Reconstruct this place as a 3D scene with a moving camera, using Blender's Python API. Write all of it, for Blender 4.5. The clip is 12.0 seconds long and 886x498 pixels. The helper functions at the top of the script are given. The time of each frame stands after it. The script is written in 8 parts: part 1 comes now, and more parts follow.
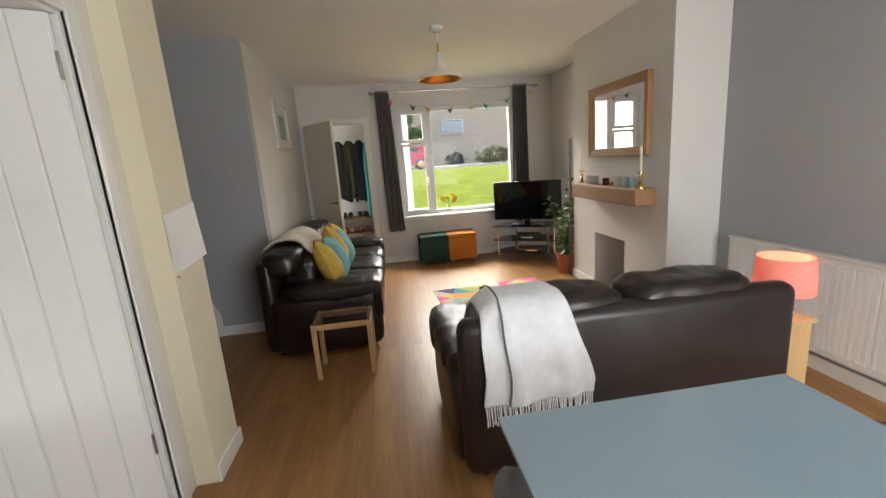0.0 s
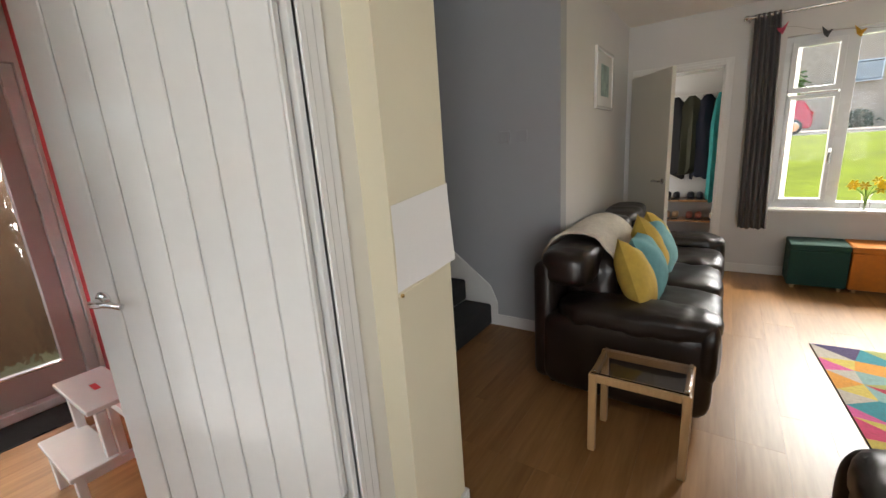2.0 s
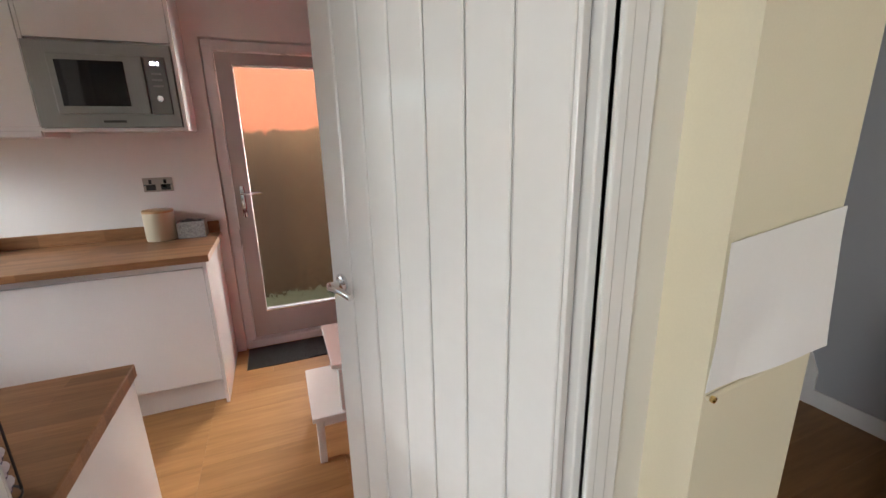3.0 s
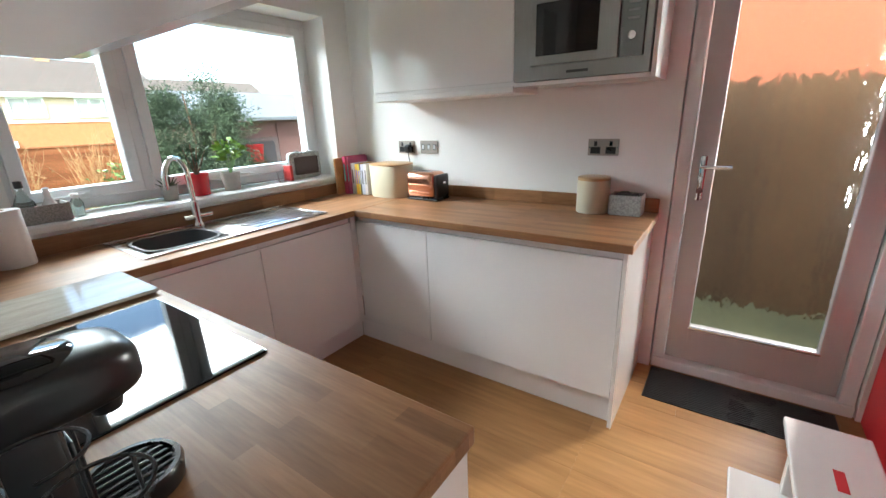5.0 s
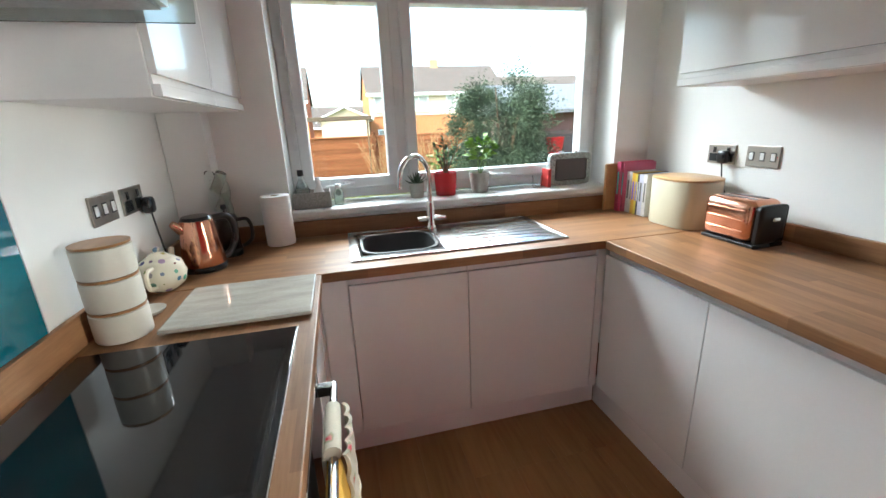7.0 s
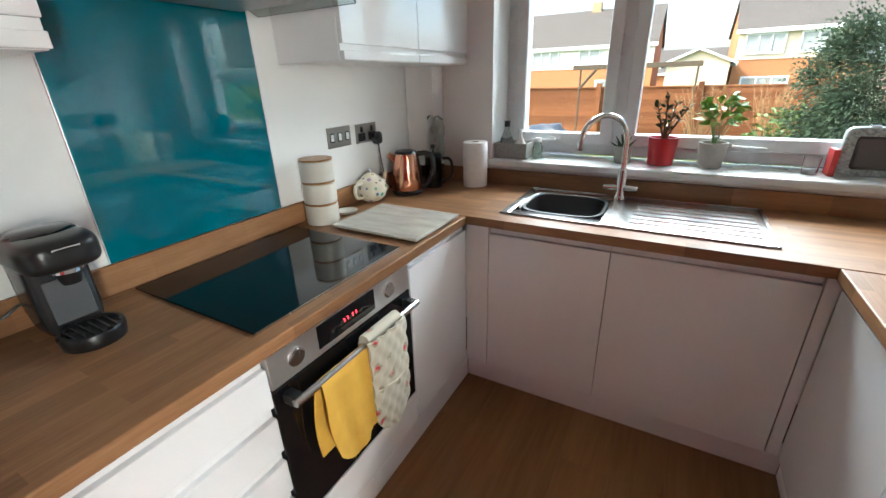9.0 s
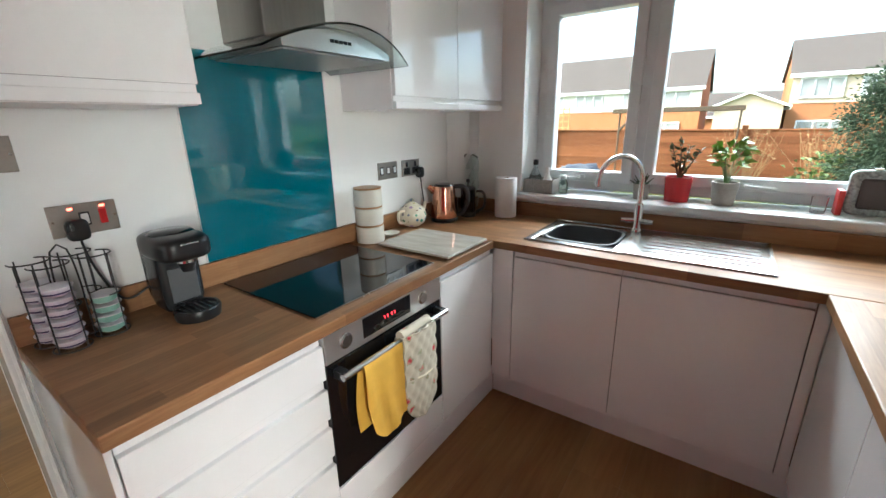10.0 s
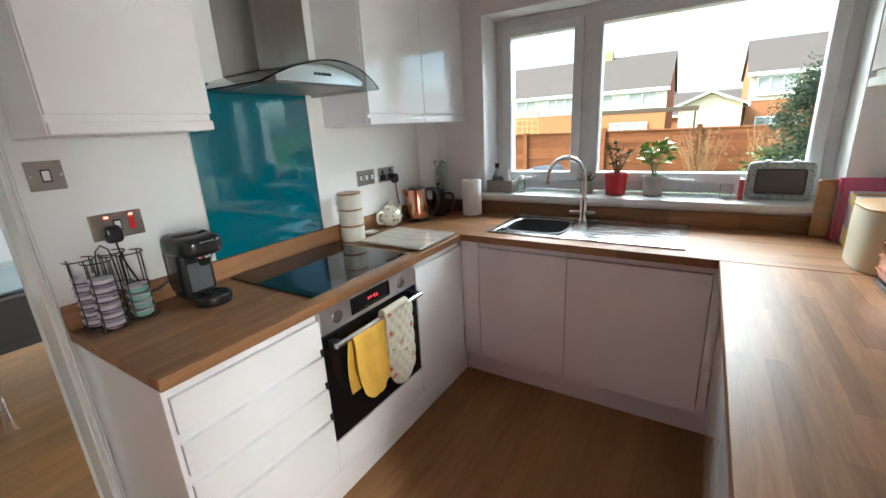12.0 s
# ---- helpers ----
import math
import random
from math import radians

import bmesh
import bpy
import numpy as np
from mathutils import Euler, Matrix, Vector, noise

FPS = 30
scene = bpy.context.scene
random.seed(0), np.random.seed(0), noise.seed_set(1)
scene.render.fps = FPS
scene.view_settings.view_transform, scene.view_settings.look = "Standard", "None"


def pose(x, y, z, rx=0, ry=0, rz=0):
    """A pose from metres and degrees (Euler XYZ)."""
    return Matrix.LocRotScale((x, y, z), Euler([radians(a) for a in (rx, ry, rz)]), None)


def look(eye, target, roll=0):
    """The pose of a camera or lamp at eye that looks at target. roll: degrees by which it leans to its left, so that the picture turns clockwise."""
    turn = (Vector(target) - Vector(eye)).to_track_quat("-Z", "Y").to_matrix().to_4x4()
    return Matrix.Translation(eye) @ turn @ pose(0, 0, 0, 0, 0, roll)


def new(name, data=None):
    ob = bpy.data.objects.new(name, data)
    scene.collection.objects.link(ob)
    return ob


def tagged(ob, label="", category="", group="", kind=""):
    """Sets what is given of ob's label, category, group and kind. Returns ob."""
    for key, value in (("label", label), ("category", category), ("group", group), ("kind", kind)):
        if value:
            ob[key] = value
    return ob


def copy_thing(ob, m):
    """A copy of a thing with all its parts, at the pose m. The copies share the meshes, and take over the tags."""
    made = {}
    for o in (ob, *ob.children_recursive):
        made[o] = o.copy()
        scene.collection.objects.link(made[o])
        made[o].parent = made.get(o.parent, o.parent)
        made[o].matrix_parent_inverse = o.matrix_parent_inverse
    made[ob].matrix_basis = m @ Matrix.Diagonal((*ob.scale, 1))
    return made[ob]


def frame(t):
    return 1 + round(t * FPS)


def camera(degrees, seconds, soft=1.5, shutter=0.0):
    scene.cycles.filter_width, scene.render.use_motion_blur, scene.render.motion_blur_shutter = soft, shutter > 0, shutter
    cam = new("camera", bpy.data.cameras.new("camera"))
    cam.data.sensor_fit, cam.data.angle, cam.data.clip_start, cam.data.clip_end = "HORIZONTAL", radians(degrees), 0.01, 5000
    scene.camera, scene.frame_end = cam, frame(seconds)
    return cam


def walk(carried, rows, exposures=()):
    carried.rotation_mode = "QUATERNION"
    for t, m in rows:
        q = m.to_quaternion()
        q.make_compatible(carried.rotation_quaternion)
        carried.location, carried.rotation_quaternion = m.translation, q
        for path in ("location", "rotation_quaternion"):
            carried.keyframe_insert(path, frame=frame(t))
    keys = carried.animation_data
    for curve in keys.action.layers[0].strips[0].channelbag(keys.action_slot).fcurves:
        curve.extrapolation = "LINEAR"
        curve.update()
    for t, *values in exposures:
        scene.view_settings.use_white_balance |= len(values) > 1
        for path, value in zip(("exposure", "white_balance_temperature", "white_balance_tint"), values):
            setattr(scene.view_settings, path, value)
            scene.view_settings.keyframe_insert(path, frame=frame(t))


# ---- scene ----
cam = camera(94.3, 12.0)
PATH = [
    (0, (0.239, 0.215, 1.453), (0.481, 2.156, 1.036), -4.3),
    (0.5, (0.19, 0.51, 1.431), (0.282, 2.458, 0.985), -4.2),
    (1, (0.116, 0.78, 1.462), (0.164, 2.724, 0.997), -4.2),
    (1.5, (0.124, 1.024, 1.465), (-0.315, 2.928, 1.038), -4.5),
    (2, (0.072, 1.215, 1.463), (-1.03, 2.812, 0.992), -3.9),
    (2.5, (-0.072, 1.37, 1.469), (-1.548, 2.618, 0.956), -2.2),
    (3, (-0.307, 1.461, 1.477), (-2.103, 2.178, 0.964), -1.3),
    (3.5, (-0.514, 1.553, 1.469), (-2.439, 1.382, 0.954), -2.2),
    (3.7, (-0.563, 1.587, 1.475), (-2.428, 1.101, 0.951), -2.4),
    (5.3, (-1.165, 1.300, 1.415), (-2.603, 0.06, 0.818), -3.0),
    (5.5, (-1.242, 1.277, 1.419), (-2.561, -0.105, 0.827), -3.7),
    (6, (-1.429, 1.187, 1.41), (-2.492, -0.405, 0.832), -3.8),
    (6.5, (-1.535, 1.056, 1.431), (-2.334, -0.685, 0.858), -2.9),
    (6.7, (-1.574, 1.032, 1.427), (-2.23, -0.769, 0.856), -2.8),
    (8.3, (-2.072, 0.943, 1.455), (-1.733, -0.906, 0.785), -2.8),
    (8.5, (-2.107, 0.946, 1.449), (-1.631, -0.872, 0.763), -3.9),
    (9, (-2.282, 0.991, 1.444), (-1.366, -0.616, 0.683), -1.7),
    (9.5, (-2.399, 1.079, 1.45), (-1.263, -0.398, 0.723), -1.2),
    (10, (-2.443, 1.188, 1.459), (-1.341, -0.372, 0.868), -1.2),
    (10.5, (-2.506, 1.316, 1.49), (-1.412, -0.285, 1.001), -1.3),
    (11, (-2.574, 1.362, 1.496), (-1.436, -0.214, 1.026), -2.1),
    (11.5, (-2.622, 1.399, 1.489), (-1.526, -0.199, 0.993), -2.8),
    (12, (-2.656, 1.417, 1.482), (-1.621, -0.199, 0.916), -3.1),
]
EXPO, KDOOR, LAMP = 2.75, 23.0, 11.0
walk(cam, [(t, look(eye, target, roll)) for t, eye, target, roll in PATH],
     exposures=[(0.0, EXPO + 0.04, 6700.0, 10.0), (3.0, EXPO + 0.15, 6550.0, 10.0), (5.3, EXPO + 0.4, 6000.0, 0.0), (6.6, EXPO + 0.34, 5980.0, 0.0), (8.4, EXPO + 0.16, 5950.0, 0.0), (12.0, EXPO + 0.06, 5950.0, 0.0)])

# ---- world and light ----
world = bpy.data.worlds.new("sky")
scene.world = world
world.use_nodes = True
wn = world.node_tree
sky = wn.nodes.new("ShaderNodeTexSky")
sky.sky_type = "NISHITA"
sky.sun_disc = False
sky.sun_elevation = radians(40)
sky.sun_rotation = radians(63)
sky.air_density, sky.dust_density = 1.0, 4.0
wn.links.new(sky.outputs[0], wn.nodes["Background"].inputs[0])
wn.nodes["Background"].inputs[1].default_value = 0.135
sun = new("sun", bpy.data.lights.new("sun", "SUN"))
sun.data.energy, sun.data.angle, sun.data.color = 1.0, radians(14), (1.0, 0.93, 0.82)
sun.matrix_world = look((0, 0, 20), (-8, -4, 20 - 7.5))


def opening_lamp(name, eye, target, w, h, power, col):
    """An area lamp that brings sky light or fill in through an opening."""
    a = new(name, bpy.data.lights.new(name, "AREA"))
    a.data.shape, a.data.size, a.data.size_y, a.data.energy, a.data.color = "RECTANGLE", w, h, power, col
    a.matrix_world = look(eye, target)
    return a


opening_lamp("garden_door_light", (1.8, -1.19, 1.08), (1.6, 3.0, 1.0), 1.7, 1.95, 15.0, (0.94, 0.965, 0.98))
opening_lamp("front_window_light", (0.75, 9.6, 4.0), (1.2, 3.2, 0.7), 4.2, 1.9, 290, (1.0, 0.97, 0.90))
opening_lamp("kitchen_window_light", (-2.0, -3.5, 3.3), (-2.5, 1.4, 1.1), 3.6, 1.5, 92, (1.0, 0.99, 0.97))
opening_lamp("back_door_light", (-4.5, 2.18, 1.5), (-0.95, 1.2, 1.25), 0.26, 1.7, 10.0, (1.0, 0.94, 0.86))
# Added fill for the hall, shining through an opening that is never seen.
opening_lamp("hall_fill_light", (-1.45, 7.1, 1.2), (0.0, 7.1, 1.1), 0.7, 1.6, 1.6, (1.0, 0.98, 0.95))


# ---- materials ----
def nodes_of(name, rough, metal=0.0):
    m = bpy.data.materials.new(name)
    m.use_nodes = True
    b = m.node_tree.nodes["Principled BSDF"]
    b.inputs["Roughness"].default_value = rough
    b.inputs["Metallic"].default_value = metal
    return m, m.node_tree.nodes, m.node_tree.links, b


def mix_ramp(n, l, fac, a, b):
    r = n.new("ShaderNodeValToRGB")
    r.color_ramp.elements[0].color, r.color_ramp.elements[1].color = (*a, 1), (*b, 1)
    r.color_ramp.elements[0].position, r.color_ramp.elements[1].position = 0.3, 0.7
    l.new(fac, r.inputs[0])
    return r.outputs[0]


def shade(c, k):
    return tuple(min(1.0, v * k) for v in c)


def surf(name, col, rough=0.5, metal=0.0, var=0.12, scale=3.0, bump=0.0, bscale=120.0, stretch=(1, 1, 1), coat=0.0, sheen=0.0):
    """A surface with broad stains, fine grain and relief."""
    m, n, l, b = nodes_of(name, rough, metal)
    tc = n.new("ShaderNodeTexCoord")
    mp = n.new("ShaderNodeMapping")
    mp.inputs["Scale"].default_value = stretch
    l.new(tc.outputs["Object"], mp.inputs[0])
    t1, t2 = n.new("ShaderNodeTexNoise"), n.new("ShaderNodeTexNoise")
    t1.inputs["Scale"].default_value, t1.inputs["Detail"].default_value = scale, 4
    t2.inputs["Scale"].default_value, t2.inputs["Detail"].default_value = bscale, 3
    l.new(mp.outputs[0], t1.inputs[0]); l.new(mp.outputs[0], t2.inputs[0])
    add = n.new("ShaderNodeMath"); add.operation = "MULTIPLY_ADD"
    l.new(t2.outputs[0], add.inputs[0]); add.inputs[1].default_value = 0.35
    sub = n.new("ShaderNodeMath"); sub.operation = "MULTIPLY"
    l.new(t1.outputs[0], sub.inputs[0]); sub.inputs[1].default_value = 0.65
    l.new(sub.outputs[0], add.inputs[2])
    l.new(mix_ramp(n, l, add.outputs[0], shade(col, 1 - var), shade(col, 1 + var)), b.inputs["Base Color"])
    rr = n.new("ShaderNodeMapRange")
    rr.inputs["To Min"].default_value, rr.inputs["To Max"].default_value = max(0.02, rough * 0.85), min(1, rough * 1.15)
    l.new(t1.outputs[0], rr.inputs[0]); l.new(rr.outputs[0], b.inputs["Roughness"])
    if bump:
        bp = n.new("ShaderNodeBump")
        bp.inputs["Strength"].default_value, bp.inputs["Distance"].default_value = bump, 0.004
        l.new(add.outputs[0], bp.inputs["Height"]); l.new(bp.outputs[0], b.inputs["Normal"])
    b.inputs["Coat Weight"].default_value = coat
    b.inputs["Sheen Weight"].default_value = sheen
    return m


def wood(name, a, c, rough=0.35, axis=1, tone=0.25, scale=1.0, staves=False):
    """Wood grain drawn out along an axis; each piece takes a tone of its own."""
    m, n, l, b = nodes_of(name, rough)
    tc = n.new("ShaderNodeTexCoord")
    oi = n.new("ShaderNodeObjectInfo")
    mp = n.new("ShaderNodeMapping")
    s = [14.0 * scale] * 3
    s[axis] = 1.1 * scale
    mp.inputs["Scale"].default_value = s
    off = n.new("ShaderNodeVectorMath"); off.operation = "SCALE"
    off.inputs[0].default_value = (7, 13, 5)
    l.new(oi.outputs["Random"], off.inputs["Scale"])
    l.new(tc.outputs["Object"], mp.inputs[0]); l.new(off.outputs[0], mp.inputs["Location"])
    t = n.new("ShaderNodeTexNoise"); t.inputs["Scale"].default_value, t.inputs["Detail"].default_value = 1.0, 6
    t.inputs["Distortion"].default_value = 0.6
    fine = n.new("ShaderNodeTexNoise"); fine.inputs["Scale"].default_value, fine.inputs["Detail"].default_value = 6.0, 3
    l.new(mp.outputs[0], t.inputs[0]); l.new(mp.outputs[0], fine.inputs[0])
    mx = n.new("ShaderNodeMath"); mx.operation = "MULTIPLY_ADD"
    l.new(fine.outputs[0], mx.inputs[0]); mx.inputs[1].default_value = 0.4
    half = n.new("ShaderNodeMath"); half.operation = "MULTIPLY"; half.inputs[1].default_value = 0.6
    l.new(t.outputs[0], half.inputs[0]); l.new(half.outputs[0], mx.inputs[2])
    col = mix_ramp(n, l, mx.outputs[0], a, c)
    hv = n.new("ShaderNodeHueSaturation")
    vr = n.new("ShaderNodeMapRange")
    vr.inputs["To Min"].default_value, vr.inputs["To Max"].default_value = 1 - tone, 1 + tone
    if staves:
        br = n.new("ShaderNodeTexBrick")
        br.inputs["Scale"].default_value = 1.0
        br.inputs["Brick Width"].default_value, br.inputs["Row Height"].default_value = 0.32, 0.042
        br.inputs["Mortar Size"].default_value = 0.0
        br.inputs["Color1"].default_value, br.inputs["Color2"].default_value = (0, 0, 0, 1), (1, 1, 1, 1)
        if axis == 1:
            rot = n.new("ShaderNodeMapping"); rot.inputs["Rotation"].default_value = (0, 0, radians(90))
            l.new(tc.outputs["Object"], rot.inputs[0]); l.new(rot.outputs[0], br.inputs[0])
        else:
            l.new(tc.outputs["Object"], br.inputs[0])
        l.new(br.outputs[0], vr.inputs[0])
    else:
        l.new(oi.outputs["Random"], vr.inputs[0])
    l.new(vr.outputs[0], hv.inputs["Value"]); l.new(col, hv.inputs["Color"])
    l.new(hv.outputs[0], b.inputs["Base Color"])
    bp = n.new("ShaderNodeBump"); bp.inputs["Strength"].default_value, bp.inputs["Distance"].default_value = 0.15, 0.002
    l.new(mx.outputs[0], bp.inputs["Height"]); l.new(bp.outputs[0], b.inputs["Normal"])
    return m


def leather(name, col):
    m, n, l, b = nodes_of(name, 0.34)
    tc = n.new("ShaderNodeTexCoord")
    w, v = n.new("ShaderNodeTexNoise"), n.new("ShaderNodeTexVoronoi")
    w.inputs["Scale"].default_value, w.inputs["Detail"].default_value, w.inputs["Distortion"].default_value = 7, 3, 0.3
    v.inputs["Scale"].default_value = 260
    l.new(tc.outputs["Object"], w.inputs[0]); l.new(tc.outputs["Object"], v.inputs[0])
    l.new(mix_ramp(n, l, w.outputs[0], shade(col, 0.75), shade(col, 1.35)), b.inputs["Base Color"])
    b1, b2 = n.new("ShaderNodeBump"), n.new("ShaderNodeBump")
    b1.inputs["Strength"].default_value, b1.inputs["Distance"].default_value = 0.28, 0.008
    b2.inputs["Strength"].default_value, b2.inputs["Distance"].default_value = 0.12, 0.001
    l.new(w.outputs[0], b1.inputs["Height"]); l.new(v.outputs[0], b2.inputs["Height"])
    l.new(b1.outputs[0], b2.inputs["Normal"]); l.new(b2.outputs[0], b.inputs["Normal"])
    rr = n.new("ShaderNodeMapRange")
    rr.inputs["To Min"].default_value, rr.inputs["To Max"].default_value = 0.24, 0.44
    l.new(w.outputs[0], rr.inputs[0]); l.new(rr.outputs[0], b.inputs["Roughness"])
    return m


def glass(name, col=(1, 1, 1), rough=0.0, ior=1.45):
    m, n, l, b = nodes_of(name, rough)
    b.inputs["Base Color"].default_value = (*col, 1)
    b.inputs["Transmission Weight"].default_value = 1.0
    b.inputs["IOR"].default_value = ior
    return m


def pane(name, bump=0.0, rough=0.0):
    """A thin window pane: mostly clear, with a sharp reflection."""
    m, n, l, b = nodes_of(name, 0.02)
    tr, gl, mx, fr = n.new("ShaderNodeBsdfTransparent"), n.new("ShaderNodeBsdfGlossy"), n.new("ShaderNodeMixShader"), n.new("ShaderNodeFresnel")
    tr.inputs[0].default_value = (0.94, 0.95, 0.95, 1)
    gl.inputs["Roughness"].default_value = 0.02
    fr.inputs[0].default_value = 1.2
    l.new(fr.outputs[0], mx.inputs[0]); l.new(tr.outputs[0], mx.inputs[1]); l.new(gl.outputs[0], mx.inputs[2])
    l.new(mx.outputs[0], n["Material Output"].inputs[0])
    return m


def glow(name, col, strength):
    m, n, l, b = nodes_of(name, 0.4)
    b.inputs["Base Color"].default_value = (*col, 1)
    b.inputs["Emission Color"].default_value = (*col, 1)
    b.inputs["Emission Strength"].default_value = strength
    return m


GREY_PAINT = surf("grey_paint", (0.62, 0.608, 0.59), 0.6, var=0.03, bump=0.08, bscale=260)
BLUE_GREY = surf("dull_blue_grey", (0.37, 0.38, 0.40), 0.6, var=0.03, bump=0.08, bscale=260)
MID_GREY = surf("mid_blue_grey", (0.36, 0.368, 0.39), 0.6, var=0.03, bump=0.08, bscale=260)
BEIGE_PAINT = surf("warm_white_paint", (0.66, 0.63, 0.56), 0.5, var=0.03, bump=0.06, bscale=240)
CREAM_PAINT = surf("cream_paint", (0.72, 0.66, 0.50), 0.5, var=0.04, bump=0.06, bscale=240)
WHITE_WALL = surf("white_wall_paint", (0.78, 0.78, 0.77), 0.55, var=0.025, bump=0.06, bscale=260)
RED_PAINT = surf("red_paint", (0.58, 0.022, 0.034), 0.45, var=0.05, bump=0.06, bscale=240)
CEILING_PAINT = surf("ceiling_paint", (0.78, 0.77, 0.74), 0.8, var=0.03, bump=0.25, bscale=90)
GLOSS_WHITE = surf("white_gloss_paint", (0.76, 0.755, 0.735), 0.13, var=0.03, bump=0.05, bscale=30)
UPVC = surf("white_upvc", (0.68, 0.70, 0.71), 0.28, var=0.03)
UNIT_WHITE = surf("white_gloss_unit", (0.78, 0.77, 0.78), 0.12, var=0.02, coat=0.4)
UNIT_MATT = surf("white_unit_board", (0.76, 0.74, 0.75), 0.35, var=0.02)
FLOOR_OAK = wood("oak_floor", (0.22, 0.108, 0.040), (0.39, 0.205, 0.080), 0.36, 1, 0.06, 0.6)
WORKTOP_Y = wood("oak_worktop_lengthwise", (0.19, 0.090, 0.040), (0.32, 0.168, 0.080), 0.40, 1, 0.22, 2.0, True)
WORKTOP_X = wood("oak_worktop_crosswise", (0.19, 0.090, 0.040), (0.32, 0.168, 0.080), 0.40, 0, 0.22, 2.0, True)
BEECH = wood("beech", (0.42, 0.25, 0.11), (0.55, 0.36, 0.18), 0.35, 2, 0.08)
for wt_ in (WORKTOP_X, WORKTOP_Y):
    wt_.node_tree.nodes["Principled BSDF"].inputs["Specular IOR Level"].default_value = 0.32
FLOOR_OAK.node_tree.nodes["Principled BSDF"].inputs["Specular IOR Level"].default_value = 0.30
OAK_BEAM = wood("oak_beam", (0.24, 0.125, 0.055), (0.38, 0.215, 0.10), 0.45, 1, 0.1)
OAK_FRAME = wood("oak_frame", (0.26, 0.12, 0.04), (0.40, 0.21, 0.08), 0.35, 1, 0.1)
LEATHER = leather("brown_leather", (0.0125, 0.0075, 0.006))
STEEL = surf("brushed_steel", (0.60, 0.59, 0.57), 0.26, 1.0, var=0.06, scale=8, stretch=(1, 30, 1))
NICKEL = surf("satin_nickel", (0.36, 0.33, 0.30), 0.36, 1.0, var=0.08, scale=10)
CHROME = surf("chrome", (0.78, 0.78, 0.78), 0.08, 1.0, var=0.03)
BRASS = surf("brass", (0.75, 0.52, 0.20), 0.18, 1.0, var=0.08)
COPPER = surf("copper", (0.72, 0.36, 0.24), 0.16, 1.0, var=0.06, scale=10)
BLACK = surf("black_plastic", (0.012, 0.012, 0.013), 0.28, var=0.2)
BLACK_GLASS = surf("black_glass", (0.006, 0.006, 0.007), 0.04, var=0.1)
CARPET = surf("charcoal_carpet", (0.035, 0.036, 0.038), 0.95, var=0.4, scale=60, bump=0.8, bscale=500)
TEAL_GLASS = surf("teal_back_painted_glass", (0.0, 0.125, 0.165), 0.05, var=0.02, coat=1.0)
WINDOW_GLASS = pane("window_glass")
CLEAR = glass("clear_glass")
CURTAIN = surf("charcoal_curtain", (0.075, 0.07, 0.07), 0.85, var=0.15, scale=20, bump=0.3, bscale=500, sheen=0.2)


# ---- building blocks ----
LOCAL = set()


def thing(name, loc, label, category, group="", kind="", local=False):
    e = new(name)
    e.empty_display_size = 0.1
    e.location = loc
    if local:
        LOCAL.add(e)
    return tagged(e, label, category, group, kind)


def part(name, bm, material, parent, label="", smooth=False):
    """Links a bmesh as one mesh under a thing or a part."""
    root = parent
    while root and root.parent:
        root = root.parent
    if root and root not in LOCAL and root.type == "EMPTY":
        bmesh.ops.translate(bm, vec=-Vector(root.location), verts=bm.verts)
    me = bpy.data.meshes.new(name)
    bm.normal_update()
    if smooth:
        for f in bm.faces:
            f.smooth = True
        for e in bm.edges:
            if len(e.link_faces) == 2 and e.calc_face_angle(0) > 0.7:
                e.smooth = False
    bm.to_mesh(me)
    bm.free()
    for mt in (material if isinstance(material, (list, tuple)) else [material]):
        me.materials.append(mt)
    ob = new(name, me)
    ob.parent = parent
    return tagged(ob, label)


def solid(name, bm, material, label="", category="", kind="", smooth=False, group=""):
    """A thing that is one mesh, set at the foot of its shape."""
    xs = [v.co for v in bm.verts]
    c = Vector(((min(v.x for v in xs) + max(v.x for v in xs)) / 2, (min(v.y for v in xs) + max(v.y for v in xs)) / 2, min(v.z for v in xs)))
    bmesh.ops.translate(bm, vec=-c, verts=bm.verts)
    ob = part(name, bm, material, None, smooth=smooth)
    ob.location = c
    return tagged(ob, label, category, group, kind)


def box(x0, x1, y0, y1, z0, z1, bevel=0.0, seg=2, bm=None):
    bm = bm or bmesh.new()
    m = Matrix.LocRotScale(((x0 + x1) / 2, (y0 + y1) / 2, (z0 + z1) / 2), None, (abs(x1 - x0), abs(y1 - y0), abs(z1 - z0)))
    r = bmesh.ops.create_cube(bm, size=1, matrix=m)
    if bevel:
        es = list({e for v in r["verts"] for e in v.link_edges})
        bmesh.ops.bevel(bm, geom=es, offset=bevel, segments=seg, affect="EDGES", profile=0.5)
    return bm


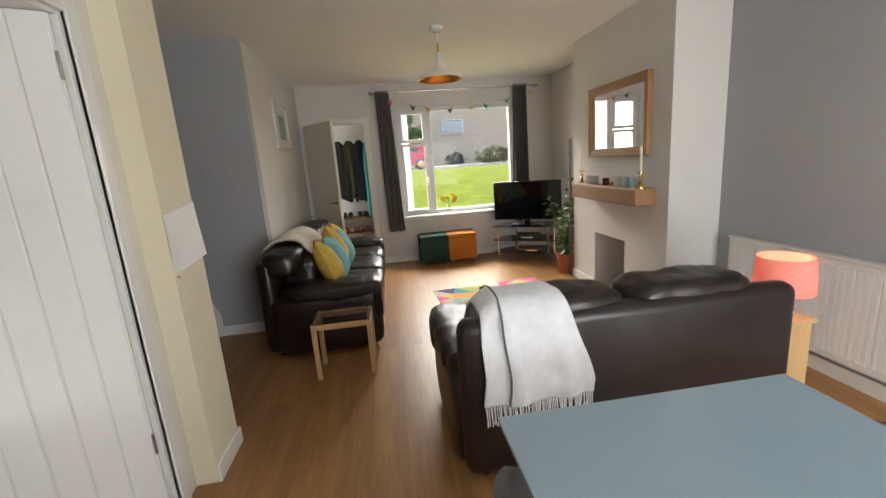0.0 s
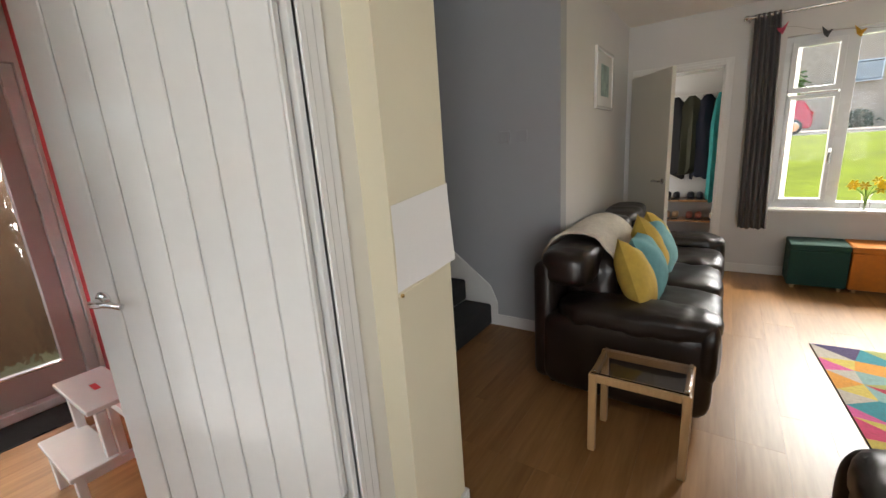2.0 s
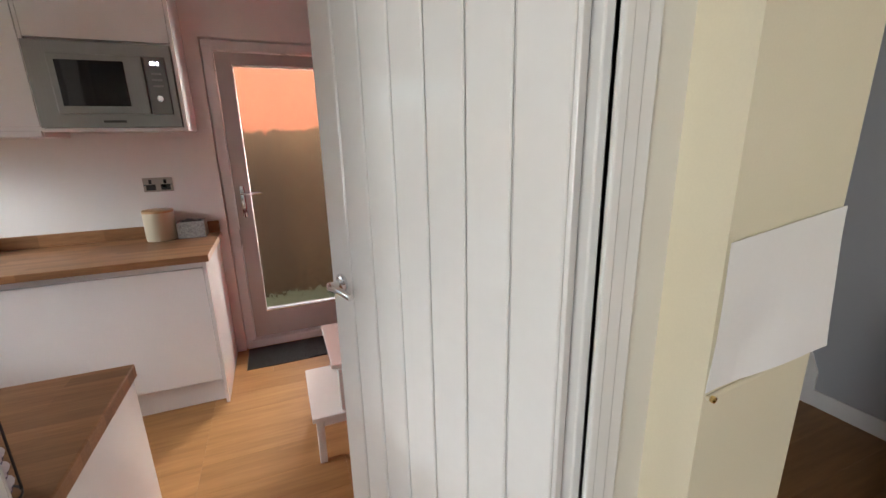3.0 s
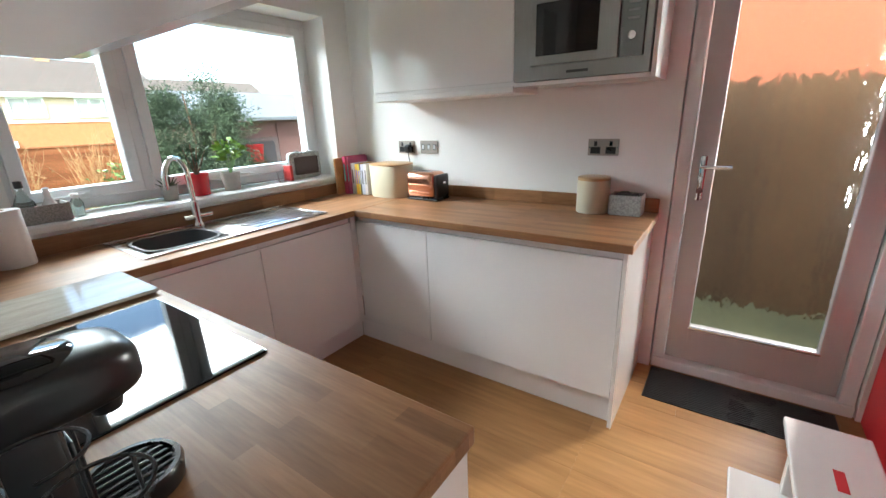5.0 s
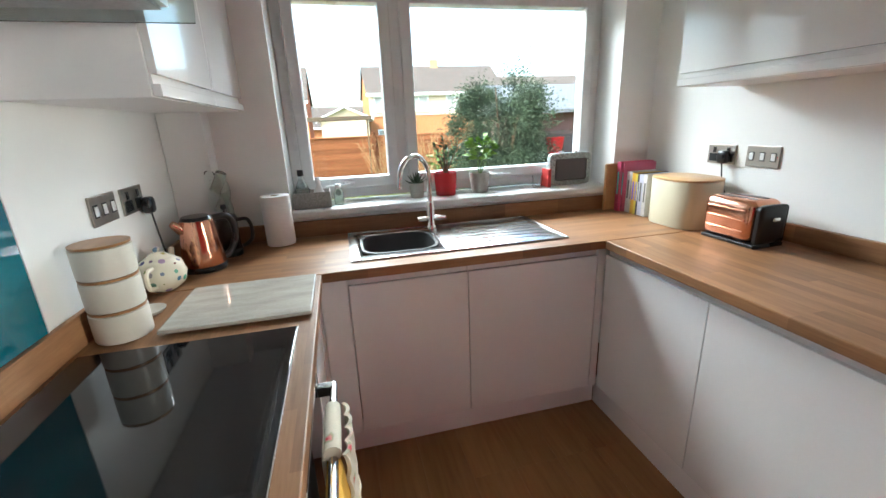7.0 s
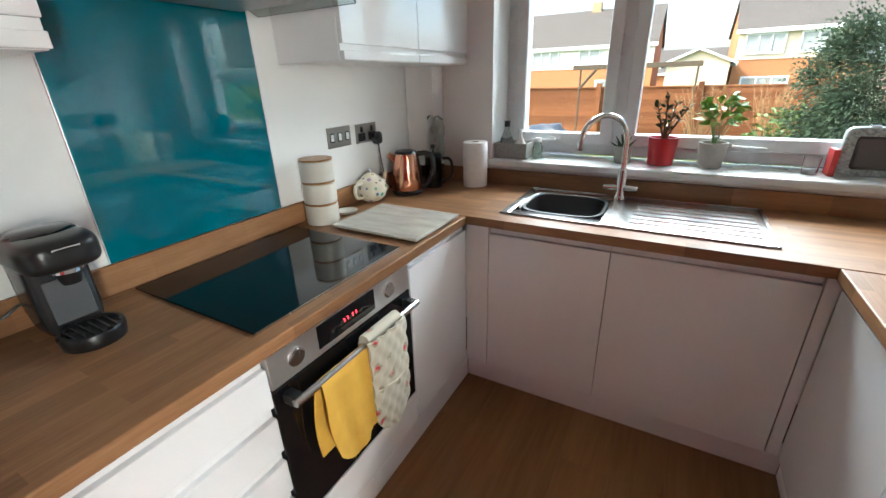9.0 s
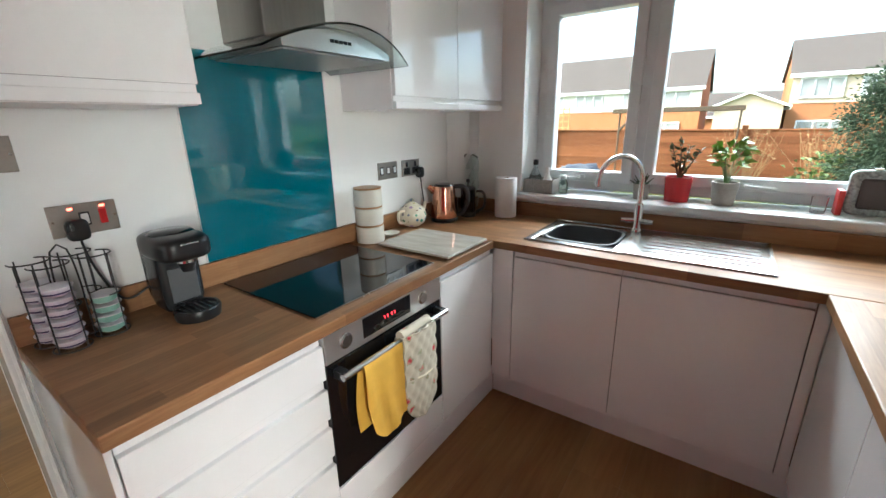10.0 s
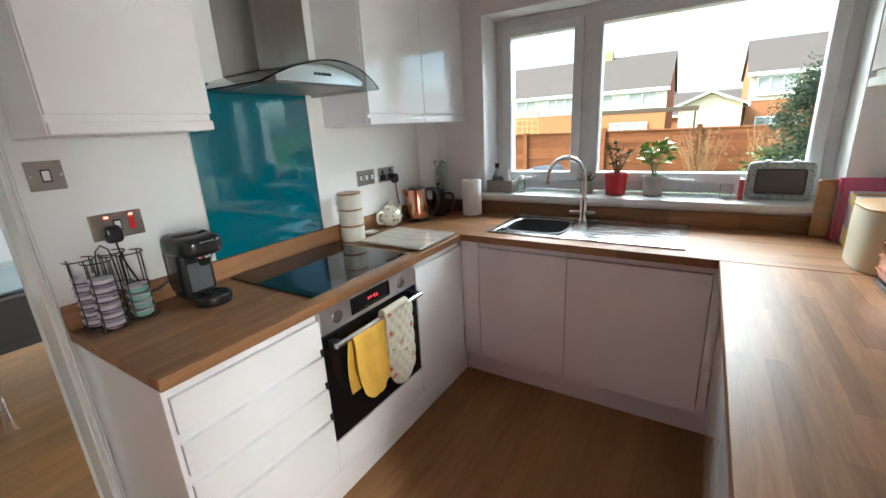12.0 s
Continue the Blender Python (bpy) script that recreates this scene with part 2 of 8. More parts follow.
def spun(profile, centre=(0, 0, 0), seg=24, bm=None, m=None):
    """A body turned round the z axis from (radius, height) pairs."""
    bm = bm or bmesh.new()
    m = m or Matrix.Translation(centre)
    rings = []
    for r, z in profile:
        if r < 1e-5:
            rings.append([bm.verts.new(m @ Vector((0, 0, z)))])
        else:
            rings.append([bm.verts.new(m @ Vector((r * math.cos(2 * math.pi * i / seg), r * math.sin(2 * math.pi * i / seg), z))) for i in range(seg)])
    for a, b in zip(rings, rings[1:]):
        for i in range(seg):
            j = (i + 1) % seg
            if len(a) == 1 and len(b) > 1:
                bm.faces.new((a[0], b[j], b[i]))
            elif len(b) == 1 and len(a) > 1:
                bm.faces.new((a[i], a[j], b[0]))
            elif len(a) > 1:
                bm.faces.new((a[i], a[j], b[j], b[i]))
    bmesh.ops.recalc_face_normals(bm, faces=bm.faces)
    return bm


def tube(points, r, seg=8, bm=None, closed=False):
    """A rod bent along points."""
    bm = bm or bmesh.new()
    pts = [Vector(p) for p in points]
    rings = []
    n = len(pts)
    up = None
    for i, p in enumerate(pts):
        a = pts[(i - 1) % n] if closed or i else p
        b = pts[(i + 1) % n] if closed or i < n - 1 else p
        d = (b - a).normalized()
        if up is None:
            up = d.orthogonal().normalized()
        up = (up - d * up.dot(d)).normalized()
        side = d.cross(up)
        rad = r[i] if isinstance(r, (list, tuple)) else r
        rings.append([bm.verts.new(p + rad * (math.cos(2 * math.pi * k / seg) * up + math.sin(2 * math.pi * k / seg) * side)) for k in range(seg)])
    for a, b in (zip(rings, rings[1:] + rings[:1]) if closed else zip(rings, rings[1:])):
        for k in range(seg):
            bm.faces.new((a[k], a[(k + 1) % seg], b[(k + 1) % seg], b[k]))
    if not closed:
        bm.faces.new(rings[0][::-1]); bm.faces.new(rings[-1])
    bmesh.ops.recalc_face_normals(bm, faces=bm.faces)
    return bm


def puff(centre, half, e=5.0, n=8, wrinkle=0.0, freq=6.0, bm=None, m=None, seed=0):
    """A stuffed, rounded box with creases."""
    bm = bm or bmesh.new()
    m = m or Matrix.Identity(4)
    made = {}

    def vert(p):
        k = tuple(round(v * n) for v in p)
        if k not in made:
            q = Vector(p)
            s = sum(abs(v) ** e for v in q) ** (1 / e)
            q = q / s
            w = Vector((q.x * half[0], q.y * half[1], q.z * half[2]))
            if wrinkle:
                w += q * wrinkle * noise.fractal((w * freq if isinstance(freq, (int, float)) else Vector((w.x * freq[0], w.y * freq[1], w.z * freq[2]))) + Vector((seed, seed * 2.3, 1)), 0.8, 2.1, 3)
            made[k] = bm.verts.new(m @ (w + Vector(centre)))
        return made[k]

    for ax in range(3):
        for s in (-1, 1):
            for i in range(n):
                for j in range(n):
                    q = []
                    for u, v in ((i, j), (i + 1, j), (i + 1, j + 1), (i, j + 1)):
                        p = [0, 0, 0]
                        p[ax] = s
                        p[(ax + 1) % 3] = 2 * u / n - 1
                        p[(ax + 2) % 3] = 2 * v / n - 1
                        q.append(vert(p))
                    bm.faces.new(q if s > 0 else q[::-1])
    bmesh.ops.recalc_face_normals(bm, faces=bm.faces)
    return bm


def slab(name, along, a0, a1, z0, z1, t0, t1, openings, material):
    """A wall with thickness, and openings (a0, a1, z0, z1) that go through it. along: 'x' or 'y'."""
    av = sorted({a0, a1, *[o[0] for o in openings], *[o[1] for o in openings]})
    zv = sorted({z0, z1, *[o[2] for o in openings], *[o[3] for o in openings]})

    def full(i, j):
        if not (0 <= i < len(av) - 1 and 0 <= j < len(zv) - 1):
            return False
        a, z = (av[i] + av[i + 1]) / 2, (zv[j] + zv[j + 1]) / 2
        return not any(o[0] < a < o[1] and o[2] < z < o[3] for o in openings)

    bm = bmesh.new()

    def quad(*ps):
        bm.faces.new([bm.verts.new((a, t, z) if along == "x" else (t, a, z)) for a, t, z in ps])

    for i in range(len(av) - 1):
        for j in range(len(zv) - 1):
            if not full(i, j):
                continue
            a, b, c, d = av[i], av[i + 1], zv[j], zv[j + 1]
            for t in (t0, t1):
                quad((a, t, c), (b, t, c), (b, t, d), (a, t, d))
            if not full(i - 1, j): quad((a, t0, c), (a, t1, c), (a, t1, d), (a, t0, d))
            if not full(i + 1, j): quad((b, t0, c), (b, t1, c), (b, t1, d), (b, t0, d))
            if not full(i, j - 1): quad((a, t0, c), (b, t0, c), (b, t1, c), (a, t1, c))
            if not full(i, j + 1): quad((a, t0, d), (b, t0, d), (b, t1, d), (a, t1, d))
    bmesh.ops.remove_doubles(bm, verts=bm.verts, dist=1e-5)
    bmesh.ops.recalc_face_normals(bm, faces=bm.faces)
    return tagged(part(name, bm, material, None), kind="structure")


def trim(name, bm, material, label=""):
    return tagged(part(name, bm, material, None), label, kind="structure")


# ---- the shell of the house ----
H = 2.58          # ceiling
XP0, XP1 = -0.95, -0.74   # kitchen and dining faces of the wall between
XD = -0.815       # dining face of the wall beside the kitchen door
YW = 6.36         # front window wall
YB = -1.10        # back wall, inside
slab("wall_kitchen_dining", "y", YB, 1.075, 0, H, XP0, XP1, [], WHITE_WALL)
slab("wall_door_head", "y", 1.075, 1.925, 2.06, H, XP0, XD, [], WHITE_WALL)
slab("wall_kitchen_dining_end", "y", 1.925, 2.095, 0, H, XP0, XD, [], BEIGE_PAINT)
slab("wall_cream_end", "y", 2.095, 2.391, 0, H, XP0, XP1 + 0.028, [], CREAM_PAINT)
slab("wall_kitchen_red", "x", -3.42, XP0, 0, H, 2.02, 2.14, [], RED_PAINT)
slab("wall_kitchen_side", "y", YB - 0.28, 2.14, 0, H, -3.70, -3.42, [(1.12, 2.0, 0.0, 2.12)], WHITE_WALL)
slab("wall_kitchen_back", "x", -3.42, XP1, 0, H, YB - 0.28, YB, [(-3.20, -1.41, 1.04, 2.12)], WHITE_WALL)
slab("wall_dining_back", "x", XP1, 2.80, 0, H, YB - 0.28, YB, [(0.9, 2.7, 0.0, 2.1)], GREY_PAINT)
# Near stretch in a darker, bluer grey than the far stretch.
slab("wall_alcove", "y", YB - 0.28, 3.6, 0, H, 2.80, 3.05, [], MID_GREY)
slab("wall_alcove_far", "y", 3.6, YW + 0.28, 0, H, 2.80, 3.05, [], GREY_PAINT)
slab("wall_window", "x", -2.6, 2.80, 0, H, YW, YW + 0.25, [(-0.82, 0.02, 0.0, 2.08), (0.46, 2.21, 0.66, 2.24)], GREY_PAINT)
slab("wall_lounge_hall", "y", 4.22, YW, 0, H, -1.04, -0.875, [], GREY_PAINT)
# Darker and bluer than the lounge wall it meets.
slab("wall_stair_back", "x", -2.6, -0.875, 0, H, 4.10, 4.22, [], BLUE_GREY)
slab("wall_stair_near", "x", -2.6, -1.40, 0, H, 3.05, 3.15, [], GREY_PAINT)
slab("wall_stair_end", "y", 2.14, 4.22, 0, H, -2.72, -2.6, [], GREY_PAINT)
slab("wall_chimney_breast", "y", 3.10, 4.72, 0, H, 2.36, 2.80, [(3.675, 4.23, 0.0, 0.61)], GREY_PAINT)
slab("wall_hall_end", "x", -1.3, 0.7, 0, H, YW + 1.25, YW + 1.35, [], GREY_PAINT)
# The opening is added, out of view, to let the hall fill in.
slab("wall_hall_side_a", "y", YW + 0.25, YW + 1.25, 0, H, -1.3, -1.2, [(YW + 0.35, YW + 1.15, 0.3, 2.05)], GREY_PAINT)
slab("wall_hall_side_b", "y", YW + 0.25, YW + 1.25, 0, H, 0.30, 0.38, [], GREY_PAINT)
trim("ceiling", box(-3.7, 3.05, YB - 0.28, YW + 0.25, H, H + 0.2), CEILING_PAINT)
trim("ceiling_hall", box(-1.3, 0.7, YW + 0.25, YW + 1.35, H, H + 0.2), CEILING_PAINT)
trim("floor", box(-3.7, 3.05, YB - 0.28, YW + 1.35, -0.14, -0.012), surf("screed", (0.2, 0.12, 0.07), 0.7))
# ---- windows and doors ----
def sash(win, name, x0, x1, z0, z1, y0, y1, w, material):
    """A frame of four rails under a window."""
    bm = box(x0, x1, y0, y1, z0, z0 + w, 0.006)
    box(x0, x1, y0, y1, z1 - w, z1, 0.006, bm=bm)
    box(x0, x0 + w, y0 + 0.001, y1 - 0.001, z0 + w * 0.8, z1 - w * 0.8, 0.006, bm=bm)
    box(x1 - w, x1, y0 + 0.001, y1 - 0.001, z0 + w * 0.8, z1 - w * 0.8, 0.006, bm=bm)
    return part(name, bm, material, win)


def glazing(win, x0, x1, z0, z1, y, name="pane"):
    p = part(name, box(x0, x1, y - 0.003, y + 0.003, z0, z1), WINDOW_GLASS, win)
    p.visible_shadow = False
    return p


def lever(win, x, y, z, s=1, material=None):
    """A small casement handle lying along the rail."""
    bm = box(x - 0.03, x + 0.03, y, y + 0.012, z - 0.012, z + 0.012, 0.005)
    tube([(x, y + 0.01, z), (x, y + 0.035, z), (x + s * 0.03, y + 0.042, z - 0.002), (x + s * 0.12, y + 0.042, z - 0.006)], 0.007, 8, bm)
    part("window_handle", bm, material or UPVC, win, smooth=True)


# kitchen window
kw = thing("window_1", (-2.29, YB - 0.2, 1.04), "white plastic kitchen window with a narrow and a wide casement", "window", kind="structure")
sash(kw, "window_frame", -3.20, -1.41, 1.055, 2.12, -1.40, -1.31, 0.055, UPVC)
part("mullion", box(-2.035, -1.975, -1.40, -1.312, 1.10, 2.07, 0.006), UPVC, kw)
for a, b in ((-1.98, -1.462), (-3.148, -2.03)):
    sash(kw, "casement", a, b, 1.108, 2.067, -1.375, -1.29, 0.058, UPVC)
    glazing(kw, a + 0.05, b - 0.05 if b < a else b - 0.05, 1.16, 2.015, -1.34)
lever(kw, -1.70, -1.29, 1.135, 1)
lever(kw, -2.50, -1.29, 1.135, -1)
trim("window_sill_kitchen", box(-3.20, -1.38, -1.31, -1.065, 1.005, 1.045, 0.012, 3), UPVC)

# lounge window
lw = thing("window_2", (1.33, YW + 0.1, 0.66), "white framed front window with an opening side light", "window", kind="structure")
sash(lw, "window_frame", 0.46, 2.21, 0.68, 2.24, YW + 0.08, YW + 0.16, 0.06, UPVC)
part("mullion", box(0.88, 0.97, YW + 0.08, YW + 0.158, 0.73, 2.19, 0.006), UPVC, lw)
sash(lw, "casement", 0.51, 0.885, 0.735, 1.73, YW + 0.06, YW + 0.14, 0.036, UPVC)
sash(lw, "fanlight", 0.51, 0.885, 1.75, 2.19, YW + 0.06, YW + 0.14, 0.045, UPVC)
glazing(lw, 0.54, 0.855, 0.765, 1.70, YW + 0.12)
glazing(lw, 0.55, 0.845, 1.79, 2.15, YW + 0.12)
glazing(lw, 0.96, 2.16, 0.735, 2.19, YW + 0.12)
bm = box(0.855, 0.88, YW + 0.045, YW + 0.06, 1.12, 1.24, 0.004)
tube([(0.868, YW + 0.05, 1.2), (0.868, YW + 0.02, 1.2), (0.868, YW + 0.015, 1.1)], 0.008, 8, bm)
part("window_handle", bm, STEEL, lw, "grey metal handle")
trim("window_sill_lounge", box(0.40, 2.27, YW - 0.05, YW + 0.09, 0.645, 0.68, 0.012, 3), GLOSS_WHITE)

# glazed doors behind, in the dining end
pd = thing("window_3", (1.8, YB - 0.2, 0.0), "white framed glazed garden doors", "window", kind="structure")
for a in (0.9, 1.8):
    sash(pd, "door_leaf", a + 0.005, a + 0.895, 0.02, 2.09, -1.28, -1.21, 0.09, UPVC)
    glazing(pd, a + 0.09, a + 0.81, 0.105, 2.01, -1.245)


def lining(name, along, a0, a1, h, t0, t1, w, material):
    """Door lining with moulded architraves on both faces."""
    bm = bmesh.new()
    def put(a, b, t, u, z0, z1, bev=0.004):
        if along == "y": box(t, u, a, b, z0, z1, bev, bm=bm)
        else: box(a, b, t, u, z0, z1, bev, bm=bm)
    put(a0, a0 + 0.022, t0 - 0.002, t1 + 0.002, 0, h)
    put(a1 - 0.022, a1, t0 - 0.002, t1 + 0.002, 0, h)
    put(a0 + 0.02, a1 - 0.02, t0 - 0.0015, t1 + 0.0015, h - 0.022, h)
    for t, s in ((t0, -1), (t1, 1)):
        for k, (e, d) in enumerate(((w, 0.014), (w * 0.62, 0.020), (w * 0.25, 0.025))):
            t2 = sorted((t + s * 0.003, t + s * d))
            put(a0 + 0.008 - (e if t > t0 else e * 0.12), a0 + 0.008, *t2, 0, h + e - 0.01)
            put(a1 - 0.008, a1 - 0.008 + e, *t2, 0, h + e - 0.01)
            put(a0 + 0.008, a1 - 0.008, *t2, h - 0.01, h + e - 0.0105)
    return trim(name, bm, material)


lining("trim_kitchen_door", "y", 1.056, 1.937, 2.06, XP0, XD, 0.085, GLOSS_WHITE)
lining("trim_hall_door", "x", -0.82, 0.02, 2.08, YW, YW + 0.25, 0.07, GLOSS_WHITE)


def rose_handle(door, x, y, side, z, s, material):
    """Round rose and lever on a leaf; side: which face."""
    m = pose(x, y, z, 90 * side, 0, 0)
    bm = spun([(0, 0), (0.026, 0), (0.026, 0.006), (0.022, 0.010), (0.010, 0.012), (0.010, 0.045), (0, 0.045)], m=m, seg=20)
    d = -side
    tube([(x, y + d * 0.042, z), (x + s * 0.02, y + d * 0.05, z), (x + s * 0.07, y + d * 0.05, z + 0.004), (x + s * 0.115, y + d * 0.047, z - 0.004)], 0.0095, 10, bm)
    part("door_handle", bm, material, door, "polished chrome lever handle", smooth=True)


# boarded kitchen door, standing open; built from the hinge along -x
DOOR_W = 0.742
kd = thing("door_1", (0, 0, 0), "white gloss boarded kitchen door standing open", "door", kind="structure", local=True)
part("leaf", box(-DOOR_W, 0.003, -0.012, 0.012, 0.008, 2.035, 0.002), GLOSS_WHITE, kd)
nb = 7
bw = (DOOR_W - 0.002) / nb
for i in range(nb):
    for s in (-1, 1):
        part("board", box(-0.001 - (i + 1) * bw + 0.0025, -0.001 - i * bw - 0.0025, *sorted((s * 0.012, s * 0.021)), 0.009, 2.034, 0.003, 1), GLOSS_WHITE, kd)
rose_handle(kd, -DOOR_W + 0.058, -0.021, 1, 1.09, 1, CHROME)
rose_handle(kd, -DOOR_W + 0.058, 0.021, -1, 1.09, 1, CHROME)
for z in (0.355, 1.82):
    bm = box(0.0005, 0.004, -0.02, 0.012, z, z + 0.09)
    spun([(0, 0), (0.006, 0), (0.006, 0.09), (0, 0.09)], (0.004, -0.024, z), 10, bm)
    part("hinge", bm, STEEL, kd, "steel hinge")
kd.matrix_world = pose(-0.826, 1.892, 0, 0, 0, KDOOR)

# hall door, ajar into the lounge
hd = thing("door_2", (0, 0, 0), "plain cream painted hall door standing ajar", "door", kind="structure", local=True)
part("leaf", box(0, 0.77, -0.036, 0, 0.008, 2.05, 0.003), surf("cream_gloss", (0.66, 0.63, 0.55), 0.3, var=0.03), hd)
rose_handle(hd, 0.71, -0.036, 1, 1.02, -1, STEEL)
for z in (0.22, 1.75):
    part("hinge", box(-0.006, 0.0, -0.01, 0.02, z, z + 0.09, 0.002), STEEL, hd)
hd.matrix_world = pose(-0.79, YW - 0.03, 0, 0, 0, -55)

# back door with a rain glass light
bd = thing("door_3", (-3.55, 1.56, 0.0), "white plastic back door with obscured glass", "door", kind="structure")
bm = box(-3.60, -3.45, 1.125, 1.185, 0.0, 2.115, 0.004)
box(-3.60, -3.45, 1.935, 1.995, 0.0, 2.115, 0.004, bm=bm)
box(-3.60, -3.451, 1.18, 1.94, 2.055, 2.114, 0.004, bm=bm)
box(-3.60, -3.43, 1.126, 1.994, 0.0, 0.06, 0.006, bm=bm)
part("door_frame", bm, UPVC, bd)
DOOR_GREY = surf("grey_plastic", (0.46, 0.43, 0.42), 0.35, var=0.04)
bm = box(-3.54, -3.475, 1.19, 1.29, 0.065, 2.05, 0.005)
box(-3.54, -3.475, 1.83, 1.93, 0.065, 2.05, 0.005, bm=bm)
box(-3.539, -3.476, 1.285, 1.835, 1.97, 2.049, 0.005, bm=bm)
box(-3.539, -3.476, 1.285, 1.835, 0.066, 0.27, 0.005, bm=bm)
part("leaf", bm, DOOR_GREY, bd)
bm = box(-3.480, -3.468, 1.283, 1.837, 0.262, 0.276, 0.003)
box(-3.480, -3.468, 1.283, 1.837, 1.966, 1.98, 0.003, bm=bm)
part("glazing_bead", bm, CHROME, bd)
m_, n_, l_, b_ = nodes_of("rain_glass", 0.12)
b_.inputs["Transmission Weight"].default_value = 1.0
b_.inputs["IOR"].default_value = 1.2
t_ = n_.new("ShaderNodeTexNoise"); t_.inputs["Scale"].default_value = 14
u_ = n_.new("ShaderNodeBump"); u_.inputs["Strength"].default_value = 0.5; u_.inputs["Distance"].default_value = 0.03
l_.new(t_.outputs[0], u_.inputs["Height"]); l_.new(u_.outputs[0], b_.inputs["Normal"])
p = part("pane", box(-3.512, -3.504, 1.288, 1.832, 0.268, 1.972), m_, bd, "obscured rain-patterned glass")
p.visible_shadow = False
bm = box(-3.476, -3.468, 1.225, 1.255, 0.98, 1.20, 0.006)
tube([(-3.47, 1.24, 1.15), (-3.425, 1.24, 1.15), (-3.42, 1.26, 1.15), (-3.42, 1.36, 1.15)], 0.009, 10, bm)
part("door_handle", bm, CHROME, bd, "chrome lever handle", smooth=True)
bm = spun([(0, 0), (0.014, 0), (0.014, 0.02), (0, 0.02)], m=pose(-3.468, 1.24, 1.03, 0, 90, 0), seg=12)
box(-3.45, -3.425, 1.235, 1.245, 0.985, 1.04, 0.003, bm=bm)
part("key", bm, surf("dark_key", (0.12, 0.03, 0.03), 0.4), bd, "key in the lock with a dark fob")

# skirting
def skirt(name, *boxes):
    bm = bmesh.new()
    for b in boxes:
        box(*b, 0.0, 0.095, 0.005, bm=bm)
    return trim(name, bm, GLOSS_WHITE)

skirt("baseboard_window_wall", (0.09, 2.80, YW - 0.016, YW - 0.001))
skirt("baseboard_chimney", (2.344, 2.359, 3.085, 3.675), (2.344, 2.359, 4.23, 4.735), (2.345, 2.783, 3.085, 3.099))
skirt("baseboard_alcove", (2.784, 2.799, YB, 3.098), (2.784, 2.799, 4.72, YW - 0.017))
skirt("baseboard_stair", (-1.46, -0.860, 4.084, 4.099), (-0.874, -0.859, 4.085, YW - 0.017))
skirt("baseboard_cream_end", (XP1 + 0.0285, XP1 + 0.043, 2.094, 2.393), (XP0, XP1 + 0.0435, 2.3915, 2.406))
skirt("baseboard_dining", (XP1 + 0.001, XP1 + 0.016, YB, 1.02))

# ---- kitchen units ----
WT = 0.91
wt = thing("worktop", (-2.2, -0.2, 0.872), "oak effect laminate worktop with a matching upstand", "worktop")
part("left_run", box(-1.55, XP0 - 0.002, -0.497, 1.05, 0.872, WT, 0.004), WORKTOP_Y, wt)
bm = box(-3.418, -2.55, -1.098, -0.50, 0.872, WT, 0.003)
box(-2.552, -1.68, -1.098, -0.99, 0.8722, WT - 0.0002, bm=bm)
box(-2.552, -1.68, -0.60, -0.50, 0.8722, WT - 0.0002, bm=bm)
box(-1.685, XP0 - 0.002, -1.098, -0.50, 0.872, WT, 0.003, bm=bm)
part("back_run", bm, WORKTOP_X, wt)
part("right_run", box(-3.418, -2.75, -0.497, 1.08, 0.872, WT, 0.004), WORKTOP_Y, wt)
part("upstand", box(XP0 - 0.020, XP0 - 0.003, -1.078, 1.05, WT + 0.0005, 0.995, 0.003), WORKTOP_Y, wt)
part("upstand", box(-3.398, XP0 - 0.0205, -1.097, -1.079, WT + 0.0005, 0.99, 0.003), WORKTOP_X, wt)
part("upstand", box(-3.417, -3.399, -1.078, 1.075, WT + 0.0005, 0.985, 0.003), WORKTOP_Y, wt)


def unit(name, label, body, fronts, axis, group=""):
    """A cabinet with handleless fronts. fronts: (name, a0, a1, z0, z1), axis: which way it looks."""
    u = thing(name, ((body[0] + body[1]) / 2, (body[2] + body[3]) / 2, body[4]), label, "cabinet", group)
    part("body", box(*body, 0.001), UNIT_MATT, u)
    f = {"-x": body[0], "+x": body[1], "+y": body[3]}[axis]
    for nm, a0, a1, z0, z1 in fronts:
        # the top edge of each front is cut back to a finger pull
        g = 0.0015
        def pl(d0, d1, zz0, zz1, bm=None, bev=0.002):
            if axis == "-x": return box(f - d1, f - d0, a0 + g, a1 - g, zz0, zz1, bev, bm=bm)
            if axis == "+x": return box(f + d0, f + d1, a0 + g, a1 - g, zz0, zz1, bev, bm=bm)
            return box(a0 + g, a1 - g, f + d0, f + d1, zz0, zz1, bev, bm=bm)
        bm = pl(0.001, 0.020, z0 + g, z1 - 0.034)
        pl(0.001, 0.0035, z1 - 0.0345, z1 - g, bm, 0.001)
        part(nm, bm, UNIT_WHITE, u)
    return u


BASE = "kitchen base units"
unit("drawer_unit", "white handleless kitchen drawer unit with four drawers", (-1.512, XP0 - 0.003, 0.52, 1.03, 0.15, 0.870),
     [("drawer", 0.52, 1.03, 0.72, 0.868), ("drawer", 0.52, 1.03, 0.58, 0.72), ("drawer", 0.52, 1.03, 0.44, 0.58), ("drawer", 0.52, 1.03, 0.152, 0.44)], "-x", BASE)
unit("base_cabinet", "white handleless corner base cabinet", (-1.512, XP0 - 0.003, -0.53, -0.08, 0.15, 0.870), [("door", -0.53, -0.08, 0.152, 0.868)], "-x", BASE)
unit("base_cabinet", "white handleless sink base cabinet", (-2.74, -1.64, -1.095, -0.551, 0.15, 0.74),
     [("door", -2.13, -1.64, 0.152, 0.868), ("door", -2.74, -2.13, 0.152, 0.868)], "+y", BASE)
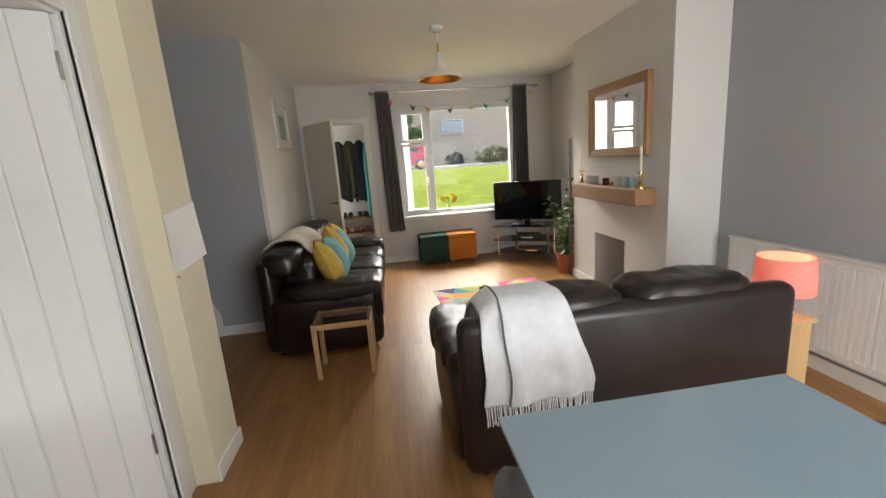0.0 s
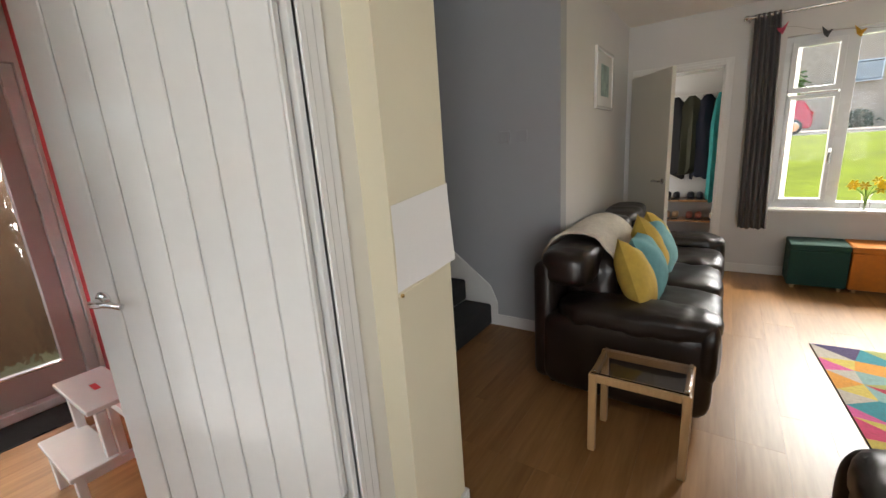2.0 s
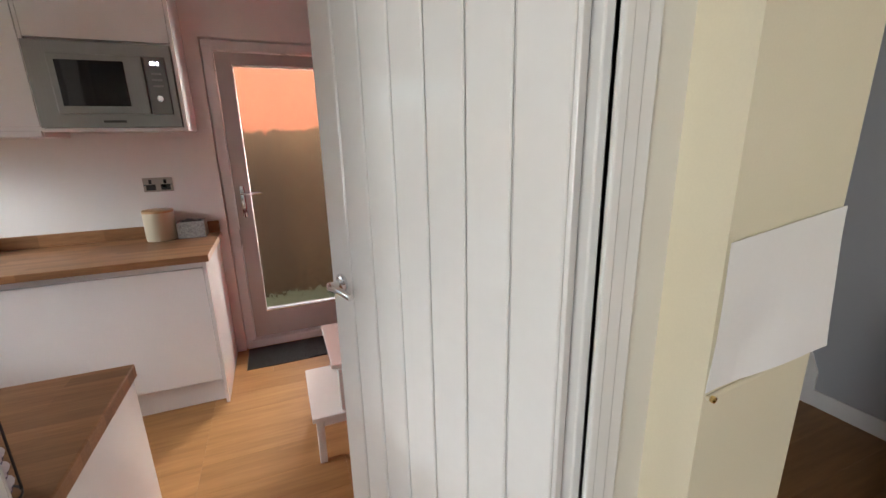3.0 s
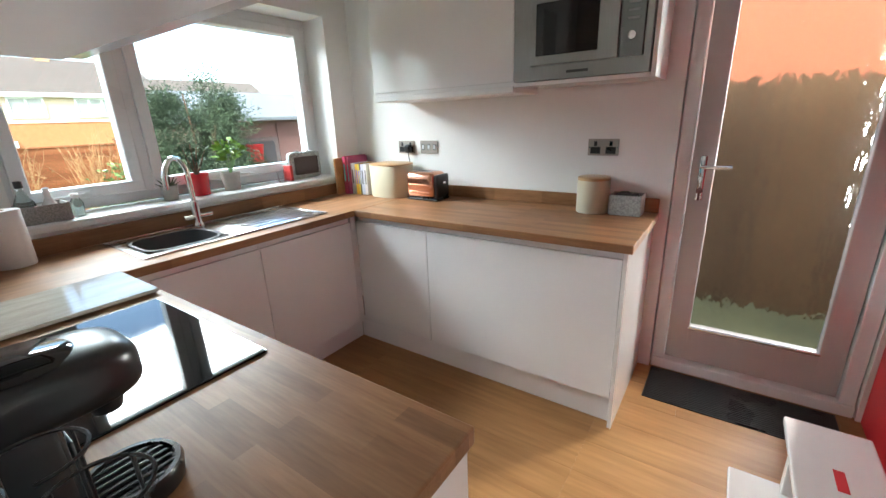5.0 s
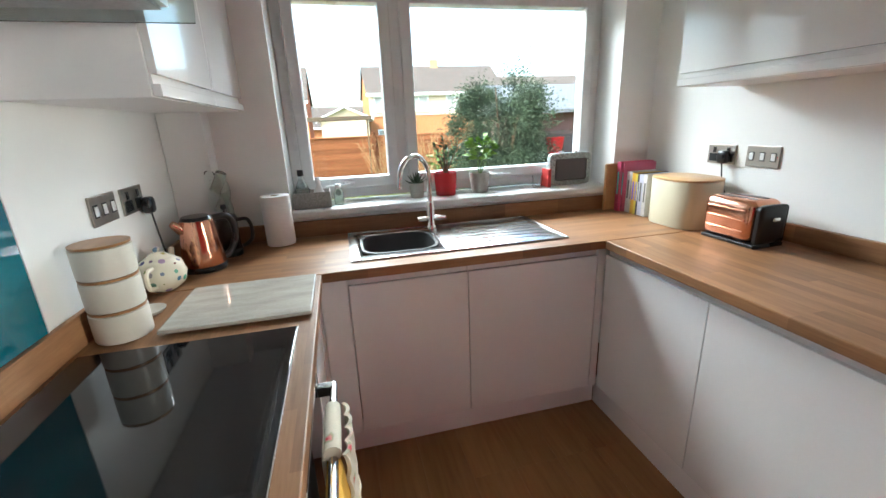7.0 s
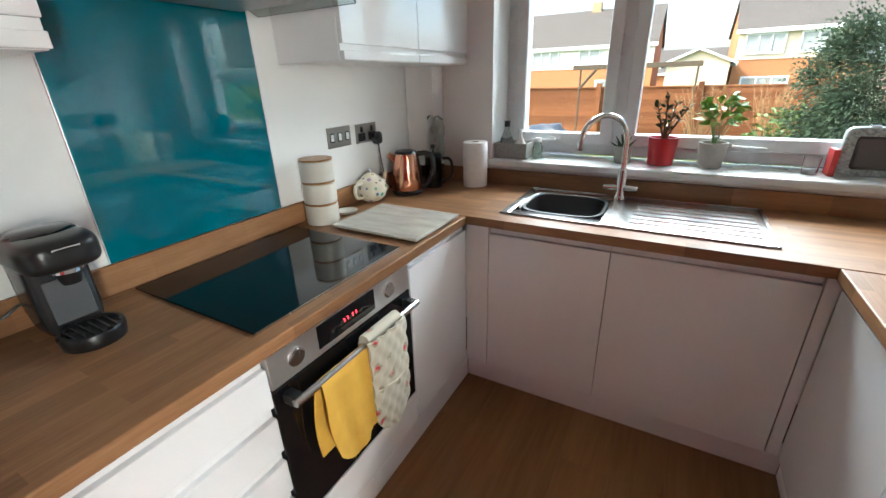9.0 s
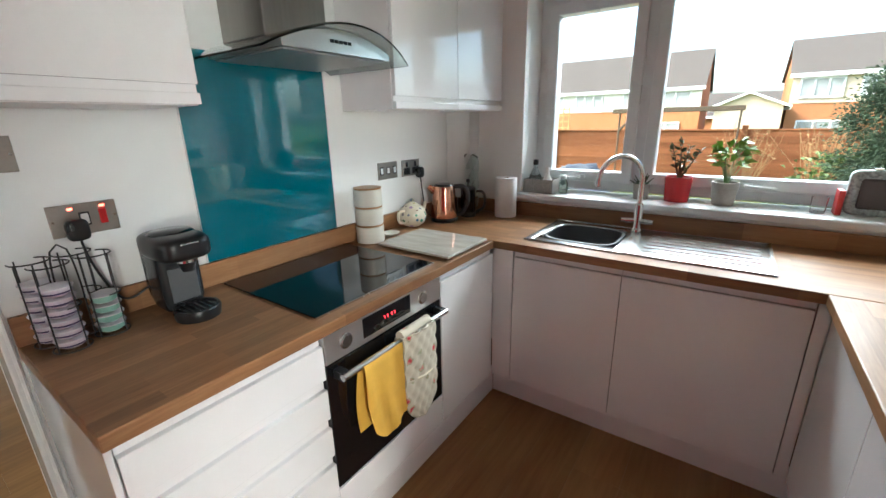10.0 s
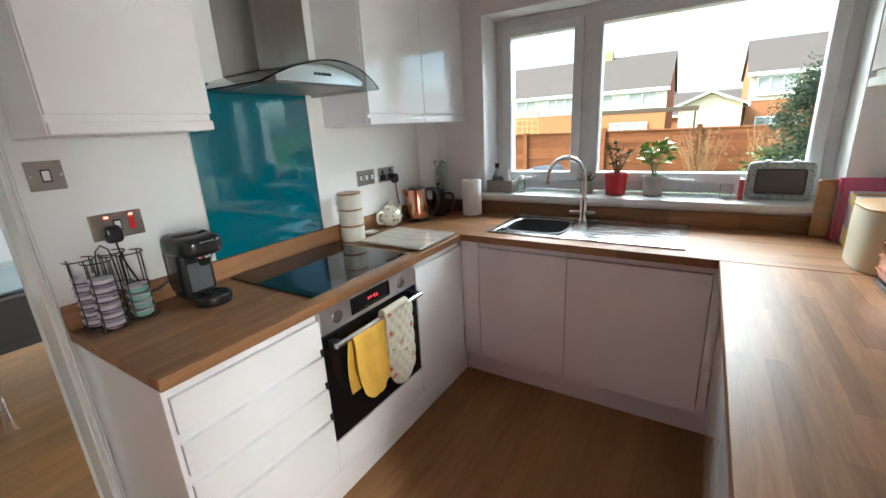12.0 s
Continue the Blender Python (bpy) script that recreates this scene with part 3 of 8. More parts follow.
unit("base_cabinet", "white handleless base cabinet with two doors", (-3.415, -2.80, -0.53, 1.04, 0.15, 0.870),
     [("door", -0.53, 0.02, 0.152, 0.868), ("door", 0.02, 1.04, 0.152, 0.868)], "+x", BASE)
solid("filler_panel", box(-1.638, -1.5335, -0.555, -0.531, 0.15, 0.870, 0.001), UNIT_WHITE, "white filler panel in the kitchen corner", "cabinet panel")
solid("filler_panel", box(-2.7785, -2.742, -0.555, -0.531, 0.15, 0.870, 0.001), UNIT_WHITE, "white filler panel in the kitchen corner", "cabinet panel")
solid("end_panel", box(-3.415, -2.770, 1.042, 1.060, 0.0, 0.8715, 0.002), UNIT_WHITE, "white gloss end panel of the base units", "cabinet panel")
solid("end_panel", box(-1.530, XP0 - 0.003, 1.032, 1.046, 0.0, 0.8715, 0.002), UNIT_WHITE, "white gloss end panel of the drawer unit", "cabinet panel")
solid("plinth", box(-1.505, -1.490, -0.601, 1.030, 0.0, 0.149, 0.001), UNIT_MATT, "white plinth under the hob units", "plinth")
solid("plinth", box(-2.818, -1.506, -0.618, -0.603, 0.0, 0.149, 0.001), UNIT_MATT, "white plinth under the sink units", "plinth")
solid("plinth", box(-2.834, -2.819, -0.601, 1.040, 0.0, 0.149, 0.001), UNIT_MATT, "white plinth under the toaster run", "plinth")


def wall_unit(label, x0, x1, y0, y1, z0, z1, face, doors):
    """A wall cabinet with a recessed grip rail along its foot."""
    u = thing("wall_cabinet", ((x0 + x1) / 2, (y0 + y1) / 2, z0), label, "cabinet", "kitchen wall units")
    part("body", box(x0, x1, y0, y1, z0, z1, 0.002), UNIT_MATT, u)
    s = -1 if face == "-x" else 1
    f = x0 if s < 0 else x1
    for a, b in doors:
        bm = box(*sorted((f + s * 0.001, f + s * 0.020)), a + 0.0015, b - 0.0015, z0 + 0.052, z1 - 0.002, 0.002)
        box(*sorted((f + s * 0.001, f + s * 0.006)), a + 0.0015, b - 0.0015, z0 + 0.030, z0 + 0.0525, bm=bm)
        box(*sorted((f + s * 0.001, f + s * 0.022)), a + 0.0015, b - 0.0015, z0 + 0.002, z0 + 0.0305, 0.002, bm=bm)
        part("door", bm, UNIT_WHITE, u)
    return u


wall_unit("white gloss wall cabinet beside the cooker hood", -1.25, XP0 - 0.003, 0.61, 1.03, 1.513, 2.30, "-x", [(0.61, 1.03)])
wall_unit("white gloss wall cabinet with two doors by the window", -1.25, XP0 - 0.003, YB + 0.003, -0.16, 1.513, 2.30, "-x", [(YB + 0.003, -0.63), (-0.63, -0.16)])
wall_unit("white gloss wall cabinet beside the microwave", -3.417, -3.11, -0.57, 0.388, 1.535, 2.30, "+x", [(-0.57, 0.388)])
mu = thing("wall_cabinet", (-3.26, 0.72, 1.56), "white gloss wall cabinet housing the microwave", "cabinet", "kitchen wall units")
part("side_panel", box(-3.417, -3.09, 0.39, 0.405, 1.56, 2.30, 0.001), UNIT_WHITE, mu)
part("side_panel", box(-3.417, -3.09, 1.02, 1.038, 1.56, 2.30, 0.001), UNIT_WHITE, mu)
part("base_board", box(-3.417, -3.09, 0.4055, 1.0195, 1.56, 1.578, 0.001), UNIT_WHITE, mu)
part("body", box(-3.417, -3.11, 0.4055, 1.0195, 2.0, 2.30, 0.001), UNIT_WHITE, mu)
part("door", box(-3.108, -3.089, 0.407, 1.018, 2.008, 2.298, 0.002), UNIT_WHITE, mu)

# ---- lounge: seating ----
CREAM_KNIT = surf("cream_knit", (0.62, 0.55, 0.44), 0.95, var=0.15, scale=40, bump=0.9, bscale=320, sheen=0.3)
GREY_THROW = surf("pale_grey_wool", (0.72, 0.73, 0.75), 0.95, var=0.08, scale=30, bump=0.7, bscale=420, sheen=0.3)
YELLOW_CLOTH = surf("yellow_cloth", (0.56, 0.38, 0.07), 0.9, var=0.12, scale=25, bump=0.5, bscale=400)
TEAL_CLOTH = surf("teal_cloth", (0.16, 0.38, 0.40), 0.9, var=0.12, scale=25, bump=0.5, bscale=400)
GREEN_CLOTH = surf("bottle_green_cloth", (0.012, 0.055, 0.045), 0.9, var=0.15, scale=25, bump=0.5, bscale=400)


def sofa(label, width, seats, over):
    """A padded leather sofa; its back lies along local y = 0 and it looks along +y."""
    s = thing("sofa", (0, 0, 0), label, "sofa", local=True)
    w = width / 2
    bm = box(-w + 0.04, w - 0.04, 0.0, 0.13, 0.05, 0.79, 0.055, 4)
    part("back_panel", bm, LEATHER, s, smooth=True)
    part("base", box(-w + 0.10, w - 0.10, 0.12, 0.88, 0.06, 0.32, 0.03, 3), LEATHER, s, smooth=True)
    for k, side in enumerate((-1, 1)):
        x = side * (w - 0.13)
        arm = part("arm", puff((x, 0.50, 0.27), (0.128, 0.43, 0.235), 7, 12, 0.006, (3, 9, 3), seed=k), LEATHER, s, smooth=True)
        part("arm_pad", puff((x - side * 0.01, 0.55, 0.515), (0.155, 0.40, 0.075), 3.4, 20, 0.013, (4, 15, 6), seed=3 + k), LEATHER, arm, smooth=True)
        part("arm_roll", puff((x, 0.90, 0.40), (0.135, 0.055, 0.17), 3.0, 12, 0.010, (12, 5, 5), seed=7 + k), LEATHER, arm, smooth=True)
    cw = (width - 0.50) / seats
    bw_ = (width - 2 * over) / seats
    for i in range(seats):
        x = -w + 0.25 + cw * (i + 0.5)
        xb = -w + over + bw_ * (i + 0.5)
        part("seat_cushion", puff((x, 0.57, 0.40), (cw / 2 - 0.003, 0.38, 0.115), 5.5, 16, 0.014, (5, 10, 5), seed=10 + i), LEATHER, s, smooth=True)
        part("back_cushion", puff((x, 0.27, 0.60), (cw / 2 - 0.004, 0.15, 0.19), 4.0, 16, 0.020, (10, 5, 5), seed=20 + i), LEATHER, s, smooth=True)
        part("headrest", puff((xb, 0.18, 0.75 if over < 0.1 else 0.735), (bw_ / 2 - 0.003, 0.15, 0.115), 4.0, 20, 0.011, (11, 5, 5), seed=30 + i), LEATHER, s, smooth=True)
    for x in (-w + 0.14, w - 0.14):
        for y in (0.10, 0.82):
            part("foot", spun([(0, 0), (0.022, 0), (0.028, 0.07), (0, 0.07)], (x, y, 0), 12), BLACK, s)
    return s


def drape(profile, x0, x1, nx, wave, thick, skew=0.0, seed=0, axis="x"):
    """Cloth hung along a profile of (y, z) pairs."""
    bm = bmesh.new()
    rows = []
    for j, (y, z) in enumerate(profile):
        row = []
        for i in range(nx + 1):
            u = i / nx
            n = wave * noise.noise(Vector((u * 4, j * 0.35, seed)))
            row.append(bm.verts.new((x0 + (x1 - x0) * u + skew * j + 0.3 * n, y + n, z + 0.6 * n)))
        rows.append(row)
    for a, b in zip(rows, rows[1:]):
        for i in range(nx):
            bm.faces.new((a[i], a[i + 1], b[i + 1], b[i]))
    bmesh.ops.recalc_face_normals(bm, faces=bm.faces)
    bmesh.ops.solidify(bm, geom=bm.faces[:], thickness=thick)
    return bm


def smooth_line(pts, n):
    """Points spread along a rounded line."""
    pts = [Vector(p) for p in pts]
    for _ in range(3):
        out = [pts[0]]
        for a, b in zip(pts, pts[1:]):
            out += [a.lerp(b, 0.25), a.lerp(b, 0.75)]
        pts = out + [pts[-1]]
    d = [0]
    for a, b in zip(pts, pts[1:]):
        d.append(d[-1] + (b - a).length)
    res = []
    for i in range(n + 1):
        t = d[-1] * i / n
        k = max(j for j in range(len(d)) if d[j] <= t + 1e-9)
        k = min(k, len(pts) - 2)
        res.append(pts[k].lerp(pts[k + 1], min(1, (t - d[k]) / max(1e-9, d[k + 1] - d[k]))))
    return res


s1 = sofa("dark brown leather three-seat sofa against the wall", 2.16, 3, 0.03)
s1.matrix_world = pose(-0.82, 4.44, 0, 0, 0, -90)
s2 = sofa("dark brown leather sofa with its back to the dining table", 1.68, 2, 0.20)
s2.matrix_world = pose(1.272, 1.775, 0, 0, 0, 0)

# throws
def hang(bm):
    """Spreads the throw towards its hem, with soft folds."""
    for v in bm.verts:
        k = min(1.0, max(0.0, (0.93 - v.co.z) / 0.45)) if v.co.y < 1.9 else 0.0
        v.co.y -= 0.016 * k * max(0.0, math.sin(v.co.x * 26 + 1.5 * v.co.z)) ** 2
        v.co.x = 0.79 + 0.045 * k + (v.co.x - 0.835) * (0.72 + 0.30 * k) + 0.012 * math.sin(v.co.z * 14) * k
        v.co.z -= 0.06 * max(0.0, (0.70 - v.co.x) / 0.08) ** 2 * (1 - k)
    return bm


prof = smooth_line([(0, 2.21, 0.62), (0, 2.195, 0.71), (0, 2.125, 0.79), (0, 2.05, 0.858), (0, 1.94, 0.882), (0, 1.80, 0.87), (0, 1.752, 0.80), (0, 1.748, 0.62), (0, 1.745, 0.42)], 34)
th = thing("throw", (0.9, 1.85, 0.40), "pale grey fringed wool throw over the sofa back", "blanket")
part("cloth", hang(drape([(p.y, p.z) for p in prof], 0.60, 1.08, 36, 0.018, 0.012, 0.0006, 3)), GREY_THROW, th, smooth=True)
part("stripe", hang(drape([(p.y - 0.0125 if p.y < 1.9 else p.y, p.z + (0.012 if p.y >= 1.8 else 0)) for p in prof], 0.70, 0.708, 2, 0.0, 0.004, 0.0006, 3)), surf("dark_grey_wool", (0.10, 0.10, 0.10), 0.9), th, "thin dark stripe")
bm = bmesh.new()
for i in range(70):
    x = 0.615 + 0.475 * i / 69
    a = random.uniform(-0.008, 0.008)
    tube([(x, 1.738, 0.43), (x + a, 1.735, 0.37), (x + 1.6 * a, 1.738, 0.335 + random.uniform(-0.01, 0.01))], 0.0025, 4, bm)
part("fringe", bm, GREY_THROW, th, "knotted wool fringe")
th.location.x -= 0.055
prof = smooth_line([(0, -0.345, 0.60), (0, -0.385, 0.74), (0, -0.47, 0.86), (0, -0.56, 0.925), (0, -0.68, 0.93), (0, -0.79, 0.885), (0, -0.848, 0.79), (0, -0.856, 0.66)], 24)
bm = drape([(p.y, p.z) for p in prof], 0.02, 0.72, 26, 0.018, 0.014, 0.002, 8)
bmesh.ops.transform(bm, matrix=Matrix(((0, 1, 0, 0), (-1, 0, 0, 4.42), (0, 0, 1, 0), (0, 0, 0, 1))), verts=bm.verts)
bmesh.ops.recalc_face_normals(bm, faces=bm.faces)
solid("throw", bm, CREAM_KNIT, "cream knitted throw over the sofa back", "blanket", smooth=True)


def cushion(label, material, m, size=0.40):
    bm = bmesh.new()
    n = 18
    g = {}
    for s in (1, -1):
        for i in range(n + 1):
            for j in range(n + 1):
                u, v = 2 * i / n - 1, 2 * j / n - 1
                edge = i in (0, n) or j in (0, n)
                if edge and s < 0:
                    g[s, i, j] = g[1, i, j]
                    continue
                h = 0.095 * max(0.0, (1 - abs(u) ** 2.6) * (1 - abs(v) ** 2.6)) ** 0.62 + 0.012 * noise.noise(Vector((u * 2, v * 2, s * 3)))
                pinch = 1 - 0.07 * (u * u + v * v - u * u * v * v * 2)
                g[s, i, j] = bm.verts.new(m @ Vector((u * size / 2 * pinch, (0 if edge else s * h), v * size / 2 * pinch)))
        for i in range(n):
            for j in range(n):
                q = [g[s, i, j], g[s, i + 1, j], g[s, i + 1, j + 1], g[s, i, j + 1]]
                bm.faces.new(q if s < 0 else q[::-1])
    bmesh.ops.recalc_face_normals(bm, faces=bm.faces)
    return solid("cushion", bm, material, label, "cushion", smooth=True, group="scatter cushions")


for i, (y, mt, lab) in enumerate(((3.74, YELLOW_CLOTH, "mustard yellow square cushion leaning on the sofa back"), (3.98, TEAL_CLOTH, "soft teal square cushion leaning on the sofa back"),
                                  (4.24, YELLOW_CLOTH, "mustard yellow square cushion leaning on the sofa back"), (4.52, TEAL_CLOTH, "soft teal square cushion leaning on the sofa back"),
                                  (4.70, YELLOW_CLOTH, "mustard yellow square cushion leaning on the sofa back"))):
    cushion(lab, mt, Matrix.Translation((-0.31 + 0.03 * (i % 2), y, 0.66 + 0.02 * (i % 3))) @ pose(0, 0, 0, 0, 0, 88 + 6 * (i % 3)) @ pose(0, 0, 0, -24, (24, 4, 32, -8, 20)[i], 0), 0.40)
cushion("bottle green square cushion on the sofa seat", GREEN_CLOTH, Matrix.Translation((0.86, 2.37, 0.575)) @ pose(0, 0, 0, 22, 6, 0), 0.40)

# ---- lounge: small table, rug, ottomans ----
tb = thing("side_table", (-0.17, 3.11, 0), "small beech side table with a glass top", "table")
for x in (-0.375, 0.005):
    for y in (2.975, 3.225):
        part("leg", box(x, x + 0.033, y, y + 0.033, 0, 0.41, 0.004), BEECH, tb)
for y in (2.975, 3.225):
    part("rail", box(-0.342, 0.005, y + 0.003, y + 0.028, 0.37, 0.408, 0.003), BEECH, tb)
for x in (-0.375, 0.005):
    part("rail", box(x + 0.003, x + 0.029, 3.008, 3.225, 0.37, 0.408, 0.003), BEECH, tb)
part("glass_top", box(-0.365, 0.028, 2.985, 3.248, 0.4105, 0.4185, 0.002), CLEAR, tb, "clear glass top")
for x in (-0.35, 0.02):
    for y in (2.99, 3.24):
        part("corner_clip", spun([(0, 0), (0.008, 0), (0.008, 0.010), (0, 0.011)], (x, y, 0.4186), 10), CHROME, tb)

rug_cols = [(0.55, 0.05, 0.13), (0.02, 0.20, 0.24), (0.60, 0.26, 0.03), (0.05, 0.03, 0.10), (0.55, 0.09, 0.25), (0.52, 0.40, 0.08), (0.28, 0.30, 0.09), (0.42, 0.38, 0.32), (0.36, 0.02, 0.05), (0.20, 0.33, 0.31)]
RUG = [surf("rug_wool", c, 0.95, var=0.18, scale=60, bump=0.8, bscale=600) for c in rug_cols]
rug = thing("rug", (1.31, 4.03, 0.0), "woollen rug of many bright triangles and quadrilaterals", "rug")
part("backing", box(0.70, 1.92, 3.32, 4.75, 0.0005, 0.008, 0.002), surf("rug_backing", (0.10, 0.09, 0.08), 0.95), rug)
rnd = random.Random(12)
bm = bmesh.new()
nx, ny = 6, 8
gv = [[bm.verts.new((0.703 + 1.214 * (i + (rnd.uniform(-0.36, 0.36) if 0 < i < nx else 0)) / nx,
                     3.323 + 1.424 * (j + (rnd.uniform(-0.36, 0.36) if 0 < j < ny else 0)) / ny, 0.0105)) for j in range(ny + 1)] for i in range(nx + 1)]
last = 0
for i in range(nx):
    for j in range(ny):
        q = [gv[i][j], gv[i + 1][j], gv[i + 1][j + 1], gv[i][j + 1]]
        tris = [q] if rnd.random() < 0.22 else ([[q[0], q[1], q[2]], [q[0], q[2], q[3]]] if rnd.random() < 0.5 else [[q[0], q[1], q[3]], [q[1], q[2], q[3]]])
        for tr in tris:
            f = bm.faces.new(tr)
            k = rnd.randrange(10)
            while k == last:
                k = rnd.randrange(10)
            f.material_index = last = k
ext = bmesh.ops.extrude_face_region(bm, geom=bm.faces[:])
bmesh.ops.translate(bm, vec=(0, 0, -0.002), verts=[v for v in ext["geom"] if isinstance(v, bmesh.types.BMVert)])
bmesh.ops.recalc_face_normals(bm, faces=bm.faces)
part("tufted_face", bm, RUG, rug)
rug.rotation_euler.z = radians(4)


def ottoman(label, material, x):
    o = thing("ottoman", (x, 6.15, 0.0), label, "ottoman", "storage ottomans")
    part("box", box(x - 0.205, x + 0.205, 5.98, 6.33, 0.03, 0.36, 0.012, 3), material, o)
    part("lid", box(x - 0.207, x + 0.207, 5.978, 6.332, 0.361, 0.415, 0.014, 3), material, o)
    for dx in (-0.16, 0.16):
        for y in (6.01, 6.30):
            part("foot", box(x + dx - 0.015, x + dx + 0.015, y - 0.015, y + 0.015, 0, 0.0298, 0.003), BEECH, o)


ottoman("bottle green fabric storage ottoman with a lid", GREEN_CLOTH, 0.84)
ottoman("orange fabric storage ottoman with a lid", surf("orange_cloth", (0.50, 0.17, 0.02), 0.85, var=0.12, scale=25, bump=0.5, bscale=400), 1.256)

# ---- lounge: television corner (built square, then turned) ----
tvm = pose(2.17, 5.80, 0, 0, 0, -33)
st = thing("tv_stand", (0, 0, 0), "corner television stand of glass shelves and chrome legs", "tv stand", local=True)
for z in (0.10, 0.28, 0.475):
    bm = bmesh.new()
    pts = [(-0.46, -0.17), (0.46, -0.17), (0.40, 0.12), (0.22, 0.30), (-0.22, 0.30), (-0.40, 0.12)]
    lo = [bm.verts.new((x, y, z)) for x, y in pts]
    hi = [bm.verts.new((x, y, z + 0.010)) for x, y in pts]
    bm.faces.new(lo[::-1]); bm.faces.new(hi)
    for i in range(6):
        bm.faces.new((lo[i], lo[(i + 1) % 6], hi[(i + 1) % 6], hi[i]))
    part("glass_shelf", bm, surf("smoked_glass", (0.02, 0.022, 0.024), 0.05, var=0.1), st)
for x, y in ((-0.40, -0.13), (0.40, -0.13), (-0.24, 0.24), (0.24, 0.24)):
    for k, (z0, z1) in enumerate(((0.0, 0.099), (0.111, 0.279), (0.291, 0.474))):
        part("leg", spun([(0, z0), (0.017, z0), (0.017, z1), (0, z1)], (x, y, 0), 14), CHROME, st, smooth=True)
st.matrix_world = tvm
tv = thing("television", (0, 0, 0), "black flat screen television, switched off, on a stand", "television", local=True)
part("screen", box(-0.465, 0.465, -0.016, -0.012, 0.575, 1.085, 0.001), BLACK_GLASS, tv)
bm = box(-0.478, 0.478, -0.012, 0.03, 0.558, 1.10, 0.006)
box(-0.3, 0.3, 0.03, 0.06, 0.62, 0.95, 0.01, bm=bm)
part("casing", bm, BLACK, tv)
bm = box(-0.04, 0.04, 0.0, 0.025, 0.495, 0.57, 0.004)
box(-0.22, 0.22, -0.09, 0.10, 0.486, 0.498, 0.004, bm=bm)
part("foot", bm, BLACK, tv)
tv.matrix_world = tvm
for nm, lab, b in (("media_box", "black media box on the stand shelf", (-0.20, 0.16, -0.12, 0.14, 0.2905, 0.35)), ("disc_player", "black disc player with a silver front strip", (-0.14, 0.24, -0.13, 0.12, 0.1105, 0.165))):
    o = thing(nm, (0, 0, 0), lab, "electronics", local=True)
    part("casing", box(*b, 0.004), BLACK, o)
    part("front_strip", box(b[0] + 0.14, b[0] + 0.30, b[2] - 0.004, b[2] - 0.0005, b[4] + 0.02, b[4] + 0.036, 0.001), CHROME, o, "silver front strip")
    o.matrix_world = tvm


def leaves(spots, size, seed, bm=None, droop=0.3):
    """Small folded leaves at (place, way) spots."""
    rn = random.Random(seed)
    bm = bm or bmesh.new()
    for p, d in spots:
        d = (Vector(d) + Vector((rn.uniform(-1, 1), rn.uniform(-1, 1), rn.uniform(-0.6, 1))) * 0.7).normalized()
        s = d.orthogonal().normalized()
        s.rotate(Matrix.Rotation(rn.uniform(0, 6.28), 3, d))
        up = d.cross(s)
        L = size * rn.uniform(0.7, 1.3)
        p = Vector(p)
        a, t = bm.verts.new(p), bm.verts.new(p + d * L - Vector((0, 0, droop * L)))
        m = p + d * L * 0.5
        l, r = bm.verts.new(m + s * L * 0.24 + up * L * 0.08), bm.verts.new(m - s * L * 0.24 + up * L * 0.08)
        bm.faces.new((a, l, t)); bm.faces.new((a, t, r))
    return bm


LEAF = surf("green_leaf", (0.075, 0.15, 0.03), 0.45, var=0.35, scale=30)
LEAF_BRIGHT = surf("bright_green_leaf", (0.16, 0.30, 0.035), 0.45, var=0.3, scale=30)
LEAF_DARK = surf("dark_green_leaf", (0.03, 0.06, 0.025), 0.5, var=0.35, scale=20)
BARK = surf("bark", (0.10, 0.065, 0.04), 0.9, var=0.3, scale=30, bump=0.6, bscale=150)
SOIL = surf("soil", (0.03, 0.02, 0.014), 0.95, var=0.3, scale=60, bump=1, bscale=300)
TERRACOTTA = surf("terracotta", (0.36, 0.10, 0.04), 0.7, var=0.1, scale=12)


def pot(parent, c, r0, r1, h, material, label=""):
    p = part("pot", spun([(0, 0), (r0, 0), (r1, h), (r1 * 0.90, h), (r1 * 0.86, h * 0.82), (0, h * 0.82)], c, 28), material, parent, label, smooth=True)
    part("soil", spun([(0, h * 0.83), (r1 * 0.84, h * 0.825), (0, h * 0.86)], c, 20), SOIL, p)
    return p


pp = thing("potted_plant", (2.34, 4.88, 0), "tall leafy houseplant in a terracotta pot", "plant")
pot(pp, (2.34, 4.90, 0), 0.085, 0.115, 0.24, TERRACOTTA)
rn = random.Random(4)
spots, bm = [], bmesh.new()
for k in range(7):
    a = rn.uniform(0, 6.28)
    pts = [Vector((2.34, 4.90, 0.19))]
    for i in range(7):
        pts.append(pts[-1] + Vector((0.022 * math.cos(a) + rn.uniform(-0.012, 0.012), 0.022 * math.sin(a) + rn.uniform(-0.012, 0.012), 0.082 + 0.009 * k)))
        for _ in range(5):
            spots.append((pts[-1] + Vector((rn.uniform(-0.05, 0.05), rn.uniform(-0.05, 0.05), rn.uniform(-0.06, 0.06))), (math.cos(rn.uniform(0, 6.28)), math.sin(rn.uniform(0, 6.28)), 0.2)))
    tube(pts, 0.005, 6, bm)
part("stem", bm, BARK, pp)
part("foliage", leaves(spots, 0.095, 5), LEAF, pp)
bm = box(2.335, 2.358, 4.765, 4.79, 0.0, 1.60, 0.006)
box(2.32, 2.375, 4.75, 4.805, 0.0, 0.02, 0.004, bm=bm)
solid("pole", bm, surf("dark_grey_metal", (0.12, 0.12, 0.125), 0.4), "tall slim dark grey pole beside the chimney breast", "pole")

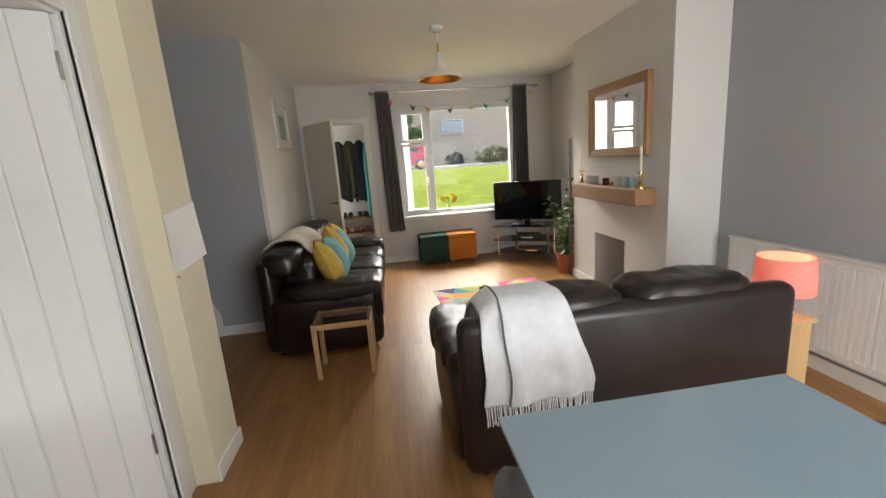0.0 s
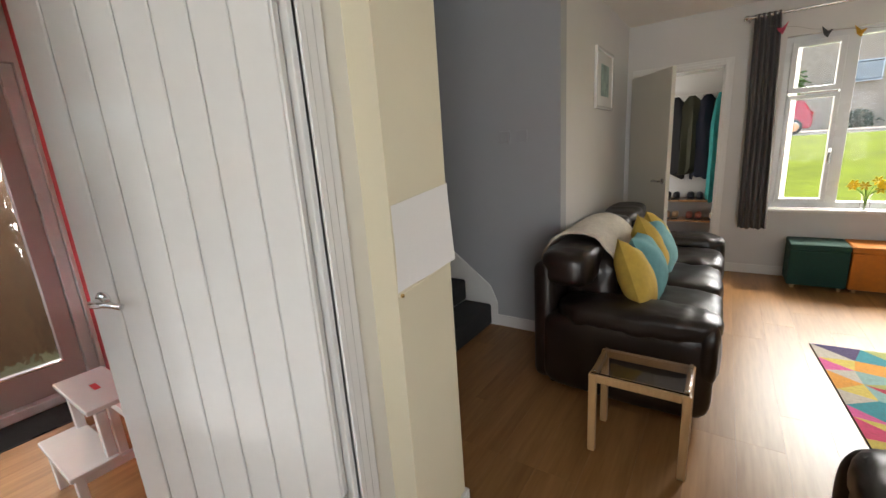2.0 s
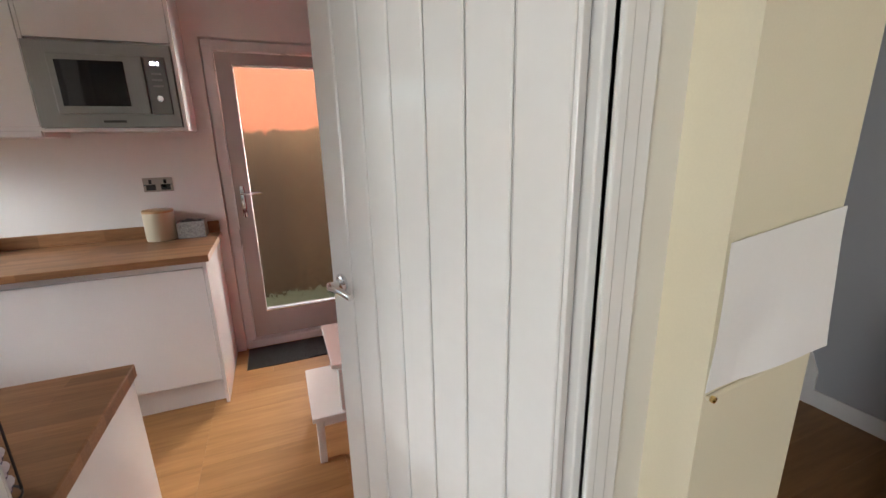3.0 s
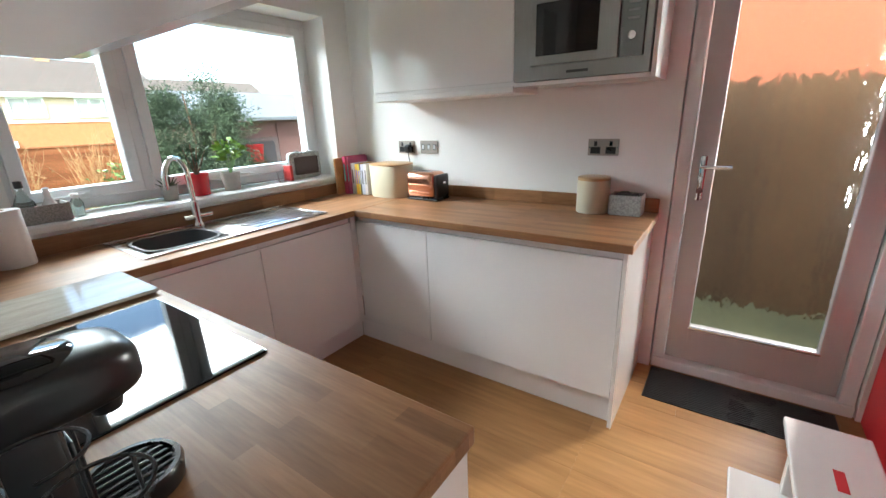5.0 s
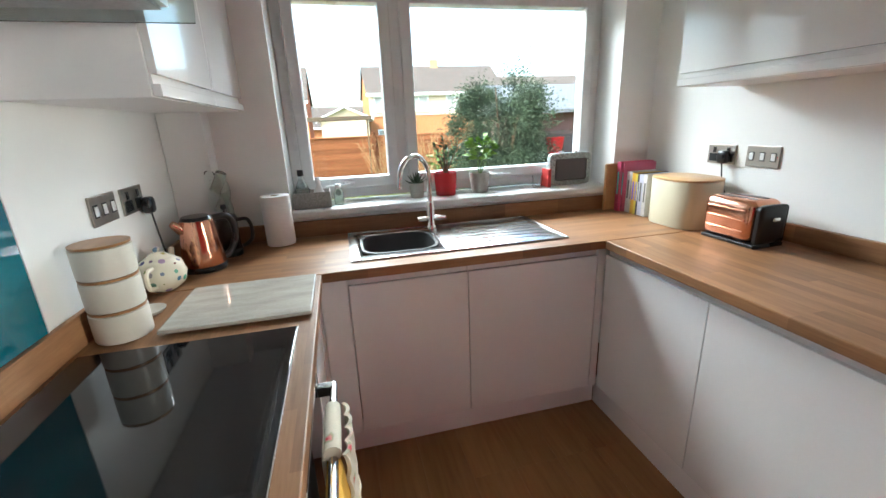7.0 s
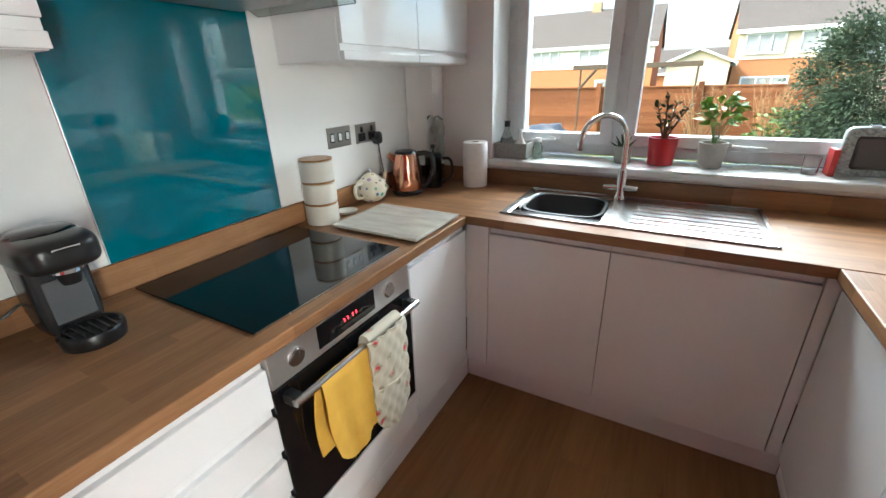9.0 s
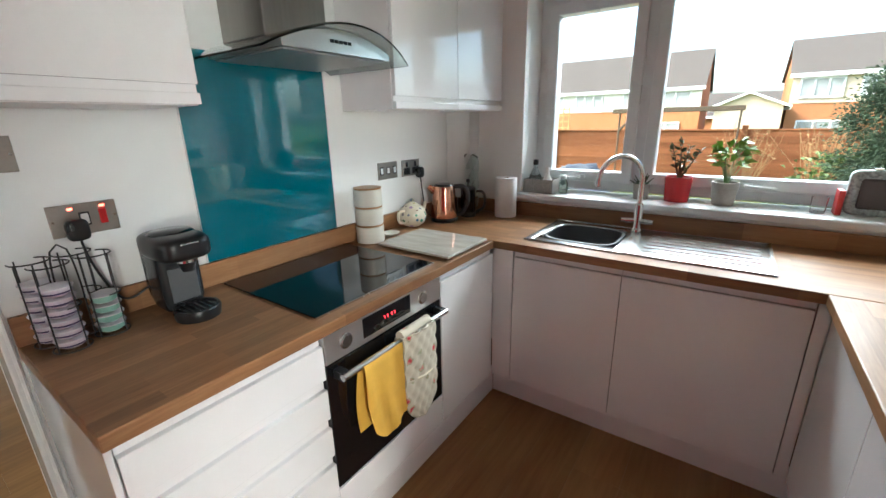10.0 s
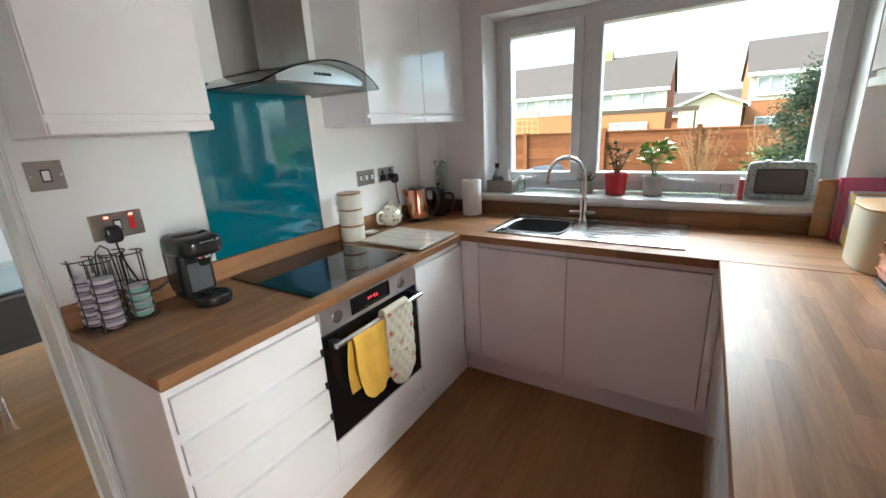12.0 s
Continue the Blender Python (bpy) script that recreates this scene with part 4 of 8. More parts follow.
# ---- lounge: chimney breast ----
mb = solid("mantel_beam", box(2.175, 2.359, 3.24, 4.37, 0.985, 1.125, 0.012, 3), OAK_BEAM, "thick oak beam mantelpiece on the chimney breast", "mantelpiece")
mr = thing("mirror", (2.35, 3.8, 1.38), "large wall mirror in a moulded oak frame", "mirror")
bm = bmesh.new()
for (w, d0, d1) in ((0.075, 0.0, 0.022), (0.05, 0.022, 0.034), (0.022, 0.034, 0.042)):
    y0, y1, z0, z1 = 3.33, 4.29, 1.38, 2.03
    for b in ((y0, y1, z0, z0 + w), (y0, y1, z1 - w, z1)):
        box(2.358 - d1, 2.358 - d0, *b, 0.003, bm=bm)
    for b in ((y0 + 0.001, y0 + w, z0 + w * 0.9, z1 - w * 0.9), (y1 - w, y1 - 0.001, z0 + w * 0.9, z1 - w * 0.9)):
        box(2.3581 - d1, 2.3579 - d0, *b, 0.003, bm=bm)
part("frame", bm, OAK_FRAME, mr)
mm, mn, ml, mbs = nodes_of("mirror_silver", 0.01, 1.0)
mbs.inputs["Base Color"].default_value = (0.88, 0.89, 0.88, 1)
part("mirror_glass", box(2.346, 2.352, 3.395, 4.225, 1.445, 1.97), mm, mr, "bevelled silver mirror glass")


def candlestick(y):
    c = thing("candlestick", (2.245, y, 1.1255), "turned brass candlestick with a white candle", "candlestick", "mantel candlesticks")
    part("stem", spun([(0, 0), (0.040, 0), (0.040, 0.008), (0.014, 0.016), (0.020, 0.03), (0.010, 0.04), (0.020, 0.055), (0.010, 0.07), (0.019, 0.085), (0.010, 0.10), (0.012, 0.115), (0.032, 0.125), (0.032, 0.130), (0.012, 0.131), (0, 0.131)], (2.245, y, 1.1255), 20), BRASS, c, smooth=True)
    part("candle", spun([(0, 0.1315), (0.011, 0.1315), (0.010, 0.32), (0.004, 0.327), (0, 0.327)], (2.245, y, 1.1255), 14), surf("candle_wax", (0.72, 0.68, 0.58), 0.5), c, smooth=True)


candlestick(3.285); candlestick(4.285)
for y, r, h, col, lab in ((3.39, 0.034, 0.075, (0.35, 0.50, 0.48), "pale green glass tealight holder"), (3.50, 0.036, 0.085, (0.45, 0.52, 0.52), "pale blue glass tealight holder"), (3.60, 0.036, 0.085, (0.60, 0.58, 0.52), "cream ceramic candle pot"),
                          (3.72, 0.018, 0.03, (0.55, 0.30, 0.10), "small amber glass tealight"), (3.82, 0.030, 0.065, (0.10, 0.02, 0.015), "dark red candle jar"), (4.02, 0.036, 0.08, (0.45, 0.44, 0.42), "grey glass candle jar"), (4.14, 0.036, 0.085, (0.66, 0.64, 0.60), "white ceramic candle pot")):
    o = thing("candle_jar", (2.25, y, 1.1255), lab, "candle holder", "mantel candle jars")
    part("jar", spun([(0, 0), (r * 0.92, 0), (r, h * 0.1), (r, h), (r * 0.9, h), (r * 0.88, h * 0.6), (0, h * 0.58)], (2.25, y, 1.1255), 20), surf("jar_glaze", col, 0.15, var=0.08), o, smooth=True)
    part("wax", spun([(0, h * 0.59), (r * 0.86, h * 0.605), (0, h * 0.62)], (2.25, y, 1.1255), 14), surf("jar_wax", (0.6, 0.55, 0.45), 0.5), o)
trim("hearth", box(2.362, 2.798, 3.677, 4.228, -0.011, 0.006), surf("slate_hearth", (0.05, 0.05, 0.052), 0.6, var=0.2))
fo = thing("ornament", (2.46, 3.80, 0.0065), "clear glass lantern bottle in the fireplace", "ornament")
part("bottle", spun([(0, 0), (0.05, 0), (0.055, 0.02), (0.055, 0.10), (0.02, 0.14), (0.018, 0.19), (0.014, 0.19), (0.014, 0.14), (0.05, 0.10), (0.05, 0.01), (0, 0.01)], (2.46, 3.80, 0.0065), 20), CLEAR, fo, smooth=True)
part("stopper", spun([(0, 0.175), (0.013, 0.175), (0.02, 0.21), (0.016, 0.23), (0, 0.235)], (2.46, 3.80, 0.0065), 14), BEECH, fo, smooth=True)

# ---- lounge: radiator, lamps, pendant ----
rd = thing("radiator", (2.75, 2.3, 0.12), "white panel radiator with vertical flutes", "radiator")
part("panel", box(2.745, 2.775, 1.45, 2.93, 0.13, 0.74, 0.008), GLOSS_WHITE, rd)
for i in range(34):
    y = 1.475 + i * 0.0425
    part("flute", box(2.7405, 2.746, y, y + 0.030, 0.17, 0.70, 0.006, 2), GLOSS_WHITE, rd)
part("top_grille", box(2.735, 2.792, 1.448, 2.932, 0.7405, 0.756, 0.003), GLOSS_WHITE, rd)
part("pipe", tube([(2.76, 2.90, 0.13), (2.76, 2.90, 0.0)], 0.0075, 8), CHROME, rd)
part("bracket", box(2.775, 2.7985, 1.7, 1.74, 0.2, 0.6), GLOSS_WHITE, rd)

lt = thing("lamp_table", (2.235, 2.065, 0), "small beech bedside cabinet used as a lamp table", "table")
part("tabletop", box(2.10, 2.37, 1.93, 2.20, 0.495, 0.519, 0.006), BEECH, lt)
part("cabinet_body", box(2.115, 2.355, 1.945, 2.185, 0.05, 0.4945, 0.004), BEECH, lt)
part("drawer_front", box(2.125, 2.345, 2.1855, 2.195, 0.30, 0.48, 0.003), BEECH, lt)
for x in (2.118, 2.317):
    for y in (1.948, 2.147):
        part("leg", box(x, x + 0.035, y, y + 0.035, 0, 0.0495, 0.003), BEECH, lt)
LX, LY = 2.275, 2.05
lamp = thing("table_lamp", (LX, LY, 0.5195), "lit table lamp with a coral pink drum shade", "lamp")
part("lamp_base", spun([(0, 0), (0.055, 0), (0.06, 0.015), (0.03, 0.05), (0.042, 0.085), (0.02, 0.13), (0.011, 0.15), (0.011, 0.19), (0, 0.19)], (LX, LY, 0.5195), 24), surf("white_ceramic", (0.7, 0.68, 0.66), 0.2), lamp, smooth=True)
shm, shn, shl, shb = nodes_of("coral_shade", 0.8)
shb.inputs["Base Color"].default_value = (0.72, 0.37, 0.34, 1)
tl, mxs = shn.new("ShaderNodeBsdfTranslucent"), shn.new("ShaderNodeMixShader")
tl.inputs[0].default_value = (0.74, 0.40, 0.36, 1)
mxs.inputs[0].default_value = 0.45
shl.new(shb.outputs[0], mxs.inputs[1]); shl.new(tl.outputs[0], mxs.inputs[2]); shl.new(mxs.outputs[0], shn["Material Output"].inputs[0])
part("shade", spun([(0.140, 0.125), (0.128, 0.315), (0.125, 0.315), (0.137, 0.125), (0.140, 0.125)], (LX, LY, 0.5195), 36), shm, lamp, "coral pink fabric drum shade", smooth=True)
part("bulb", spun([(0, 0.19), (0.014, 0.195), (0.028, 0.23), (0.02, 0.26), (0, 0.268)], (LX, LY, 0.5195), 16), glow("warm_bulb", (1.0, 0.66, 0.38), LAMP), lamp, "glowing warm bulb", smooth=True)

pl = thing("pendant_lamp", (0.80, 4.02, 2.10), "white metal pendant lamp with a gold lining", "lamp")
PC = (0.80, 4.02, 0)
part("ceiling_rose", spun([(0, H - 0.001), (0.06, H - 0.001), (0.058, H - 0.028), (0.045, H - 0.036), (0, H - 0.036)], PC, 24), GLOSS_WHITE, pl, smooth=True)
part("cord", tube([(0.80, 4.02, H - 0.035), (0.80, 4.02, 2.455)], 0.004, 8), GLOSS_WHITE, pl)
part("stem", spun([(0, 2.455), (0.008, 2.455), (0.012, 2.43), (0.012, 2.36), (0, 2.36)], PC, 14), BRASS, pl, "brass stem", smooth=True)
part("shade", spun([(0.016, 2.375), (0.024, 2.33), (0.05, 2.26), (0.10, 2.21), (0.19, 2.175), (0.20, 2.155), (0.197, 2.153)], PC, 40), surf("matt_white_metal", (0.72, 0.70, 0.66), 0.45), pl, "white flared metal shade", smooth=True)
part("lining", spun([(0.1965, 2.1535), (0.186, 2.171), (0.097, 2.205), (0.046, 2.254), (0.02, 2.325), (0, 2.33)], PC, 40), surf("gold_leaf", (0.85, 0.42, 0.10), 0.28, 1.0, var=0.1), pl, "gold lining", smooth=True)
part("bulb", spun([(0, 2.20), (0.022, 2.21), (0.03, 2.24), (0.014, 2.29), (0, 2.30)], PC, 16), surf("frosted_bulb", (0.8, 0.75, 0.65), 0.3), pl, smooth=True)

# ---- lounge: window dressing ----
def curtain(label, x0, x1, bx0, bx1, folds, seed):
    c = thing("curtain", ((bx0 + bx1) / 2, YW - 0.09, 0.5), label, "curtain", "window curtains")
    bm = bmesh.new()
    rows = []
    nz, nx = 24, folds * 8
    for j in range(nz + 1):
        v = j / nz
        z = 2.455 - v * 1.965
        row = []
        for i in range(nx + 1):
            u = i / nx
            a, b = x0 + (bx0 - x0) * v ** 0.8, x1 + (bx1 - x1) * v ** 0.8
            ph = u * folds * 2 * math.pi + 0.8 * noise.noise(Vector((u * 3, v * 2, seed)))
            row.append(bm.verts.new((a + (b - a) * u, YW - 0.095 + 0.032 * math.sin(ph) * (0.8 + 0.3 * v), z + 0.006 * math.sin(ph * 0.5) * v)))
        rows.append(row)
    for p, q in zip(rows, rows[1:]):
        for i in range(nx):
            bm.faces.new((p[i], p[i + 1], q[i + 1], q[i]))
    bmesh.ops.recalc_face_normals(bm, faces=bm.faces)
    bmesh.ops.solidify(bm, geom=bm.faces[:], thickness=0.004)
    part("cloth", bm, CURTAIN, c, smooth=True)
    for k in range(folds):
        x = x0 + (x1 - x0) * (k + 0.5) / folds
        ring = [(x, YW - 0.095 + 0.024 * math.cos(t * math.pi / 6), 2.435 + 0.024 * math.sin(t * math.pi / 6)) for t in range(12)]
        part("eyelet", tube(ring, 0.004, 6, closed=True), STEEL, c)


curtain("charcoal grey eyelet curtain drawn to one side", 0.20, 0.39, 0.23, 0.46, 5, 1)
curtain("charcoal grey eyelet curtain behind the television", 2.17, 2.37, 2.12, 2.38, 5, 6)
rod = thing("curtain_rod", (1.33, YW - 0.095, 2.435), "brushed steel curtain rod with ball finials", "curtain rod")
part("rail", tube([(0.15, YW - 0.095, 2.435), (2.52, YW - 0.095, 2.435)], 0.011, 12), STEEL, rod, smooth=True)
for x in (0.14, 2.53):
    part("finial", spun([(0, -0.024), (0.014, -0.02), (0.024, 0), (0.014, 0.02), (0, 0.024)], (x, YW - 0.095, 2.435), 16), STEEL, rod, smooth=True)
for x in (0.17, 1.33, 2.50):
    part("bracket", box(x - 0.008, x + 0.008, YW - 0.095, YW - 0.001, 2.41, 2.425, 0.002), STEEL, rod)
bn = thing("bunting", (1.35, YW - 0.13, 2.1), "string of small coloured paper birds", "bunting")
bpts = [(0.30 + 2.12 * i / 20, YW - 0.135 + (0.10 if 2 < i < 18 else 0), 2.34 - 0.16 * math.sin(math.pi * i / 20)) for i in range(21)]
part("string", tube(bpts, 0.0015, 5), surf("twine", (0.3, 0.28, 0.24), 0.9), bn)
flags = ((1, (0.62, 0.10, 0.16)), (4, (0.08, 0.08, 0.08)), (6, (0.62, 0.36, 0.04)), (9, (0.05, 0.06, 0.07)), (12, (0.62, 0.55, 0.22)), (14, (0.02, 0.30, 0.27)), (17, (0.22, 0.36, 0.28)), (20, (0.66, 0.52, 0.06)))
for i, col in flags:
    p = Vector(bpts[i])
    bm = bmesh.new()
    t = (-1) ** i * 0.02
    top = [bm.verts.new(p + Vector((x, y, z))) for x, y, z in ((-0.042, 0.0, 0.014 + t), (0, -0.010, -0.012), (0.042, 0.0, 0.016 - t), (0.018, 0.0, -0.036), (0.006, -0.012, -0.07), (-0.022, 0, -0.040))]
    bm.faces.new(top)
    bmesh.ops.solidify(bm, geom=bm.faces[:], thickness=0.003)
    part("paper_bird", bm, surf("bird_paper", col, 0.8, var=0.08), bn)
vs = thing("vase", (1.15, YW + 0.0, 0.6805), "glass vase of yellow daffodils on the sill", "vase")
VC = (1.15, YW + 0.005, 0.6805)
part("glass_body", spun([(0, 0), (0.032, 0), (0.036, 0.05), (0.028, 0.10), (0.045, 0.15), (0.042, 0.15), (0.025, 0.10), (0.032, 0.05), (0.028, 0.006), (0, 0.006)], VC, 24), CLEAR, vs, smooth=True)
bm = bmesh.new()
DAFFODIL = surf("daffodil_yellow", (0.75, 0.55, 0.03), 0.6)
rn = random.Random(9)
for k in range(9):
    a = rn.uniform(0, 6.28)
    h = rn.uniform(0.18, 0.27)
    tip = Vector((VC[0] + 0.10 * math.cos(a), VC[1] + 0.04 * math.sin(a), VC[2] + h))
    tube([(VC[0], VC[1], VC[2] + 0.01), (VC[0] + 0.015 * math.cos(a), VC[1] + 0.01 * math.sin(a), VC[2] + 0.13), tip], 0.003, 5, bm)
    if k < 7:
        fl = bmesh.new()
        for q in range(6):
            b = q * math.pi / 3
            v = [tip, tip + Vector((0.03 * math.cos(b - 0.35), -0.012, 0.03 * math.sin(b - 0.35))), tip + Vector((0.045 * math.cos(b), -0.016, 0.045 * math.sin(b))), tip + Vector((0.03 * math.cos(b + 0.35), -0.012, 0.03 * math.sin(b + 0.35)))]
            fl.faces.new([fl.verts.new(x) for x in v])
        spun([(0.008, 0), (0.015, 0.022), (0.012, 0.022), (0.006, 0.002)], bm=fl, m=Matrix.Translation(tip) @ pose(0, 0, 0, 90, 0, 0), seg=10)
        part("daffodil", fl, DAFFODIL, vs, "bright yellow petals")
part("stem", bm, LEAF_BRIGHT, vs)

# picture, switch, paper
pic = thing("framed_picture", (-0.91, 5.25, 1.70), "framed pale print in a white mount", "picture")
bm = box(-0.874, -0.850, 4.95, 5.55, 1.71, 1.735, 0.003)
box(-0.874, -0.850, 4.95, 5.55, 2.175, 2.20, 0.003, bm=bm)
box(-0.874, -0.8505, 4.951, 4.975, 1.734, 2.176, 0.003, bm=bm)
box(-0.874, -0.8505, 5.525, 5.549, 1.734, 2.176, 0.003, bm=bm)
part("frame", bm, GLOSS_WHITE, pic)
part("mount", box(-0.867, -0.861, 4.975, 5.525, 1.735, 2.175), surf("mount_card", (0.66, 0.66, 0.63), 0.8), pic)
part("print", box(-0.861, -0.859, 5.12, 5.40, 1.82, 2.08), surf("print_ink", (0.26, 0.36, 0.33), 0.7, var=0.6, scale=12), pic)
sw = thing("thermostat", (-1.22, 4.09, 1.5), "small white thermostat and switch on the wall", "switch")
part("box", box(-1.33, -1.25, 4.075, 4.0985, 1.47, 1.56, 0.006), MID_GREY, sw)
part("switch_plate", box(-1.20, -1.115, 4.089, 4.0985, 1.475, 1.56, 0.004), MID_GREY, sw)
bm = bmesh.new()
rows = []
for j in range(15):
    z = 1.315 - 0.265 * j / 14
    rows.append([bm.verts.new((XP1 + 0.032 + 0.02 * (i / 9) ** 2 * (j / 14) ** 2 + 0.004 * math.sin(i * 0.7 + j * 0.3) * j / 14, 2.097 + 0.295 * i / 9, z + 0.035 * (i / 9))) for i in range(10)])
for a, b in zip(rows, rows[1:]):
    for i in range(9):
        bm.faces.new((a[i], a[i + 1], b[i + 1], b[i]))
bmesh.ops.recalc_face_normals(bm, faces=bm.faces)
bmesh.ops.solidify(bm, geom=bm.faces[:], thickness=0.0012)
solid("paper_sheet", bm, surf("white_paper", (0.82, 0.81, 0.80), 0.45, var=0.02), "blank white paper sheet pinned on the wall end", "paper")
nb_ = thing("wall_board", (XP1 + 0.03, 2.24, 1.03), "slim cream letter rail under the paper", "board")
part("rail", tube([(XP1 + 0.032, 2.10, 1.041), (XP1 + 0.032, 2.37, 1.073)], 0.005, 8), CREAM_PAINT, nb_)
part("pin", spun([(0, 0), (0.006, 0), (0.006, 0.006), (0, 0.008)], m=pose(XP1 + 0.036, 2.105, 1.042, 0, 90, 0), seg=10), BRASS, nb_)

# stairs
for k in range(4):
    x1 = -1.45 - 0.24 * k
    bm = box(x1 - 0.26, x1, 3.16, 4.084, 0.185 * k if k else 0.0, 0.185 * (k + 1), 0.022, 3)
    trim("stair_step", bm, CARPET, "charcoal carpeted stair step")
bm = bmesh.new()
pf = [(-1.40, 0.0), (-1.40, 0.20), (-1.46, 0.34), (-2.50, 1.14), (-2.50, 0.75), (-1.62, 0.0)]
a = [bm.verts.new((x, 4.0845, z)) for x, z in pf]
b = [bm.verts.new((x, 4.0985, z)) for x, z in pf]
bm.faces.new(a); bm.faces.new(b[::-1])
for i in range(6):
    bm.faces.new((a[i], a[(i + 1) % 6], b[(i + 1) % 6], b[i]))
bmesh.ops.recalc_face_normals(bm, faces=bm.faces)
trim("trim_stair_string", bm, GLOSS_WHITE)

# hall: coats and shoe shelf
cr = thing("coat_rail", (-0.2, YW + 1.2, 1.80), "white coat rail with hooks on the hall wall", "coat rack")
part("rail", box(-0.62, 0.2, YW + 1.228, YW + 1.248, 1.85, 1.93, 0.004), GLOSS_WHITE, cr)
for i in range(5):
    x = -0.52 + 0.16 * i
    part("hook", tube([(x, YW + 1.228, 1.88), (x, YW + 1.18, 1.87), (x, YW + 1.16, 1.90)], 0.006, 8), STEEL, cr)


def coat(label, x, z0, col, w, seed, yo=1.10):
    bm = bmesh.new()
    rows = []
    for j in range(15):
        v = j / 14
        z = 1.90 - v * (1.90 - z0)
        ww = w * (0.25 + 0.75 * min(1, v * 4) ** 0.5) * (1 + 0.1 * v)
        dd = 0.09 * min(1, v * 4 + 0.2)
        ring = []
        for i in range(18):
            a = 2 * math.pi * i / 18
            f = 1 + 0.42 * noise.noise(Vector((math.cos(a) * 2.6, math.sin(a) * 2.6 + v * 0.7, seed))) + 0.15 * noise.noise(Vector((a * 3, v * 5, seed)))
            ring.append(bm.verts.new((x + ww / 2 * math.cos(a) * f, YW + yo + dd * math.sin(a) * f, z + v * 0.16 * noise.noise(Vector((math.cos(a) * 1.5, math.sin(a), seed + 9))))))
        rows.append(ring)
    for p, q in zip(rows, rows[1:]):
        for i in range(18):
            bm.faces.new((p[i], p[(i + 1) % 18], q[(i + 1) % 18], q[i]))
    bm.faces.new(rows[0]); bm.faces.new(rows[-1][::-1])
    bmesh.ops.recalc_face_normals(bm, faces=bm.faces)
    return solid("coat", bm, surf("coat_cloth", col, 0.9, var=0.2, scale=20, bump=0.4, bscale=300), label, "coat", smooth=True, group="hanging coats")


coat("black padded coat hanging in the hall", -0.50, 0.95, (0.010, 0.010, 0.012), 0.26, 1)
coat("dark olive coat hanging in the hall", -0.32, 0.98, (0.030, 0.030, 0.016), 0.26, 2)
coat("navy jacket hanging in the hall", -0.15, 0.90, (0.008, 0.010, 0.025), 0.26, 3)
coat("dark brown coat hanging in the hall", 0.02, 1.0, (0.025, 0.018, 0.012), 0.24, 4)
coat("turquoise jacket hanging in the hall", -0.02, 0.62, (0.02, 0.24, 0.24), 0.13, 5, 0.99)
ss = thing("shoe_shelf", (-0.2, YW + 1.08, 0), "brown wooden shoe shelf in the hall holding shoes", "shelf")
for z in (0.06, 0.34, 0.60):
    part("shelf", box(-0.60, 0.22, YW + 0.95, YW + 1.24, z, z + 0.018, 0.002), OAK_FRAME, ss)
for x in (-0.62, 0.22):
    part("side", box(x, x + 0.018, YW + 0.95, YW + 1.24, 0, 0.62, 0.002), OAK_FRAME, ss)
for z, cols in ((0.0785, ((0.10, 0.02, 0.015),) * 3), (0.3585, ((0.45, 0.30, 0.18), (0.30, 0.10, 0.08), (0.5, 0.42, 0.3))), (0.6185, ((0.012, 0.012, 0.015), (0.02, 0.02, 0.03), (0.012, 0.012, 0.012)))):
    for i, c in enumerate(cols):
        for d in (0, 0.10):
            x = -0.52 + 0.26 * i + d
            sh = thing("shoe", (x, YW + 1.06, z), "worn everyday shoe on the hall shelf", "shoe", "shoes on the shelf")
            part("upper", puff((x, YW + 1.09, z + 0.052), (0.038, 0.10, 0.04), 3, 6), surf("shoe_leather", c, 0.6), sh, smooth=True)
            part("sole", box(x - 0.038, x + 0.038, YW + 0.98, YW + 1.19, z, z + 0.014, 0.004), BLACK, sh)

# ---- dining end ----
FROST = surf("frosted_teal_glass", (0.26, 0.35, 0.41), 0.10, var=0.04, scale=2, coat=0.6)
dt = thing("dining_table", (0.95, 0.5, 0), "dining table with a frosted pale teal glass top", "table")
part("tabletop", box(0.479, 1.372, -0.35, 1.205, 0.738, 0.752, 0.003), FROST, dt, "frosted pale teal glass top")
part("table_frame", box(0.55, 1.30, -0.28, 1.13, 0.69, 0.737, 0.004), STEEL, dt)
for x in (0.57, 1.25):
    for y in (-0.26, 1.08):
        part("leg", tube([(x + 0.015, y + 0.015, 0.69), (x + 0.015, y + 0.015, 0.0)], 0.024, 14), CHROME, dt, smooth=True)


